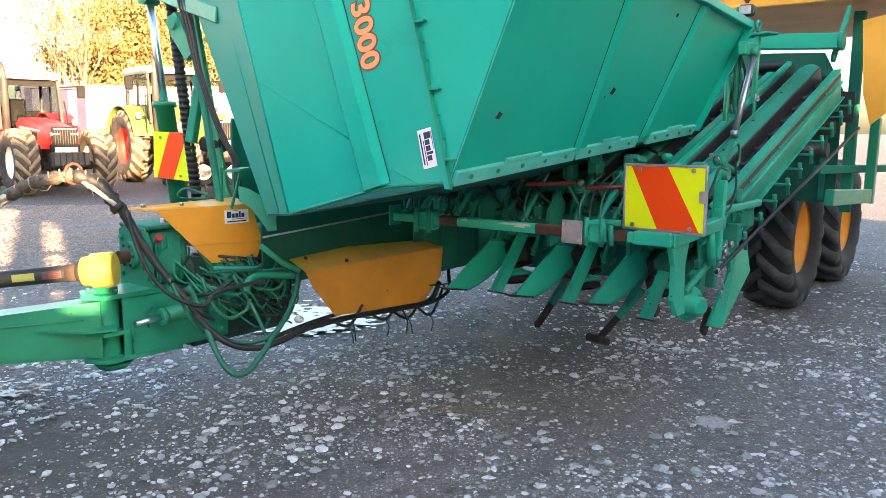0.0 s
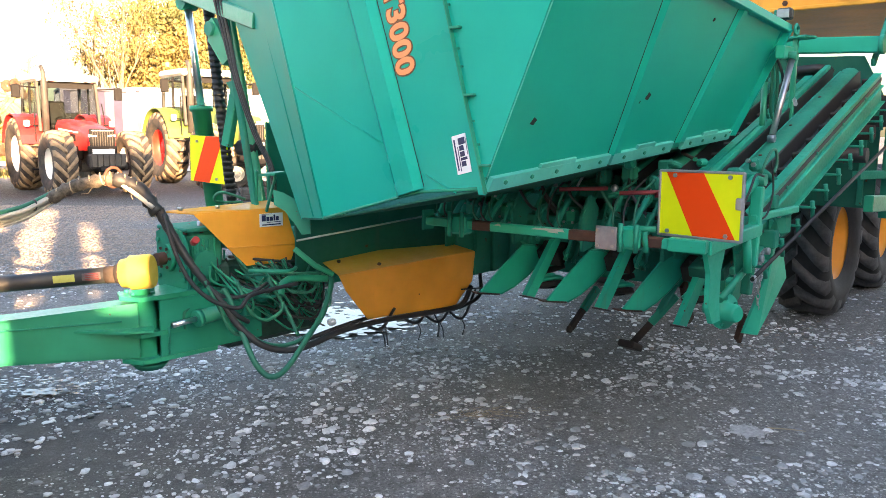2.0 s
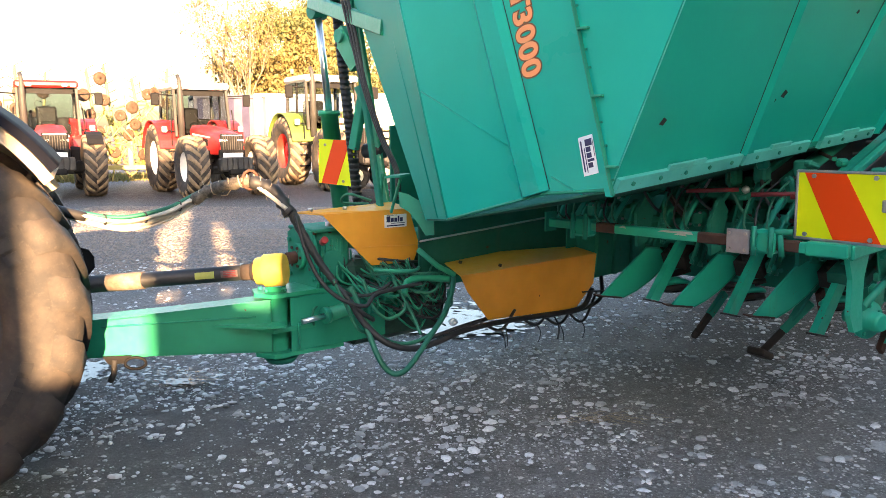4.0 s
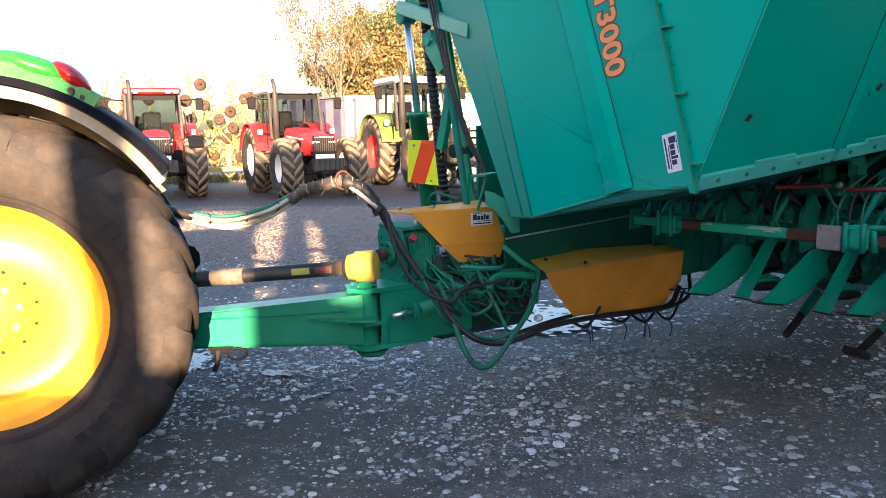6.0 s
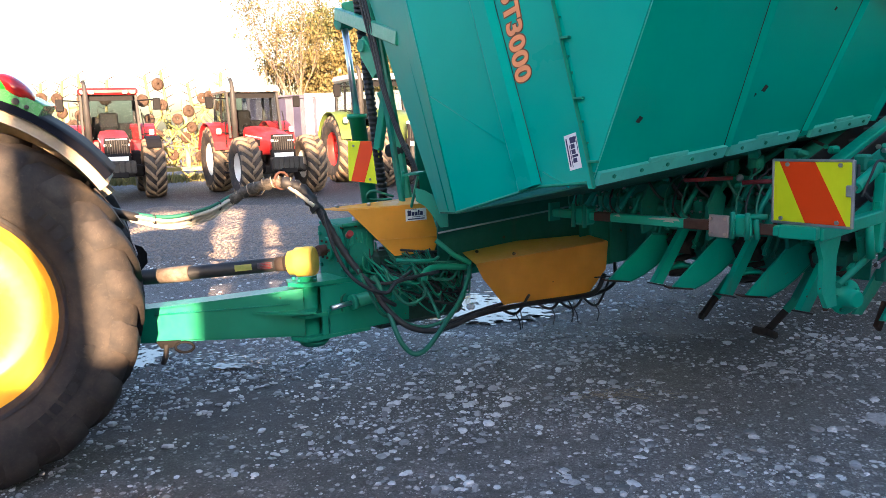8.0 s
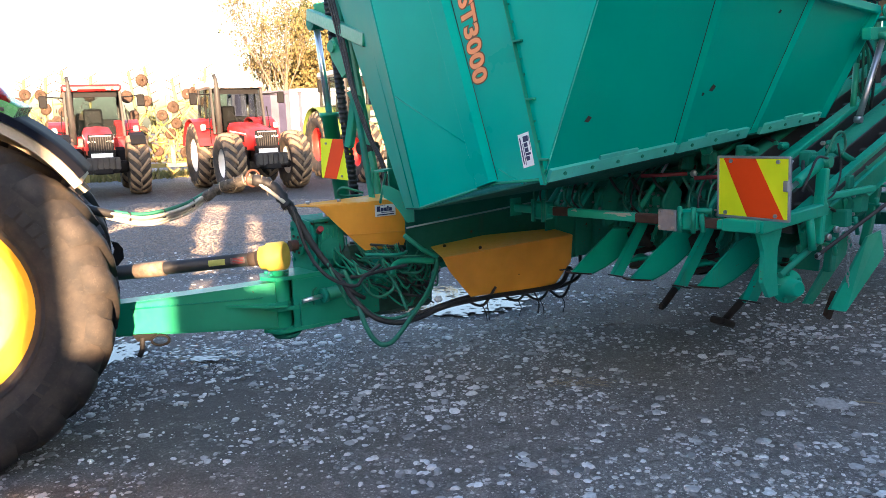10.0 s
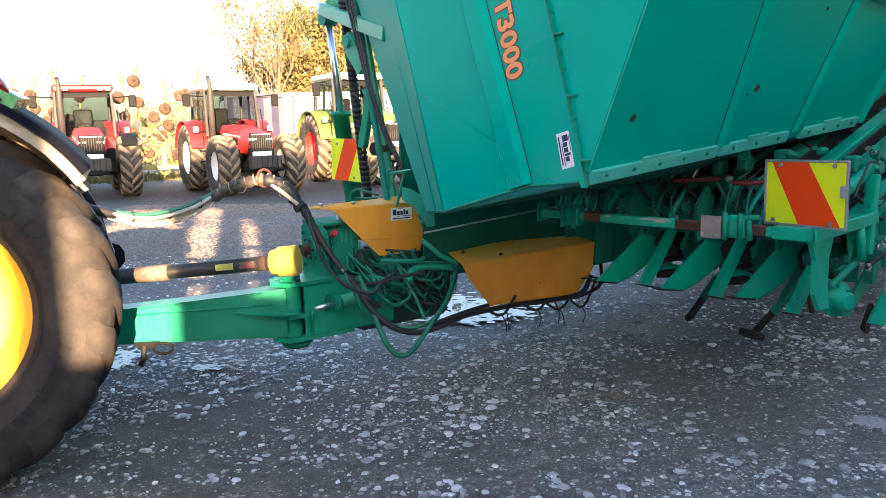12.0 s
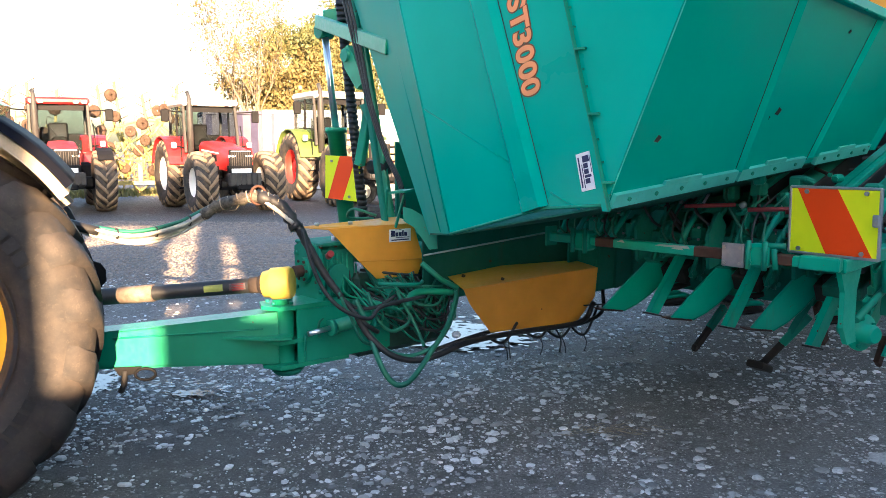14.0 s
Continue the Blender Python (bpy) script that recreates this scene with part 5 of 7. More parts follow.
# cast arms, each with its pivot, joint bolts and a slim ram, set back among the rows
link = random.Random(8)
for a0, b, dz in ROWS_B + ((1.18, -0.34, 0.01), (1.12, 1.16, 0.0)):
    for s_ in (0.02, 0.15, 0.28):
        u, v, h_ = link.uniform(0.12, 0.26), link.uniform(0.16, 0.30), link.uniform(1.30, 1.42)
        u += 0.12
        knee = [(a0 + u, b + s_, 1.10), (a0 + u + 0.05, b + s_ - 0.01, 1.18 + 0.1 * v), (a0 + u + v, b + s_ - 0.03, h_)]
        sw = beam("link_arm", knee[0], knee[1], 0.022, 0.045, ELEVATOR_GREEN, harvester, "flat green link arm")
        beam("upper_link", knee[1], knee[2], 0.018, 0.034, link.choice((GREEN_WORN, GREEN_DIRTY, ELEVATOR_GREEN)), sw)
        for q in knee:
            tube("pivot_boss", [Vector(q) + Vector((0, -0.022, 0)), Vector(q) + Vector((0, 0.022, 0))], 0.024, GREEN_WORN, sw, "", 12)
        bolts([Vector(q) + Vector((0, -0.022, 0)) for q in knee], (0, -1, 0), 0.012, 0.014, link.choice((STEEL, RUSTY)), sw)
    rm_ = tube("row_ram", [(a0 + 0.16, b + 0.08, 1.10), (a0 + 0.36, b + 0.05, 1.33)], 0.016, ELEVATOR_GREEN, harvester, "slim green row cylinder", 12)
    tube("piston_rod", [(a0 + 0.36, b + 0.05, 1.33), (a0 + 0.44, b + 0.04, 1.42)], 0.008, CHROME, rm_, "", 8)
    for k in range(3):
        tube("hose", bend([(a0 + 0.14, b + 0.09 - 0.05 * k, 1.10), (a0 + 0.08, b + 0.12 - 0.06 * k, 1.18), (a0 + 0.17, b + 0.14 - 0.06 * k, 1.31), (a0 + 0.34, b + 0.12 - 0.05 * k, 1.40)], 6), 0.006, (HOSE_GREEN, BLACK_RUBBER, HOSE_GREEN)[k], harvester, "", 6)
    gb = box("row_gear_case", (a0 + 0.42, b + 0.10, 1.16), (0.10, 0.09, 0.10), GREEN_WORN, harvester, "cast green gear case", pose(0, 0, 0, 0, 0, 12).to_3x3(), 0.02)
    bolts([(a0 + 0.366, b + 0.10 + u * 0.03, 1.16 + v * 0.035) for u in (-1, 1) for v in (-1, 1)], (-1, 0, 0), 0.008, 0.010, STEEL, gb)
# gear cases, links and pipes packed above the rows
clut = random.Random(31)
for k in range(30):
    a_, b_, z_ = clut.uniform(1.42, 1.95), 1.0 - 0.052 * k + clut.uniform(-0.03, 0.03), clut.uniform(1.12, 1.50)
    size_ = (clut.uniform(0.04, 0.10), clut.uniform(0.03, 0.07), clut.uniform(0.03, 0.09))
    cs = box("link_block", (a_, b_, z_), size_, clut.choice((GREEN_WORN, ELEVATOR_GREEN, GREEN_DIRTY)), harvester, "", pose(0, 0, 0, clut.uniform(-20, 20), clut.uniform(-30, 30), clut.uniform(-25, 25)).to_3x3(), 0.014)
    if k % 2:
        tube("link_rod", [(a_, b_, z_), (a_ + clut.uniform(-0.15, 0.2), b_ + clut.uniform(-0.2, 0.2), z_ + clut.uniform(-0.28, 0.1))], clut.choice((0.010, 0.014, 0.02)), clut.choice((GREEN_DIRTY, GREEN_WORN, SOILED)), harvester, "", 8)
    if k % 3 == 0:
        bolts([(a_ - size_[0] / 2 - 0.006, b_ - 0.01, z_), (a_ - size_[0] / 2 - 0.006, b_ + 0.02, z_ + 0.02)], (-1, 0, 0), 0.013, 0.016, clut.choice((STEEL, GREEN_WORN)), harvester)
plate("side_skirt", [(1.45, 1.42, 0.67), (3.1, 1.42, 0.70), (3.1, 1.42, 1.25), (1.45, 1.42, 1.20)], 0.012, GREEN_DIRTY, harvester)
for k in range(4):
    beam("skirt_rib", (1.55 + 0.2 * k, 1.41, 0.68), (1.58 + 0.2 * k, 1.41, 1.18), 0.05, 0.04, GREEN_DIRTY, harvester, "", 0.006, (0, 1, 0))
# subsoiler legs under the rows
for (x0, b0, z0), (x1, b1, z1), foot in (((2.0, 0.60, 0.66), (1.78, 0.66, 0.42), 0.03), ((2.12, 0.12, 0.66), (2.06, 0.38, 0.31), 0.10)):
    lg = beam("soil_leg", (x0, b0, z0), (x1, b1, z1), 0.030, 0.045, SOILED, harvester, "soil-stained steel leg")
    beam("leg_sleeve", Vector((x0, b0, z0)).lerp(Vector((x1, b1, z1)), 0.0), Vector((x0, b0, z0)).lerp(Vector((x1, b1, z1)), 0.55), 0.036, 0.052, GREEN_WORN, lg)
    box("foot", (x1 - 0.01, b1, z1), (foot * 1.5, foot * 1.1, 0.045), SOILED, lg, "", pose(0, 0, 0, 0, 22, 0).to_3x3(), 0.01)
beam("leg_holder", (2.05, 0.05, 0.85), (2.10, 0.22, 0.54), 0.03, 0.045, GREEN_DIRTY, harvester)

# lifting elevators: a tall outer panel, a belt with rollers, a wide channel and an inner rail
SL = 0.345


def el(a, b, up=0.0):
    return Vector((a - up * 0.33, b, 1.105 + (a - 1.40) * SL + up * 0.94))


for c, st in ((-0.52, 1.30), (-0.06, 1.85), (0.40, 2.05)):
    EN = 3.92
    ev = beam("elevator_panel", el(st, c), el(EN, c), 0.012, 0.20, GREEN_WORN, harvester, "green side panel of a lifting elevator")
    beam("ridge", el(st, c - 0.012, 0.015), el(EN, c - 0.012, 0.015), 0.022, 0.018, ELEVATOR_GREEN, ev)
    beam("flange", el(st, c + 0.018, 0.105), el(EN, c + 0.018, 0.105), 0.055, 0.010, ELEVATOR_GREEN, ev)
    # black strip on the panel stands in for a shaded gap
    beam("groove", el(st, c - 0.004, 0.065), el(EN, c - 0.004, 0.065), 0.012, 0.030, BLACK_RUBBER, ev, "black strip painted for the shaded gap between rails")
    beam("lower_lip", el(st, c - 0.014, -0.098), el(EN, c - 0.014, -0.098), 0.035, 0.010, GREEN_WORN, ev)
    beam("belt", el(st, c + 0.080, 0.02), el(EN, c + 0.080, 0.02), 0.09, 0.05, BLACK_RUBBER, ev, "black rubber lifting belt")
    bm = bmesh.new()
    ends = []
    for a in (st, EN):
        ends.append([bm.verts.new(el(a, c + 0.20 - 0.062 * math.cos(k * math.pi / 8), 0.115 + 0.040 * math.sin(k * math.pi / 8))) for k in range(9)])
    for k in range(8):
        bm.faces.new((ends[0][k], ends[0][k + 1], ends[1][k + 1], ends[1][k])).smooth = True
    part("wide_channel", bm, GREEN_DIRTY, ev, "worn half-round green channel")
    # channel side and inner strip are black to paint in the shaded gaps
    beam("channel_side", el(st, c + 0.135, 0.080), el(EN, c + 0.135, 0.080), 0.012, 0.10, BLACK_RUBBER, ev)
    beam("channel_lip", el(st, c + 0.262, 0.095), el(EN, c + 0.262, 0.095), 0.012, 0.08, ELEVATOR_GREEN, ev)
    beam("gap_strip", el(st, c + 0.318, 0.115), el(EN, c + 0.318, 0.115), 0.012, 0.09, BLACK_RUBBER, ev, "black strip that paints shade beside the inner rail")
    beam("inner_rail", el(st, c + 0.345, 0.165), el(EN, c + 0.345, 0.165), 0.040, 0.040, ELEVATOR_GREEN, ev)
    beam("lower_channel", el(st, c + 0.15, -0.12), el(EN, c + 0.15, -0.12), 0.18, 0.06, SHADE_GREEN, ev)
    for k in range(11):
        a = st + 0.15 + (EN - st - 0.25) / 10 * k
        tube("guide_roller", [el(a, c + 0.075, 0.055), el(a, c + 0.075, 0.095)], 0.020, SOILED, ev, "soil-stained guide roller", 12)
        beam("roller_arm", el(a, c - 0.10, -0.13), el(a, c + 0.06, -0.13), 0.03, 0.014, GREEN_WORN, ev)
        tube("spring", [el(a, c - 0.085, -0.19), el(a, c - 0.085, -0.09)], 0.012, GREEN_WORN, ev, "", 8)
    bolts([el(a, c - 0.008, 0.055) for a in (2.0, 2.5, 3.0, 3.5)], (0, -1, 0), 0.011, 0.008, GREEN_WORN, ev)
    bolts([el(a, c + 0.20, 0.153) for a in (2.2, 2.7, 3.25)], (-0.33, 0, 0.94), 0.010, 0.006, RUSTY, ev)
    for a in (2.1, 2.6, 3.2):
        beam("cross_strap", el(a, c, -0.04), el(a, c + 0.34, -0.04), 0.04, 0.02, GREEN_WORN, ev)
tube("chain_shaft", [(1.28, -0.62, 0.97), (3.75, -0.70, 1.66)], 0.010, BLACK_RUBBER, harvester, "dark chain shaft beside the elevator", 8)
ub = beam("upper_beam", (3.25, -0.05, 2.235), (3.30, -0.63, 2.215), 0.10, 0.10, SHARE_GREEN, harvester)
beam("upper_beam", (3.27, 0.0, 2.23), (3.22, 1.4, 2.25), 0.10, 0.10, GREEN_WORN, harvester)
tube("beam_end", [(3.30, -0.63, 2.215), (3.30, -0.66, 2.215)], 0.062, GREEN_WORN, ub, "", 16)
beam("post", (2.95, -0.22, 1.30), (3.02, -0.20, 2.30), 0.032, 0.032, FRAME_GREEN, harvester, "", 0.006, (1, 0, 0))
beam("post", (3.05, -0.08, 1.0), (3.05, -0.06, 2.45), 0.035, 0.035, GREEN_DIRTY, harvester, "", 0.006, (1, 0, 0))
beam("hanger_arm", (2.42, -0.30, 2.12), (2.86, -0.22, 2.15), 0.05, 0.075, SHARE_GREEN, harvester)
beam("upper_plate", (3.0, -0.30, 2.26), (3.1, -0.02, 2.26), 0.12, 0.02, GREEN_WORN, harvester)
rr = tube("adjusting_ram", [(2.62, -0.31, 2.10), (2.36, -0.31, 1.64)], 0.019, STEEL, harvester, "bare steel adjusting ram", 14)
tube("clevis", [(2.62, -0.34, 2.11), (2.62, -0.28, 2.11)], 0.028, GREEN_WORN, rr, "", 12)
tube("clevis", [(2.35, -0.33, 1.62), (2.35, -0.29, 1.62)], 0.022, GREY_METAL, rr, "", 12)
tube("green_cylinder", [(2.62, -0.16, 1.96), (2.55, -0.18, 1.62)], 0.018, FRAME_GREEN, harvester, "", 14)
tube("cross_pin", [(2.45, -0.40, 1.82), (2.75, -0.30, 1.86)], 0.012, STEEL, harvester, "", 8)
for k in range(4):
    tube("hose", bend([(2.55 + 0.02 * k, -0.2, 2.18), (2.62, -0.26 + 0.03 * k, 2.0), (2.66, -0.25 + 0.03 * k, 1.8), (2.74, -0.2, 1.66)], 6), 0.009, HOSE_GREEN if k else BLACK_RUBBER, harvester, "", 8)
lampb = box("work_lamp", (2.62, -0.25, 2.36), (0.06, 0.09, 0.07), BLACK_PLASTIC, harvester, "small black work lamp on the hopper's corner", None, 0.012)
box("lens", (2.585, -0.25, 2.36), (0.008, 0.07, 0.05), LAMP_CLEAR, lampb, "", None, 0.004)
tube("lamp_stalk", [(2.62, -0.25, 2.26), (2.62, -0.25, 2.33)], 0.012, BLACK_PLASTIC, lampb, "", 8)
tube("ring_bolt", [(2.60 + 0.03 * math.cos(k * 0.6), -0.33, 2.26 + 0.03 * math.sin(k * 0.6)) for k in range(12)], 0.010, GREEN_WORN, harvester, "", 6)

# second digger row behind, with its chain
plate("trailing_chute", [(2.10, -0.30, 0.50), (2.22, -0.34, 0.47), (2.75, -0.32, 0.74), (2.78, -0.28, 0.90), (2.60, -0.28, 0.88)], 0.018, SHARE_GREEN, harvester, "green trailing chute")
plate("trailing_chute", [(2.06, -0.16, 0.52), (2.16, -0.16, 0.50), (2.70, -0.14, 0.80), (2.60, -0.14, 0.90)], 0.018, GREEN_WORN, harvester)
beam("blade", (2.30, -0.24, 0.56), (2.20, -0.24, 0.42), 0.03, 0.07, RUSTY, harvester, "rusty share blade")
beam("blade", (2.05, 0.05, 0.75), (2.18, 0.05, 0.50), 0.03, 0.07, RUSTY, harvester, "rusty share blade")
beam("chute_hanger", (2.70, -0.22, 0.80), (2.95, -0.20, 1.30), 0.05, 0.06, GREEN_WORN, harvester)
bm = bmesh.new()
for k in range(12):
    p = Vector((2.30, -0.31, 0.62 + 0.034 * k))
    s = Vector((0.010, 0, 0)) if k % 2 else Vector((0, 0.010, 0))
    add_tube(bm, [p + s * math.cos(j * math.tau / 8) + Vector((0, 0, 0.022 * math.sin(j * math.tau / 8))) for j in range(9)], 0.0035, 5)
part("chain", bm, STEEL, harvester, "hanging steel chain")

# rear body: orange bin, chute, tine rake, side rail
rb = box("rear_bin", (5.3, 0.6, 3.03), (2.6, 2.75, 0.90), ORANGE, harvester, "orange sheet-steel rear bin", None, 0.02)
beam("bin_edge", (3.985, -0.80, 2.585), (3.985, 1.97, 2.585), 0.03, 0.03, ORANGE, rb)
bolts([(3.994, b, 2.63) for b in (-0.6, -0.25, 0.2, 0.6)], (-1, 0, 0), 0.02, 0.02, RUSTY, rb)
cu = bpy.data.curves.new("lettering", "FONT")
cu.body, cu.size, cu.extrude, cu.offset = "S", 0.20, 0.001, 0.004
tmp = bpy.data.objects.new("lettering", cu)
me = bpy.data.meshes.new_from_object(tmp)
bpy.data.objects.remove(tmp)
me.materials.append(LETTER)
ob = new("lettering", me)
ob.parent = rb
m = Matrix((Vector((0, -1, 0)), Vector((0, 0, 1)), Vector((-1, 0, 0)))).transposed().to_4x4()
m.translation = (3.996, 0.75, 2.71)
ob.matrix_local = m
plate("bin_chute", [(4.0, -0.62, 2.42), (4.0, -1.02, 2.50), (4.0, -1.02, 1.95), (4.0, -0.72, 1.68), (4.0, -0.66, 1.90)], 0.014, ORANGE, harvester, "orange sheet chute")
plate("bin_chute", [(4.0, -1.02, 2.50), (5.2, -1.05, 2.50), (5.2, -1.05, 1.95), (4.0, -1.02, 1.95)], 0.014, ORANGE, harvester)
plate("dark_curtain", [(4.05, -0.60, 1.70), (4.05, 0.2, 1.70), (4.05, 0.2, 2.0), (4.05, -0.60, 1.92)], 0.012, BLACK_RUBBER, harvester, "black rubber curtain")
# backing sheet behind the elevators, in the shade-darkened green
plate("rear_shell", [(4.35, -0.45, 1.08), (4.35, 2.5, 1.08), (4.35, 2.5, 2.27), (4.35, 0.55, 2.27), (4.35, -0.30, 2.24), (4.35, -0.45, 1.95)], 0.02, SHADE_GREEN, harvester, "dark sheet wall of the cleaning unit")
for k in range(7):
    beam("shell_rib", (4.33, -0.35 + 0.42 * k, 1.10), (4.33, -0.35 + 0.42 * k, 1.72 + 0.04 * k), 0.05, 0.04, GREEN_DIRTY, harvester, "", 0.006, (0, 1, 0))
for k in range(3):
    tube("cross_roller", [(3.8 + 0.14 * k, -0.5, 1.50 + 0.16 * k), (3.8 + 0.14 * k, 1.9, 1.50 + 0.16 * k)], 0.055, (BLACK_RUBBER, SOILED, GREEN_DIRTY)[k], harvester, "", 14)
bm = bmesh.new()
add_lathe(bm, [(0.001, -0.03), (0.14, -0.03), (0.155, 0.0), (0.14, 0.03), (0.06, 0.045), (0.001, 0.045)], (4.02, -0.02, 2.11), pose(0, 0, 0, 86, 6, 0).to_3x3(), 28)
part("rubber_disc", bm, BLACK_RUBBER, harvester, "black rubber disc under the bin")
beam("bin_strut", (3.9, 0.3, 2.52), (3.2, -0.05, 1.80), 0.03, 0.045, SOILED, harvester)
beam("bin_strut", (3.9, -0.55, 2.50), (3.30, -0.60, 2.10), 0.03, 0.05, GREEN_DIRTY, harvester)
for b in (-0.5, 0.9):
    beam("bin_leg", (4.5, b, 1.0), (4.5, b, 2.55), 0.08, 0.08, GREEN_DIRTY, harvester, "", 0.006, (1, 0, 0))
rake = beam("rake_bar", (4.1, -0.9, 1.52), (5.6, -0.9, 1.56), 0.05, 0.05, GREEN_WORN, harvester, "green bar with spring tines")
bm = bmesh.new()
for k in range(22):
    a = 4.15 + 0.066 * k
    add_tube(bm, [(a, -0.92, 1.52), (a, -0.93, 1.40), (a + 0.01, -0.93, 1.27)], 0.007, 5)
part("tines", bm, GREEN_WORN, rake, "row of hanging spring tines")
for k in range(4):
    tube("coil", [(4.75 + 0.06 * k + 0.035 * math.cos(j * 0.6), -0.95 - 0.004 * j, 1.56 + 0.05 * math.sin(j * 0.6)) for j in range(24)], 0.007, FRAME_GREEN, rake, "", 6)
beam("rake_beam", (3.75, -0.45, 1.36), (6.4, -0.75, 1.30), 0.06, 0.06, GREEN_DIRTY, harvester)
beam("side_rail", (3.4, -0.62, 1.19), (4.75, -0.62, 1.12), 0.06, 0.11, FRAME_GREEN, harvester)
beam("rail_post", (4.72, -0.62, 1.06), (4.78, -0.62, 1.75), 0.07, 0.09, FRAME_GREEN, harvester, "", 0.006, (1, 0, 0))


def tractor_tyre(bm, r, w, lugs, rim, lug_h=0.035, n=48):
    """A lugged tyre about the y axis: a rounded casing and slanted bars on its tread."""
    t = r - lug_h
    prof = [(rim, -w * 0.36), (rim + (t - rim) * 0.25, -w * 0.47), (rim + (t - rim) * 0.6, -w * 0.50), (t - 0.05 * r, -w * 0.465), (t, -w * 0.36), (t + 0.012, 0), (t, w * 0.36), (t - 0.05 * r, w * 0.465), (rim + (t - rim) * 0.6, w * 0.50), (rim + (t - rim) * 0.25, w * 0.47), (rim, w * 0.36)]
    add_lathe(bm, prof, n=n)


def tyre_lug(r, w, lugs, s, lug_h):
    """One slanted tread bar on the side s of the tyre."""
    bm = bmesh.new()
    t = r - lug_h
    step = math.tau / lugs
    rings = []
    for u, rr_, lift in ((-0.03, t + 0.01, lug_h), (0.16, t + 0.006, lug_h), (0.33, t - 0.004, lug_h), (0.455, t - 0.030 * r, lug_h * 0.8), (0.490, t - 0.075 * r, lug_h * 0.3), (0.497, t - 0.12 * r, 0.002)):
        ang = step * 1.05 * (u + 0.03) / 0.52
        half = step * (0.16 + 0.22 * max(0.0, u) ** 1.5)
        ring = []
        for da, up in ((-half * 1.25, -0.012), (-half, lift), (half, lift), (half * 1.25, -0.012)):
            q = rr_ + up
            ring.append(bm.verts.new((q * math.cos(ang + da), s * u * w, q * math.sin(ang + da))))
        rings.append(ring)
    for a, b in zip(rings, rings[1:]):
        for j in range(3):
            bm.faces.new((a[j], a[j + 1], b[j + 1], b[j]) if s > 0 else (a[j + 1], a[j], b[j], b[j + 1])).smooth = True
    bm.faces.new(rings[0])
    bm.faces.new(rings[-1][::-1])
    return bm


WHEEL_MESHES = {}


def wheel(parent, at, r, w, rim, tyre_mat, rim_mat, lugs=20, dish=0.10, bolts_n=8, label="", lug_h=0.035, out=-1, lug_mat=None):
    """A wheel about its y axis; out: the side to which its dish looks."""
    tyre = part("wheel", make(tractor_tyre, r, w, lugs, rim, lug_h), tyre_mat, parent, label)
    tyre.matrix_local = at
    for s in (-1, 1):
        key = (r, w, lugs, s, tyre_mat.name)
        if key not in WHEEL_MESHES:
            bm = tyre_lug(r, w, lugs, s, lug_h)
            WHEEL_MESHES[key] = bpy.data.meshes.new("lug")
            bm.to_mesh(WHEEL_MESHES[key])
            bm.free()
            WHEEL_MESHES[key].materials.append(lug_mat or tyre_mat)
        for k in range(lugs):
            lug = new("lug", WHEEL_MESHES[key])
            lug.parent = tyre
            lug.matrix_local = pose(0, 0, 0, 0, -(k + (0.5 if s > 0 else 0)) * 360 / lugs, 0)
    bm = bmesh.new()
    o = out
    prof = [(rim + 0.012, o * w * 0.37), (rim + 0.014, o * w * 0.33), (rim - 0.03, o * w * 0.31), (rim - 0.045, o * w * 0.20), (rim - 0.075, o * w * 0.17), (rim - 0.085, o * w * 0.02), (rim * 0.86 - 0.03, o * (w * 0.02 - dish * 0.2)), (rim * 0.52, o * (dish * 0.5)), (rim * 0.34, o * (dish * 0.6)), (rim * 0.33, o * (dish * 0.9)), (0.0005, o * (dish * 0.9))]
    add_lathe(bm, prof, n=40)
    add_lathe(bm, [(rim + 0.012, -o * w * 0.37), (rim - 0.03, -o * w * 0.3), (rim - 0.08, 0.0)], n=40)
    rm = part("rim", bm, rim_mat, tyre)
    bolts([(rim * 0.42 * math.cos(k * math.tau / bolts_n + 0.2), o * dish * 0.58, rim * 0.42 * math.sin(k * math.tau / bolts_n + 0.2)) for k in range(bolts_n)], (0, o, 0), 0.016, 0.02, STEEL, rm)
    return tyre


for a, b in ((5.40, 0.22), (7.15, 0.22), (5.40, 2.45), (7.15, 2.45)):
    wheel(harvester, Matrix.Translation((a, b, 0.655)), 0.67, 0.50, 0.335, TYRE, RIM_ORANGE, 15, 0.06, 8, "worn black lugged tyre on an orange rim", 0.055, -1 if b < 1 else 1, LUG_DUST)
for a in (5.40, 7.15):
    beam("axle", (a, 0.3, 0.63), (a, 2.45, 0.63), 0.12, 0.12, GREEN_DIRTY, harvester)
    for b in (1.05, 1.95):
        beam("axle_mount", (a, b, 0.63), (a, b, 1.0), 0.12, 0.16, GREEN_DIRTY, harvester, "", 0.006, (1, 0, 0))

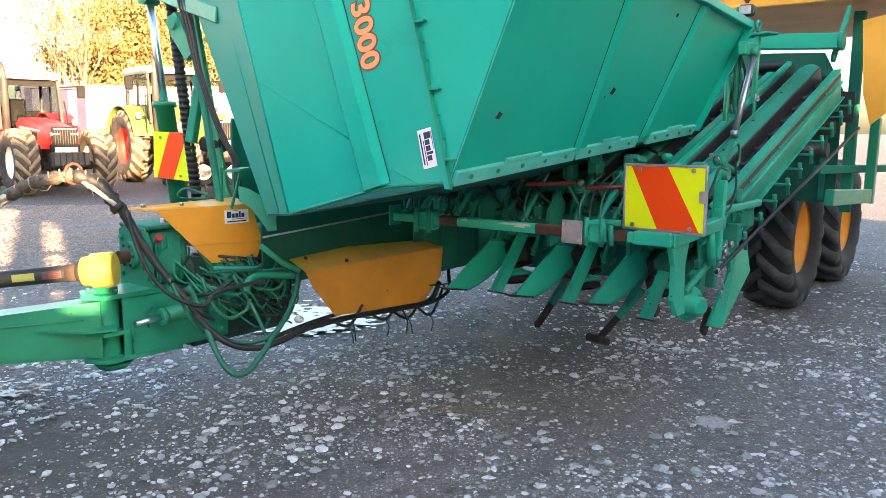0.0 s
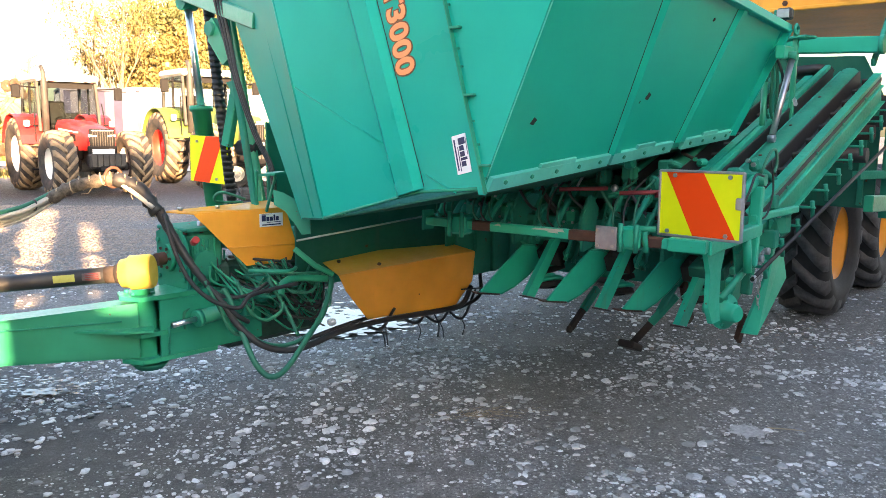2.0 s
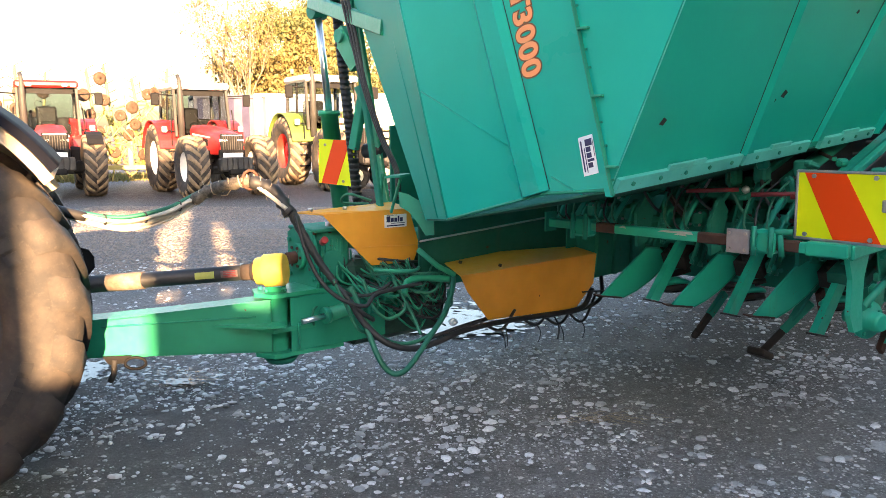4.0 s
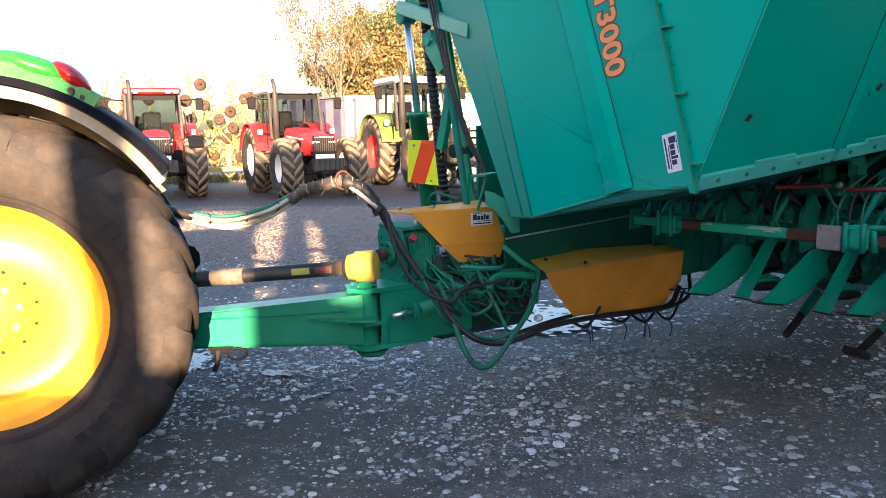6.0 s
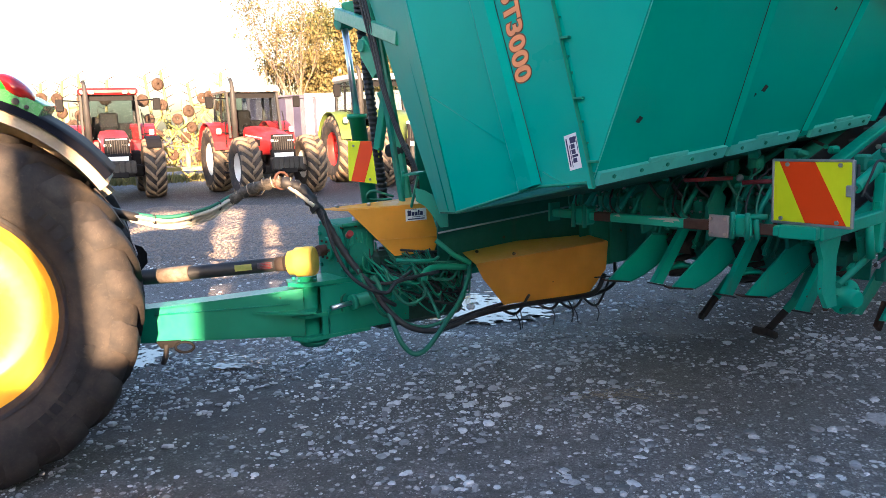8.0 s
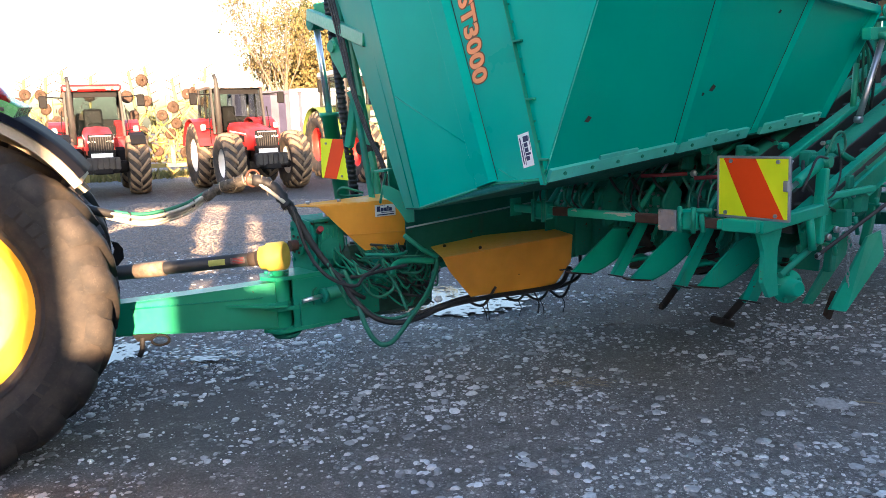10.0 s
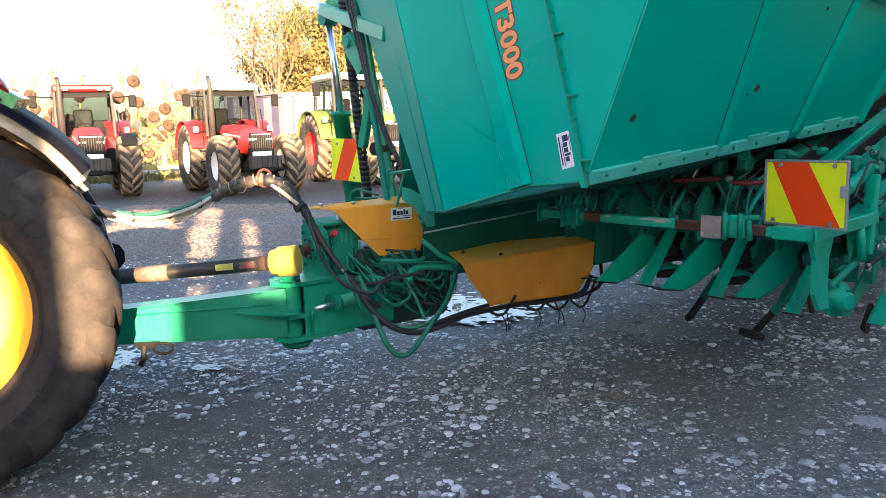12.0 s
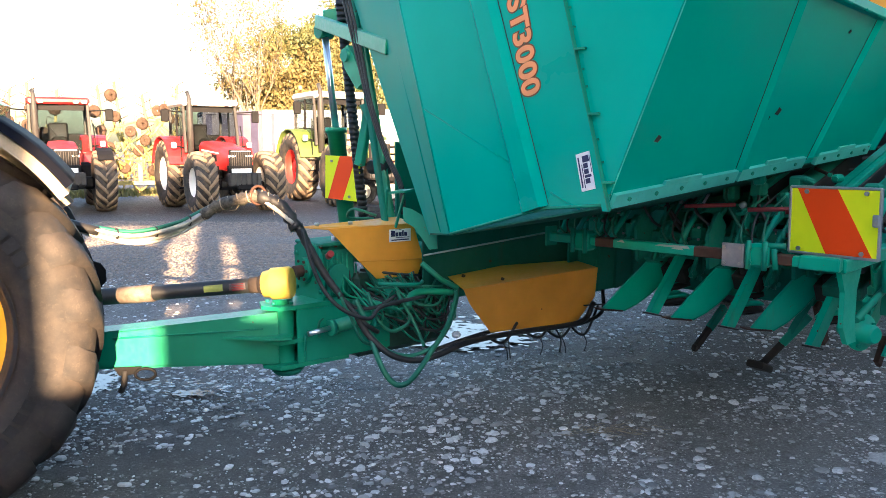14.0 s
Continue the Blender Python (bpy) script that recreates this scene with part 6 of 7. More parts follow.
# ---- drive shaft between tractor and harvester ----
pto = thing("drive_shaft", "black guarded drive shaft with a yellow bell guard", "drive shaft")
PA, PE = Vector((-3.30, 4.145, 0.815)), Vector((-1.903, 4.222, 0.935))
dp = (PE - PA).normalized()
tube("guard_tube", [PA, PE], 0.041, BLACK_PLASTIC, pto, "matt black plastic guard tube", 18)
tube("inner_tube", [PA.lerp(PE, 0.16), PA.lerp(PE, 0.44)], 0.046, BLACK_PLASTIC, pto, "", 18)
toward = (Vector((0, 0, 1.6)) - PE).cross(dp).cross(dp).normalized() * -1
for w0, w1, mat, ang in ((0.79, 0.865, LIME_DULL, 0.0), (0.89, 0.955, DARK_LABEL, 0.0), (0.90, 0.948, RED_DULL, 0.05)):
    bm = bmesh.new()
    rings = []
    for k in range(5):
        a = ang - 0.45 + 0.225 * k
        r_ = 0.0420 if mat is not RED_PAINT else 0.0425
        off = (Matrix.Rotation(a, 3, dp) @ toward) * r_
        rings.append([bm.verts.new(PA.lerp(PE, w0) + off), bm.verts.new(PA.lerp(PE, w1) + off)])
    for a, b in zip(rings, rings[1:]):
        bm.faces.new((a[0], a[1], b[1], b[0]))
    part("label_patch", bm, mat, pto, "small warning label")
tube("worn_sleeve", [PA.lerp(PE, 0.44), PA.lerp(PE, 0.58)], 0.0475, WORN_TUBE, pto, "scuffed dusty section of the tube", 18)
tube("dusty_sleeve", [PA.lerp(PE, 0.965), PE], 0.044, SOILED, pto, "dusty brown sleeve", 18)
tube("cone", [PE, PE + dp * 0.04, PE + dp * 0.05], [0.045, 0.07, 0.07], SOILED, pto, "dusty collar", 20)
tube("bell_guard", [PE + dp * 0.02, PE + dp * 0.03, PE + dp * 0.07, PE + dp * 0.075, PE + dp * 0.17, PE + dp * 0.185], [0.05, 0.072, 0.078, 0.088, 0.088, 0.078], BOOT_YELLOW, pto, "yellow plastic bell guard", 24)

# ---- the tractor in front of the harvester: its rear wheel and mudguard ----
TRAC = Matrix.Translation((-3.09, 2.92, 0)) @ pose(0, 0, 0, 0, 0, 33.0)   # x to its rear, -y to its near side
pull = thing("green_tractor", "bright green tractor with a dusty rear wheel and yellow rim", "tractor", TRAC)
RW = 0.91
big = wheel(pull, Matrix.Translation((0, 0.30, RW - 0.02)) @ pose(0, 0, 0, 0, 13, 0), RW, 0.62, 0.515, TYRE_DUSTY, RIM_YELLOW, 19, 0.10, 0, "large dusty lugged tyre", 0.034)
# raised print on the sidewall, kept to plain blocks, and a bead ring
bm = bmesh.new()
for a0, count, r0, r1, wd in ((-0.78, 8, 0.645, 0.695, 0.085), (0.62, 5, 0.64, 0.70, 0.095)):
    for k in range(count):
        a = a0 + k * 0.098
        q = [(r * math.cos(a + d), -0.314 + (r - 0.65) * 0.06, r * math.sin(a + d)) for r, d in ((r0, -wd * 0.4), (r0, wd * 0.4), (r1, wd * 0.4), (r1, -wd * 0.4))]
        add_plate(bm, q, 0.003)
tagged(part("sidewall_print", bm, TYRE, big, "raised black blocks of sidewall print"), kind="stuff")
bm = bmesh.new()
add_lathe(bm, [(0.535, -0.250), (0.545, -0.262), (0.556, -0.262), (0.562, -0.270)], n=64)
part("bead_ring", bm, TYRE, big)
for r, n_, r_, h_, mat_ in ((0.195, 12, 0.009, 0.004, SOILED), (0.125, 8, 0.014, 0.022, STICKER)):
    bolts([(r * math.cos(k * math.tau / n_ + 0.4), -0.050 - 0.13 * max(0.0, 0.3 - r), r * math.sin(k * math.tau / n_ + 0.4)) for k in range(n_)], (0, -1, 0), r_, h_, mat_, big)
# mudguard
def guard(bm, r, y0, y1, a0, a1, n, th):
    rows_ = []
    for k in range(n + 1):
        a = a0 + (a1 - a0) * k / n
        e = 0.03 * math.sin(math.pi * k / n)
        rows_.append([bm.verts.new((q * math.cos(a), y, RW + q * math.sin(a))) for q, y in ((r + e, y0), (r + th + e, y0 + 0.02), (r + th + e + 0.03, y1), (r + e, y1))])
    for a, b in zip(rows_, rows_[1:]):
        for j in range(4):
            bm.faces.new((a[j], a[(j + 1) % 4], b[(j + 1) % 4], b[j])).smooth = j in (1, 3)
    bm.faces.new(rows_[0][::-1])
    bm.faces.new(rows_[-1])


fender = part("mudguard", make(guard, 0.985, -0.01, 0.70, radians(37), radians(150), 28, 0.035), GUARD_PLASTIC, pull, "black plastic mudguard, dusty underneath")
part("lining", make(guard, 0.930, 0.002, 0.69, radians(35.5), radians(148), 28, 0.048), DUSTY_PLASTIC, fender, "pale dusty inner lining")
part("flare", make(guard, 1.015, 0.06, 0.80, radians(60), radians(152), 24, 0.080), DEERE_GREEN, fender, "glossy bright green upper panel")
bm = bmesh.new()
bmesh.ops.create_uvsphere(bm, u_segments=20, v_segments=12, radius=1, matrix=Matrix.Translation((0.30, 0.16, RW + 1.075)) @ pose(0, 0, 0, 0, 20, 0) @ Matrix.Diagonal((0.19, 0.10, 0.050, 1)))
part("lamp_housing", bm, DEERE_GREEN, fender, "glossy green hump that holds the lamp", True)
bm = bmesh.new()
bmesh.ops.create_uvsphere(bm, u_segments=24, v_segments=14, radius=1, matrix=Matrix.Translation((0.432, 0.14, RW + 1.035)) @ pose(0, 0, 0, 0, 41, 0) @ Matrix.Diagonal((0.098, 0.080, 0.045, 1)))
part("rear_lamp", bm, LAMP_RED, fender, "red rear lamp", True)
tube("knob", [(0.432, 0.10, RW + 0.972), (0.432, 0.045, RW + 0.972)], 0.016, BLACK_PLASTIC, fender, "", 10)
tube("knob", [(0.475, 0.10, RW + 0.945), (0.475, 0.05, RW + 0.945)], 0.010, BLACK_PLASTIC, fender, "", 10)
bm = bmesh.new()
rows_ = []
for k in range(25):
    a = radians(31 + 117 * k / 24)
    rows_.append([bm.verts.new((q * math.cos(a), 0.665 + d, RW + q * math.sin(a))) for q, d in ((0.60, 0), (0.96, 0), (0.96, 0.015), (0.60, 0.015))])
for a, b in zip(rows_, rows_[1:]):
    for j in range(4):
        bm.faces.new((a[j], a[(j + 1) % 4], b[(j + 1) % 4], b[j]))
part("inner_wall", bm, DUSTY_PLASTIC, fender, "dusty inner wall of the mudguard")
# axle and linkage behind the wheel
tube("axle_housing", [(0, 0.3, RW), (0, 1.9, RW)], 0.14, BLACK_PLASTIC, pull, "", 16)
wheel(pull, Matrix.Translation((-0.02, 1.95, RW - 0.02)), RW, 0.62, 0.505, TYRE, RIM_YELLOW, 17, 0.10, 10, "large black lugged tyre", 0.045, 1)
beam("rear_case", (-0.5, 1.12, 0.85), (0.35, 1.12, 0.85), 0.5, 0.5, BLACK_PLASTIC, pull)
lnk = beam("lower_link", (0.3, 0.90, 0.70), (0.90, 0.95, 0.93), 0.03, 0.05, SOILED, pull)
plate("hook", [(0.88, 0.95, 0.90), (0.92, 0.95, 0.89), (0.965, 0.95, 0.94), (0.965, 0.95, 1.00), (0.94, 0.95, 1.04), (0.90, 0.95, 1.055), (0.915, 0.95, 1.0), (0.895, 0.95, 0.95)], 0.03, DEEP_BLACK, lnk, "dark steel hook end")
beam("hitch_bar", (0.2, 1.14, 0.50), (0.75, 1.14, 0.50), 0.10, 0.06, BLACK_PLASTIC, pull)


# ---- parked tractors; x forwards, y to the left, origin under the rear axle ----
def parked_tractor(name, label, at, body, rim, roof, hood_top, size=1.0, group="row of parked tractors"):
    t = thing(name, label, "tractor", at @ Matrix.Scale(size, 4), group)
    rr_, fr = 0.92, 0.76
    for y in (-0.86, 0.86):
        wheel(t, Matrix.Translation((0, y, rr_)), rr_, 0.58, 0.46, TYRE_MUDDY, rim, 18, 0.12, 8, "", 0.06, -1 if y < 0 else 1, LUG_MUD)
        wheel(t, Matrix.Translation((2.72, y * 1.0, fr)), fr, 0.52, 0.36, TYRE_MUDDY, rim, 16, 0.10, 8, "", 0.055, -1 if y < 0 else 1, LUG_MUD)
        fd = bmesh.new()
        rows_ = []
        for k in range(13):
            a = radians(15 + 150 * k / 12)
            rows_.append([fd.verts.new((q * math.cos(a), yy, rr_ + q * math.sin(a))) for q, yy in ((rr_ + 0.07, y * 1.35), (rr_ + 0.10, y * 1.35), (rr_ + 0.10, y * 0.62), (rr_ + 0.07, y * 0.62))])
        for a, b in zip(rows_, rows_[1:]):
            for j in range(4):
                fd.faces.new((a[j], a[(j + 1) % 4], b[(j + 1) % 4], b[j]))
        part("rear_mudguard", fd, body, t)
        fd = bmesh.new()
        rows_ = []
        for k in range(9):
            a = radians(40 + 100 * k / 8)
            rows_.append([fd.verts.new((2.72 + q * math.cos(a), yy, fr + q * math.sin(a))) for q, yy in ((fr + 0.05, y * 1.22), (fr + 0.062, y * 1.22), (fr + 0.062, y * 0.80), (fr + 0.05, y * 0.80))])
        for a, b in zip(rows_, rows_[1:]):
            for j in range(4):
                fd.faces.new((a[j], a[(j + 1) % 4], b[(j + 1) % 4], b[j]))
        if roof is body:
            part("front_mudguard", fd, DEEP_BLACK, t)
        else:
            fd.free()
    part("chassis", make(add_box, (1.5, 0, 0.86), (2.9, 0.46, 0.42), None, 0.04), GREY_BODY, t)
    part("front_axle", make(add_box, (2.72, 0, 0.66), (0.22, 1.5, 0.2), None, 0.04), GREY_BODY, t)
    part("rear_axle", make(add_box, (0, 0, 0.9), (0.4, 1.6, 0.36), None, 0.05), GREY_BODY, t)
    # bonnet: rounded, falling to the nose
    hd = bmesh.new()
    secs = []
    for x, top, wd in ((0.95, hood_top, 0.36), (1.7, hood_top - 0.03, 0.36), (2.5, hood_top - 0.14, 0.35), (3.05, hood_top - 0.24, 0.33), (3.22, hood_top - 0.42, 0.30)):
        secs.append([hd.verts.new(v) for v in ((x, -wd, 1.05), (x, -wd, top - 0.16), (x, -wd * 0.82, top - 0.03), (x, 0, top), (x, wd * 0.82, top - 0.03), (x, wd, top - 0.16), (x, wd, 1.05))])
    for a, b in zip(secs, secs[1:]):
        for j in range(6):
            hd.faces.new((a[j], b[j], b[j + 1], a[j + 1])).smooth = True
    hd.faces.new(secs[-1])
    hood = part("bonnet", hd, body, t)
    box("grille", (3.20, 0, 1.26), (0.08, 0.58, 0.60), DEEP_BLACK, hood, "dark slatted grille", None, 0.02)
    for k in range(9):
        box("grille_bar", (3.245, -0.22 + 0.055 * k, 1.30), (0.012, 0.016, 0.40), GREY_BODY, hood, "", None, 0.003)
    box("grille_frame", (3.246, 0, 1.52), (0.016, 0.50, 0.03), GREY_METAL, hood, "", None, 0.004)
    box("nose_plate", (3.27, 0, 1.03), (0.02, 0.50, 0.13), STICKER, hood, "pale plate under the grille", None, 0.01)
    for y in (-0.2, 0.2):
        box("headlight", (3.20, y, hood_top - 0.40), (0.08, 0.20, 0.09), STICKER, hood, "white-reflecting headlight", None, 0.03)
    for y in (-1, 1):
        plate("bonnet_vent", [(1.55, y * 0.365, 1.30), (2.45, y * 0.358, 1.26), (2.45, y * 0.358, 1.42), (1.55, y * 0.365, 1.50)], 0.012, DEEP_BLACK, hood, "dark side vent")
        plate("bonnet_stripe", [(1.2, y * 0.366, 1.535), (2.6, y * 0.352, 1.455), (2.6, y * 0.352, 1.485), (1.2, y * 0.366, 1.575)], 0.012, STICKER, hood, "pale decal stripe")
        box("engine_side", (1.85, y * 0.30, 1.0), (1.5, 0.12, 0.34), DEEP_BLACK, t, "", None, 0.03)
        tube("handrail", bend([(0.95, y * 0.82, 1.2), (0.98, y * 0.84, 1.7), (0.92, y * 0.80, 2.2)], 5), 0.016, DEEP_BLACK, t, "", 6)
        tube("lamp_stalk", [(0.9, y * 0.74, 1.62), (0.95, y * 0.98, 1.66)], 0.02, DEEP_BLACK, t, "", 6)
        box("side_lamp", (0.97, y * 1.02, 1.68), (0.08, 0.14, 0.16), LAMP_CLEAR, t, "clear side lamp", None, 0.03)
        box("axle_arm", (2.72, y * 0.50, 0.72), (0.34, 0.26, 0.30), DEEP_BLACK, t, "", None, 0.05)
    box("nose_surround", (3.19, 0, 1.06), (0.14, 0.64, 0.26), DEEP_BLACK, hood, "black bumper under the grille", None, 0.04)
    box("linkage", (3.36, 0, 0.66), (0.5, 0.44, 0.16), DEEP_BLACK, t, "", None, 0.03)
    wt = part("weight_carrier", make(add_box, (3.42, 0, 0.82), (0.30, 0.80, 0.34), None, 0.05), GREY_BODY, t)
    for k in range(6):
        box("weight_slab", (3.58, -0.33 + 0.132 * k, 0.84), (0.05, 0.11, 0.30), GREY_BODY, wt, "", None, 0.01)
    # cab
    cb = part("cab_base", make(add_box, (0.15, 0, 1.30), (1.45, 1.30, 0.42), None, 0.05), body, t)
    zb, zt_ = 1.48, 2.72
    corners = {}
    for sx, xb, xt in (("f", 0.98, 0.80), ("r", -0.55, -0.48)):
        for y in (-1, 1):
            p, q = Vector((xb, y * 0.72, zb)), Vector((xt, y * 0.70, zt_))
            corners[sx, y] = (p, q)
            beam("pillar", p, q, 0.075, 0.085, GREY_BODY, cb, "", 0.012, (1, 0, 0))
    for y in (-1, 1):
        p, q = Vector((0.2, y * 0.73, zb - 0.3)), Vector((0.2, y * 0.71, zt_))
        beam("pillar", p, q, 0.05, 0.06, DEEP_BLACK, cb, "", 0.012, (1, 0, 0))
        (a, b), (c, d) = corners["f", y], corners["r", y]
        pane = plate("side_pane", [a, c, d, b], 0.008, GLASS, cb, "clear cab glass")
        pane.visible_shadow = False
    for s in ("f", "r"):
        (a, b), (c, d) = corners[s, -1], corners[s, 1]
        pane = plate("windscreen", [a, c, d, b], 0.008, GLASS, cb, "clear cab glass")
        pane.visible_shadow = False
    rf = part("roof", make(add_box, (0.15, 0, 2.81), (1.62, 1.52, 0.18), None, 0.07), roof, cb)
    for y in (-0.62, -0.42, 0.42, 0.62):
        box("work_lamp", (0.97, y, 2.78), (0.06, 0.14, 0.09), LAMP_CLEAR, rf, "clear roof lamp", None, 0.02)
    box("head_lining", (0.15, 0, 2.69), (1.30, 1.36, 0.05), DEEP_BLACK, cb, "", None, 0.02)
    box("rear_console", (-0.50, 0, 1.72), (0.10, 1.30, 0.52), DEEP_BLACK, cb, "", None, 0.03)
    tube("wiper", [(0.99, 0.10, 1.62), (0.93, -0.22, 2.10)], 0.010, DEEP_BLACK, cb, "", 6)
    beam("sun_visor", (0.82, -0.62, 2.62), (0.82, 0.62, 2.62), 0.02, 0.12, DEEP_BLACK, cb)
    tube("side_console", [(0.10, -0.44, 1.55), (0.12, -0.42, 2.02), (0.30, -0.40, 2.12)], 0.045, DEEP_BLACK, cb, "", 8)
    seat = part("seat", make(add_box, (-0.1, 0, 1.62), (0.5, 0.5, 0.14), None, 0.05), DEEP_BLACK, cb)
    box("seat_back", (-0.33, 0, 1.96), (0.14, 0.50, 0.62), DEEP_BLACK, seat, "", None, 0.05)
    part("dashboard", make(add_box, (0.66, 0, 1.62), (0.25, 0.4, 0.3), None, 0.06), DEEP_BLACK, cb)
    tube("steering_wheel", [(0.44 + 0.17 * math.sin(k * 0.5), 0.19 * math.cos(k * 0.5), 1.80 + 0.07 * math.sin(k * 0.5)) for k in range(14)], 0.018, DEEP_BLACK, cb, "", 6)
    for y in (-1, 1):
        arm_ = tube("mirror_arm", [(0.85, y * 0.72, 2.55), (0.95, y * 1.15, 2.58)], 0.018, DEEP_BLACK, cb, "", 8)
        box("mirror", (0.96, y * 1.22, 2.45), (0.07, 0.20, 0.32), DEEP_BLACK, arm_, "black door mirror", None, 0.03)
        for k in range(3):
            box("step", (0.75, y * 0.80, 0.55 + 0.28 * k), (0.4, 0.24, 0.04), DEEP_BLACK, t, "", None, 0.01)
    ex = tube("exhaust", [(0.98, -0.58, 1.3), (0.98, -0.58, 2.55), (0.96, -0.58, 2.95), (0.88, -0.60, 3.08)], [0.085, 0.085, 0.05, 0.05], GREY_BODY, t, "dull grey exhaust stack", 14)
    box("fuel_tank", (0.95, 0.55, 0.95), (0.9, 0.35, 0.5), DEEP_BLACK, t, "", None, 0.08)
    box("fuel_tank", (0.95, -0.55, 0.95), (0.9, 0.35, 0.5), DEEP_BLACK, t, "", None, 0.08)
    tube("beacon", [(-0.4, -0.6, 3.0), (-0.4, -0.6, 3.12)], 0.05, LETTER, t, "amber beacon", 12)
    return t


def heading(x, y, fx, fy):
    return Matrix.Translation((x, y, 0)) @ pose(0, 0, 0, 0, 0, math.degrees(math.atan2(fy, fx)))


parked_tractor("parked_tractor", "red parked tractor with a red roof, facing the yard", heading(-14.65, 22.16, 0.576, -0.817), RED_BODY, RIM_WHITE, RED_BODY, 1.78, 1.08)
parked_tractor("parked_tractor", "red parked tractor with a white roof and white rims", heading(-10.43, 22.61, 0.648, -0.762), RED_BODY, RIM_WHITE, WHITE_ROOF, 1.80, 1.05)
parked_tractor("parked_tractor", "lime green parked tractor with red rims", heading(-7.48, 25.64, 0.620, -0.784), LIME_BODY, RIM_RED, WHITE_ROOF, 1.95, 1.18)


# ---- folded hay tedders behind the tractors ----
def tedder(at, seed):
    g = random.Random(seed)
    t = thing("hay_tedder", "folded yellow hay tedder with small tyred wheels", "hay tedder", at, "folded tedders")
    beam("frame", (0, 0, 0.55), (0, 0, 2.9), 0.16, 0.16, TEDDER_YELLOW, t, "", 0.01, (1, 0, 0))
    beam("base_bar", (-1.3, 0, 0.55), (1.3, 0, 0.55), 0.14, 0.14, TEDDER_YELLOW, t)
    beam("foot", (-0.9, -0.1, 0.02), (-0.9, -0.1, 0.55), 0.12, 0.12, TEDDER_YELLOW, t, "", 0.01, (1, 0, 0))
    beam("foot", (0.9, 0.1, 0.02), (0.9, 0.1, 0.55), 0.12, 0.12, TEDDER_YELLOW, t, "", 0.01, (1, 0, 0))
    for k in range(13):
        x, z = -1.35 + 0.22 * k, 0.6 + 2.2 * g.random()
        y = g.uniform(-0.3, 0.3)
        rot = tube("arm", [(x * 0.5, 0, 0.9 + 0.12 * k), (x, y, z)], 0.05, TEDDER_YELLOW, t, "", 8)
        wh = part("rotor_wheel", make(add_lathe, [(0.03, -0.05), (0.08, -0.04), (0.10, -0.06), (0.175, -0.05), (0.185, 0.0), (0.175, 0.05), (0.10, 0.06), (0.08, 0.04), (0.03, 0.05)], (x, y - 0.15, z + 0.35), pose(0, 0, 0, 0, 0, g.uniform(-40, 40)).to_3x3(), 20), TAN_RUBBER, rot, "small dusty wheel")
        for j in range(5):
            a = j * math.tau / 5 + g.random()
            e = Vector((x + 0.62 * math.cos(a), y + g.uniform(-0.2, 0.2), z + 0.62 * math.sin(a)))
            arm_ = tube("tine_arm", [(x, y, z), e], 0.028, TEDDER_YELLOW, rot, "", 6)
            tube("tine", [e, e + Vector((g.uniform(-0.1, 0.1), -0.3, g.uniform(-0.2, 0.2)))], 0.010, RUSTY, arm_, "", 5)
    for x in (-0.9, -0.35, 0.5, 1.05):
        h = g.uniform(3.3, 4.0)
        foot_, tip_ = Vector((x, 0.1, 0.8)), Vector((x + g.uniform(-0.35, 0.35), 0.1, h))
        mast_ = tube("folded_boom", [foot_, tip_], 0.045, TEDDER_YELLOW, t, "", 8)
        for j in range(9):
            p_ = tip_.lerp(foot_, 0.05 * j)
            tube("tine", [p_, p_ + Vector((0.24 * (-1) ** j, -0.15, 0.12))], 0.011, RUSTY, mast_, "", 5)
        bm_ = make(add_lathe, [(0.03, -0.05), (0.10, -0.06), (0.20, -0.05), (0.21, 0.0), (0.20, 0.05), (0.10, 0.06), (0.03, 0.05)], tip_.lerp(foot_, g.uniform(0.12, 0.4)) + Vector((g.uniform(-0.2, 0.2), -0.12, 0.0)), pose(0, 0, 0, 0, 0, g.uniform(-40, 40)).to_3x3(), 20)
        part("rotor_wheel", bm_, TAN_RUBBER, mast_, "small dusty wheel")
    return t


tedder(heading(-13.73, 25.1, 0.85, 0.5), 3)
tedder(heading(-17.6, 24.3, 0.85, 0.5), 5)


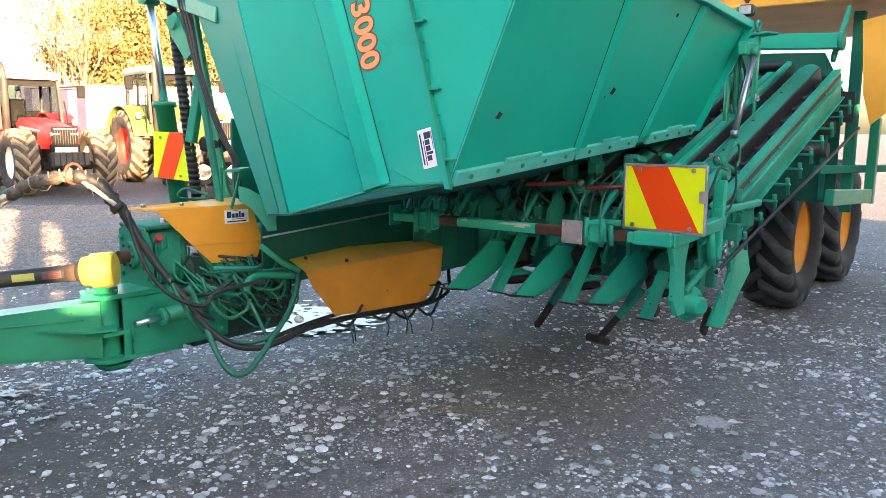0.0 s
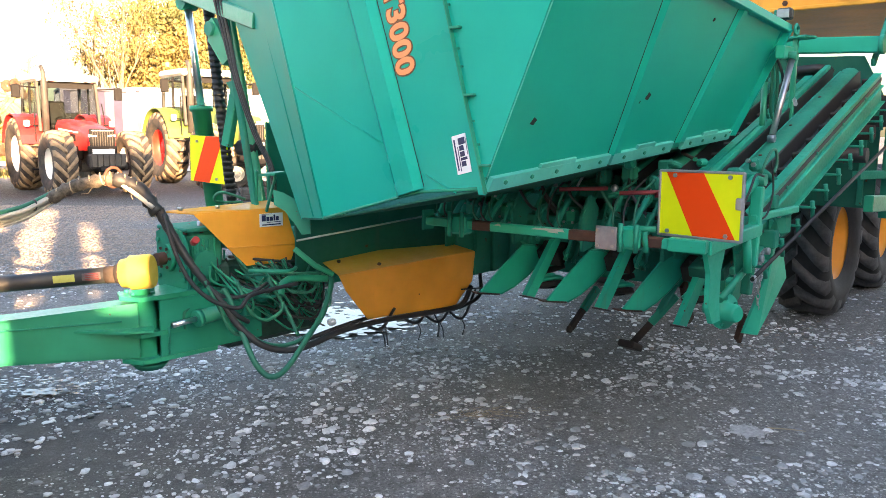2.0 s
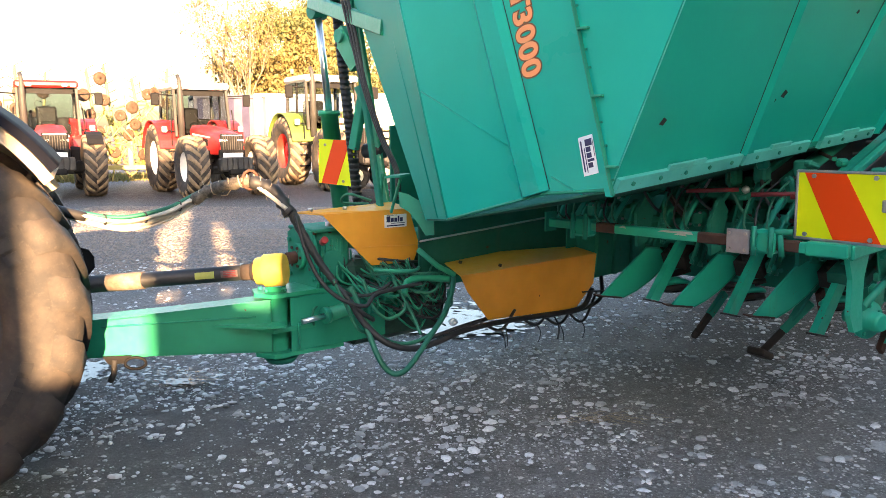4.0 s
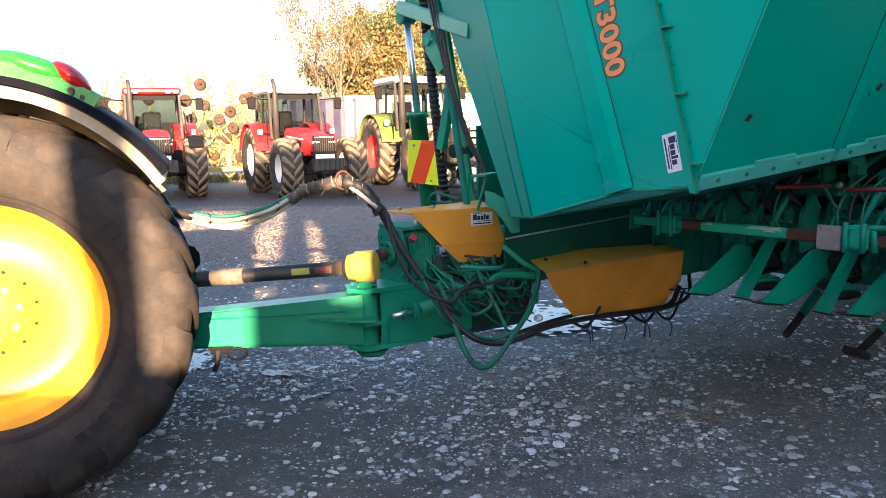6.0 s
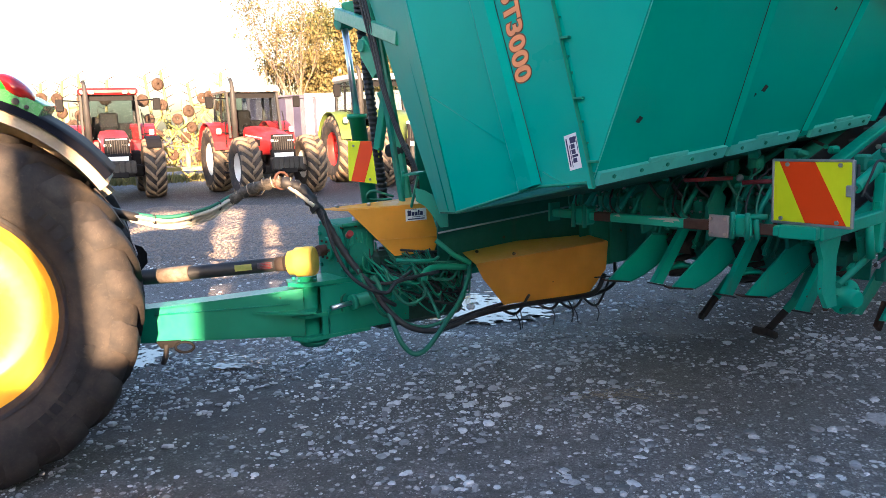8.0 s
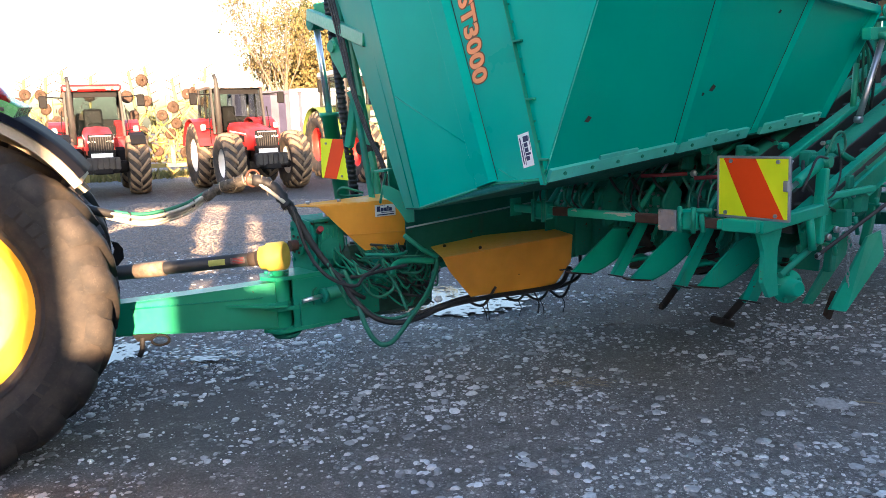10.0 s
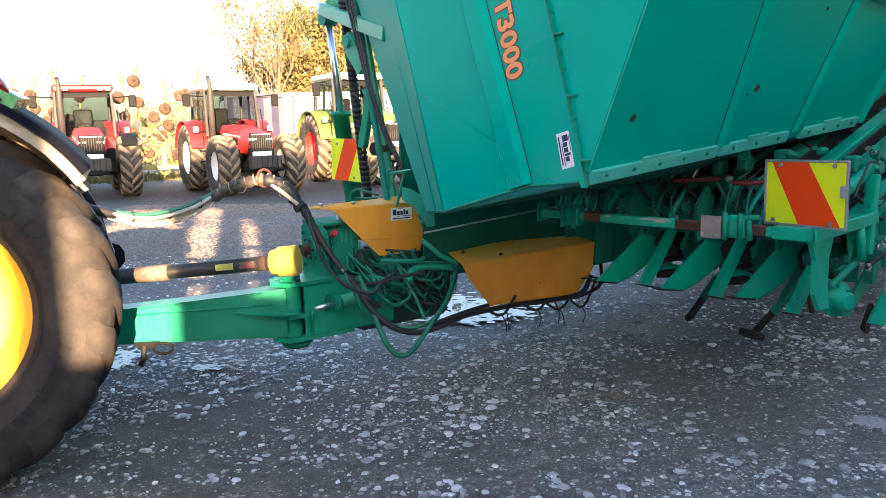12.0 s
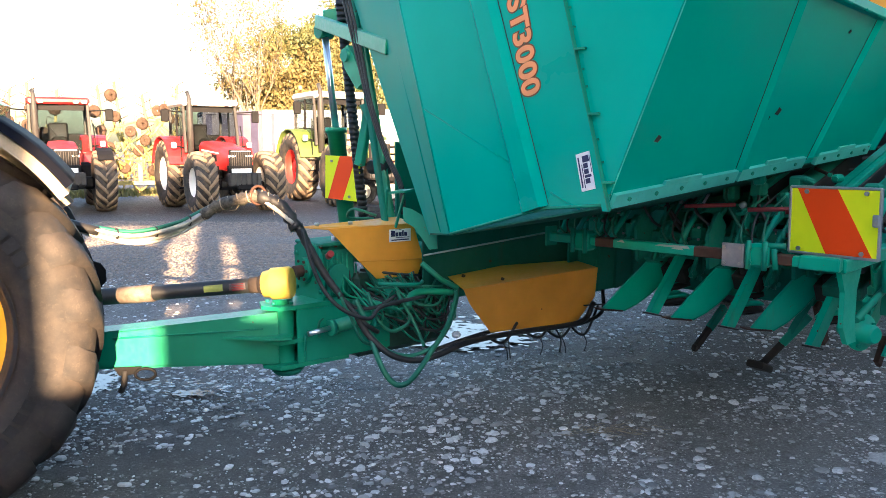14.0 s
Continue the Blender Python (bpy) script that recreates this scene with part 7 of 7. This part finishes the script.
# ---- shipping containers, slatted trailer ----
def container(name, label, at, mat, length, height):
    c = thing(name, label, "container", at, "containers")
    wx, wy = length / 2, 1.2
    for x in (-wx, wx):
        for y in (-wy, wy):
            beam("corner_post", (x, y, 0.0), (x, y, height), 0.14, 0.14, mat, c, "", 0.01, (1, 0, 0))
    for z in (0.1, height - 0.06):
        for y in (-wy, wy):
            beam("side_rail", (-wx, y, z), (wx, y, z), 0.1, 0.12, mat, c)
        for x in (-wx, wx):
            beam("end_rail", (x, -wy, z), (x, wy, z), 0.1, 0.12, mat, c)
    for y in (-wy + 0.03, wy - 0.03):
        bm = bmesh.new()
        pts = []
        n = int(length / 0.28)
        for k in range(n + 1):
            x = -wx + length * k / n
            pts += [(x, y + (0.03 if k % 2 else -0.03))]
        lo = [bm.verts.new((x, yy, 0.15)) for x, yy in pts]
        hi = [bm.verts.new((x, yy, height - 0.1)) for x, yy in pts]
        for k in range(n):
            bm.faces.new((lo[k], lo[k + 1], hi[k + 1], hi[k]))
        part("corrugated_wall", bm, mat, c)
    for s in (-1, 1):
        door = box("door", (-wx, s * 0.58, height / 2), (0.06, 1.12, height - 0.3), mat, c, "", None, 0.01)
        for y in (0.25, 0.85):
            tube("lock_bar", [(-wx - 0.05, s * y, 0.2), (-wx - 0.05, s * y, height - 0.2)], 0.025, GREY_METAL, door, "", 8)
    plate("roof_sheet", [(-wx, -wy, height), (wx, -wy, height), (wx, wy, height), (-wx, wy, height)], 0.03, mat, c)
    return c


container("shipping_container", "dark navy shipping container behind the tractors", heading(-12.81, 31.17, 0.88, 0.48), NAVY_BOX, 2.6, 3.1)
container("shipping_container", "white shipping container behind the tractors", heading(-10.45, 32.2, 0.92, 0.39), WHITE_BOX, 3.0, 3.15)
container("shipping_container", "white shipping container behind the tractors", heading(-6.6, 33.9, 0.94, 0.34), WHITE_BOX, 4.6, 3.2)

trailer = thing("slatted_trailer", "slatted wooden trailer side above dark axles", "trailer", heading(-5.49, 23.75, 0.96, 0.27))
for k in range(6):
    box("slat", (0, -0.6, 0.95 + 0.21 * k), (1.7, 0.05, 0.15), WOOD, trailer, "pale weathered slat", None, 0.01)
for x in (-0.8, 0, 0.8):
    beam("stake", (x, -0.55, 0.7), (x, -0.55, 2.2), 0.08, 0.08, SOILED, trailer, "", 0.01, (1, 0, 0))
box("bed", (0, 0, 0.72), (1.8, 1.4, 0.14), SOILED, trailer, "", None, 0.02)
for x in (-0.4, 0.45):
    for y in (-0.6, 0.6):
        wheel(trailer, Matrix.Translation((x, y, 0.40)), 0.40, 0.24, 0.22, TYRE, RIM_WHITE, 16, 0.04, 6, "", 0.015, -1 if y < 0 else 1)
crate = thing("plastic_crate", "black plastic crate standing in the yard", "crate", heading(-3.8, 16.58, 0.9, 0.3))
bm = bmesh.new()
for k in range(4):
    add_box(bm, (0, -0.26, 0.06 + 0.12 * k), (0.62, 0.03, 0.09), None, 0.008)
    add_box(bm, (0, 0.26, 0.06 + 0.12 * k), (0.62, 0.03, 0.09), None, 0.008)
    add_box(bm, (-0.31, 0, 0.06 + 0.12 * k), (0.03, 0.5, 0.09), None, 0.008)
    add_box(bm, (0.31, 0, 0.06 + 0.12 * k), (0.03, 0.5, 0.09), None, 0.008)
for x in (-0.31, 0.31):
    for y in (-0.26, 0.26):
        add_box(bm, (x, y, 0.25), (0.05, 0.05, 0.5), None, 0.008)
part("crate_body", bm, BLACK_PLASTIC, crate)


# ---- trees ----
def tree(at, height, spread, leaf, leaves, seed, label, bare=0.0, leaf_size=0.165):
    g = random.Random(seed)
    t = thing("tree", label, "tree", Matrix.Translation(at), "trees behind the yard")
    bm = bmesh.new()
    tips = []

    def grow(p, d, r, length, level):
        pts, rs = [p], [r]
        for k in range(4):
            d = (d + Vector((g.uniform(-0.2, 0.2), g.uniform(-0.2, 0.2), g.uniform(-0.05, 0.14)))).normalized()
            p = p + d * length / 4
            pts.append(p)
            rs.append(r * (1 - 0.16 * (k + 1)))
            if level > 0 and k > 0:
                tips.append(p)
        add_tube(bm, pts, rs, 6 if level else 8)
        if level < 3:
            for k in range(4 if level else 7):
                i = g.randint(1, 4)
                side_ = Vector((g.uniform(-1, 1), g.uniform(-1, 1), g.uniform(0.25 + bare, 0.9 + bare))).normalized()
                grow(pts[i], (d * 0.4 + side_ * spread).normalized(), rs[i] * 0.55, length * g.uniform(0.45, 0.65), level + 1)

    grow(Vector((0, 0, -0.1)), Vector((0, 0, 1)), height * (0.011 if bare else 0.022), height * 0.62, 0)
    part("trunk", bm, BARK, t, "pale branching trunk")
    vs, fs = [], []
    for k in range(leaves):
        c = g.choice(tips) + Vector((g.gauss(0, 0.30), g.gauss(0, 0.30), g.gauss(0, 0.25)))
        s = leaf_size * g.uniform(0.5, 1.3)
        q = Euler((g.uniform(0, 6.3), g.uniform(0, 6.3), g.uniform(0, 6.3))).to_matrix()
        i = len(vs)
        vs += [c + q @ Vector(v) * s for v in ((-0.5, 0, 0), (0, -0.35, 0.1), (0.6, 0, 0), (0, 0.35, 0.1))]
        fs.append((i, i + 1, i + 2, i + 3))
    me = bpy.data.meshes.new("crown")
    me.from_pydata(vs, [], fs)
    me.materials.append(leaf)
    ob = new("crown", me)
    ob.parent = t
    tagged(ob, "loose crown of small leaves", kind="stuff")
    return t


def away(az, dist):
    return (-dist * math.sin(radians(az)), dist * math.cos(radians(az)), 0)


for az, dist, h, leaf, n, sd in ((19.4, 47, 5.4, LEAF_AUTUMN, 9000, 1), (17.6, 44, 8.0, LEAF_AUTUMN, 20000, 2), (16.0, 45, 8.6, LEAF_OLIVE, 20000, 3), (14.2, 46, 8.6, LEAF_OLIVE, 18000, 4), (11.6, 46, 8.4, LEAF_OLIVE, 9000, 9)):
    tree(away(az, dist), h, 1.0, leaf, n, sd, "dense autumn tree with yellowing leaves" if leaf is LEAF_AUTUMN else "broad tree with olive-green leaves")
for az, dist, h, n, sd in ((21.4, 43, 11.0, 3000, 5), (22.6, 46, 11.5, 2400, 6), (20.5, 44, 10.5, 2600, 7), (19.6, 50, 11.5, 2600, 8)):
    tree(away(az, dist), h, 0.35, LEAF_AUTUMN, n, sd, "tall almost bare pale poplar", 0.8, 0.12)
for az, sd in ((-2, 11), (5, 14)):
    tree(away(az, 52), 8.0, 1.0, LEAF_OLIVE, 5000, sd, "broad tree with olive-green leaves")


def hedge(x0, y0, x1, y1, h, seed):
    g = random.Random(seed)
    vs, fs = [], []
    n = int(math.hypot(x1 - x0, y1 - y0) * 150)
    for k in range(n):
        u = g.random()
        c = Vector((x0 + (x1 - x0) * u, y0 + (y1 - y0) * u + g.gauss(0, 0.5), abs(g.gauss(0, 0.55)) % 1.0 * h * (0.8 + 0.25 * noise.noise((u * 40, 0, seed)))))
        q = Euler((g.uniform(0, 6.3), g.uniform(0, 6.3), g.uniform(0, 6.3))).to_matrix()
        s = g.uniform(0.12, 0.34)
        i = len(vs)
        vs += [c + q @ Vector(v) * s for v in ((-0.5, 0, 0), (0, -0.4, 0.1), (0.6, 0, 0), (0, 0.4, 0.1))]
        fs.append((i, i + 1, i + 2, i + 3))
    me = bpy.data.meshes.new("hedge")
    me.from_pydata(vs, [], fs)
    me.materials.append(LEAF_HEDGE)
    return tagged(new("hedge", me), "long dry hedge along the yard", "hedge", kind="stuff")


hedge(-48, 36, 14, 50, 2.7, 1)


# ---- puddles, stones, grass ----
def puddle(label, cx, cy, rx, ry, seed, core=1.0, specks=60, lift=0.010):
    """Standing water: a ragged main sheet and many small wet patches round its edge."""
    g = random.Random(seed)
    bm = bmesh.new()
    for k in range(specks):
        big_ = k == 0 and core > 0
        a0, d0 = g.uniform(0, math.tau), (0 if big_ else abs(g.gauss(0.9, 0.22)))
        ox, oy = rx * d0 * math.cos(a0), ry * d0 * math.sin(a0)
        s_ = core if big_ else 0.075 * g.random() ** 3 + 0.006
        n, ph = (60 if big_ else 14), g.uniform(0, 9)
        ring = []
        for j in range(n):
            a = j * math.tau / n
            r = 1 + 0.34 * noise.noise((math.cos(a) * 1.4 + ph, math.sin(a) * 1.4, seed)) + 0.30 * noise.noise((math.cos(a) * 5 + ph, math.sin(a) * 5, seed)) + 0.16 * noise.noise((math.cos(a) * 14 + ph, math.sin(a) * 14, seed))
            x, y = cx + ox + rx * s_ * r * math.cos(a), cy + oy + ry * s_ * r * math.sin(a)
            ring.append(bm.verts.new((x, y, ground_z(cx, cy) + lift + 0.0002 * k)))
        bm.faces.new(ring)
    return tagged(link_mesh("puddle", bm, WATER), label, "puddle", kind="structure")


puddle("shallow puddle shining with sky under the harvester", -1.20, 6.98, 0.72, 0.55, 4, 0.95, 300, 0.026)
puddle("shallow puddle shining with sky beside the drawbar", -3.58, 5.24, 0.24, 0.46, 5, 0.66, 260)
puddle("thin wet patches shining on the gravel", -2.76, 5.10, 0.30, 0.15, 6, 0.42, 320, 0.022)


def stones(name, label, boxes, seed, tall=(0.10, 0.34), mat=None):
    g = random.Random(seed)
    vs, fs = [], []
    base = []
    for lat, zz in ((0.0, 0.95), (1.0, 0.35)):
        base.append((lat, zz))
    for count, x0, x1, y0, y1, s0, s1, clump in boxes:
        k = 0
        while k < count:
            cx, cy = g.uniform(x0, x1), g.uniform(y0, y1)
            if clump and noise.noise((cx * 1.1, cy * 1.1, 7.7)) + 0.5 * noise.noise((cx * 3.1, cy * 3.1, 2.2)) < g.uniform(-0.35, 0.45):
                continue
            k += 1
            s = s0 + (s1 - s0) * g.random() ** 2.2
            turn, flat, asp = g.uniform(0, 6.3), g.uniform(*tall), g.uniform(0.5, 1.0)
            z = ground_z(cx, cy) - s * 0.04
            i = len(vs)
            n = 7
            for rad, up in ((1.0, 0.15), (0.86, 0.75), (0.45, 1.0)):
                for j in range(n):
                    a = j * math.tau / n
                    r = s * rad * (1 + g.uniform(-0.24, 0.20))
                    u, v = r * math.cos(a), r * asp * math.sin(a)
                    vs.append((cx + u * math.cos(turn) - v * math.sin(turn), cy + u * math.sin(turn) + v * math.cos(turn), z + s * flat * up))
            for ring in (0, 1):
                for j in range(n):
                    a, b = i + ring * n + j, i + ring * n + (j + 1) % n
                    fs.append((a, b, b + n, a + n))
            fs.append(tuple(i + 2 * n + j for j in range(n)))
    me = bpy.data.meshes.new(name)
    me.from_pydata(vs, [], fs)
    me.materials.append(mat or STONE)
    return tagged(new(name, me), label, "stones", kind="stuff")


def pebble_clusters(x0, x1, y0, y1, n, seed):
    """Boxes of stones: loose nests of pebbles, each a little patch of its own."""
    g = random.Random(seed)
    out = []
    for k in range(n):
        cx, cy, r = g.uniform(x0, x1), g.uniform(y0, y1), g.uniform(0.06, 0.30)
        out.append((int(g.uniform(30, 90) * r ** 0.9 * 2), cx - r, cx + r, cy - r * 0.6, cy + r * 0.6, 0.004, g.uniform(0.018, 0.040), False))
    return out


stones("gravel_stones", "scattered pale rounded stones pressed into the ground", [
    (1500, -3.6, 4.6, 2.3, 7.5, 0.010, 0.038, True), (9000, -3.6, 4.6, 2.2, 7.0, 0.004, 0.017, True),
    (9000, -3.2, 3.8, 2.2, 5.6, 0.002, 0.008, True), (2500, -3.6, 4.6, 2.2, 7.5, 0.006, 0.022, False), (3500, -8.0, 9.0, 5.5, 10.0, 0.010, 0.030, True)] + pebble_clusters(-3.4, 4.2, 2.3, 6.2, 260, 5), 21, (0.28, 0.65))
stones("yard_gravel", "loose coarse gravel across the open yard", [
    (30000, -10.5, -4.0, 8.5, 17.5, 0.008, 0.024, False), (9000, -9.0, 6.0, 6.0, 14.0, 0.006, 0.020, True)], 22, (0.45, 0.85), COARSE)


def grass_tufts(x0, y0, x1, y1, n, seed):
    g = random.Random(seed)
    vs, fs = [], []
    for k in range(n):
        u = g.random()
        x, y = x0 + (x1 - x0) * u + g.gauss(0, 0.5), y0 + (y1 - y0) * u + g.gauss(0, 0.6)
        h, a = g.uniform(0.08, 0.3), g.uniform(0, 6.3)
        i = len(vs)
        vs += [(x - 0.03 * math.cos(a), y - 0.03 * math.sin(a), 0), (x + 0.03 * math.cos(a), y + 0.03 * math.sin(a), 0), (x + g.uniform(-0.1, 0.1), y + g.uniform(-0.1, 0.1), h)]
        fs.append((i, i + 1, i + 2))
    me = bpy.data.meshes.new("grass")
    me.from_pydata(vs, [], fs)
    me.materials.append(GRASS)
    return tagged(new("grass", me), "rough yellow-green grass at the yard's edge", "grass", kind="stuff")


grass_tufts(-24, 22.5, -13, 29.0, 9000, 2)
straw = thing("straw_wisps", "small scatter of dry straw on the ground", "straw", kind="stuff")
g_ = random.Random(9)
bm = bmesh.new()
for k in range(160):
    x, y = -0.02 + g_.gauss(0, 0.14), 4.74 + g_.gauss(0, 0.06)
    a, l_ = g_.uniform(-0.7, 0.7), g_.uniform(0.02, 0.07)
    z = ground_z(x, y) + g_.uniform(0.006, 0.016)
    add_tube(bm, [(x, y, z), (x + l_ * math.cos(a), y + l_ * math.sin(a), z + 0.003)], 0.0012, 3)
part("wisps", bm, WOOD, straw)

# ---- a dried pale spill and a twig on the gravel ----
SPILL = plain("dried_pale_spill", (0.42, 0.41, 0.40), 0.95, vary=0.45, scale=45.0)


def spill(cx, cy, rx, ry, seed):
    """A thin crust with a ragged edge and loose flakes round it."""
    g = random.Random(seed)
    bm = bmesh.new()
    for k in range(70):
        main = k == 0
        a0, d0 = g.uniform(0, math.tau), (0 if main else abs(g.gauss(0.95, 0.25)))
        ox, oy, size_ = rx * d0 * math.cos(a0), ry * d0 * math.sin(a0), (0.8 if main else 0.10 * g.random() ** 2 + 0.02)
        n = 44 if main else 7
        top, low = [], []
        for j in range(n):
            a = j * math.tau / n
            r = size_ * (1 + 0.30 * noise.noise((math.cos(a) * 2 + k, math.sin(a) * 2, seed)) + 0.25 * noise.noise((math.cos(a) * 7 + k, math.sin(a) * 7, seed)))
            x, y = cx + ox + rx * r * math.cos(a), cy + oy + ry * r * math.sin(a)
            top.append(bm.verts.new((x, y, ground_z(x, y) + 0.007)))
            low.append(bm.verts.new((x + (x - cx - ox) * 0.06, y + (y - cy - oy) * 0.06, ground_z(x, y) - 0.002)))
        bm.faces.new(top)
        for j in range(n):
            bm.faces.new((low[j], low[(j + 1) % n], top[(j + 1) % n], top[j]))
    return tagged(link_mesh("lime_spill", bm, SPILL), "dried pale spill crusted on the gravel", "spill")


spill(1.47, 4.49, 0.110, 0.105, 12)
twig = bmesh.new()
add_tube(twig, bend([(1.60, 4.515, ground_z(1.6, 4.5) + 0.012), (1.70, 4.49, ground_z(1.7, 4.5) + 0.016), (1.80, 4.475, ground_z(1.8, 4.5) + 0.010)], 5), [0.0045 - 0.0002 * k for k in range(11)], 6)
tagged(link_mesh("twig", twig, WOOD), "thin dry pale twig lying on the gravel", "twig")
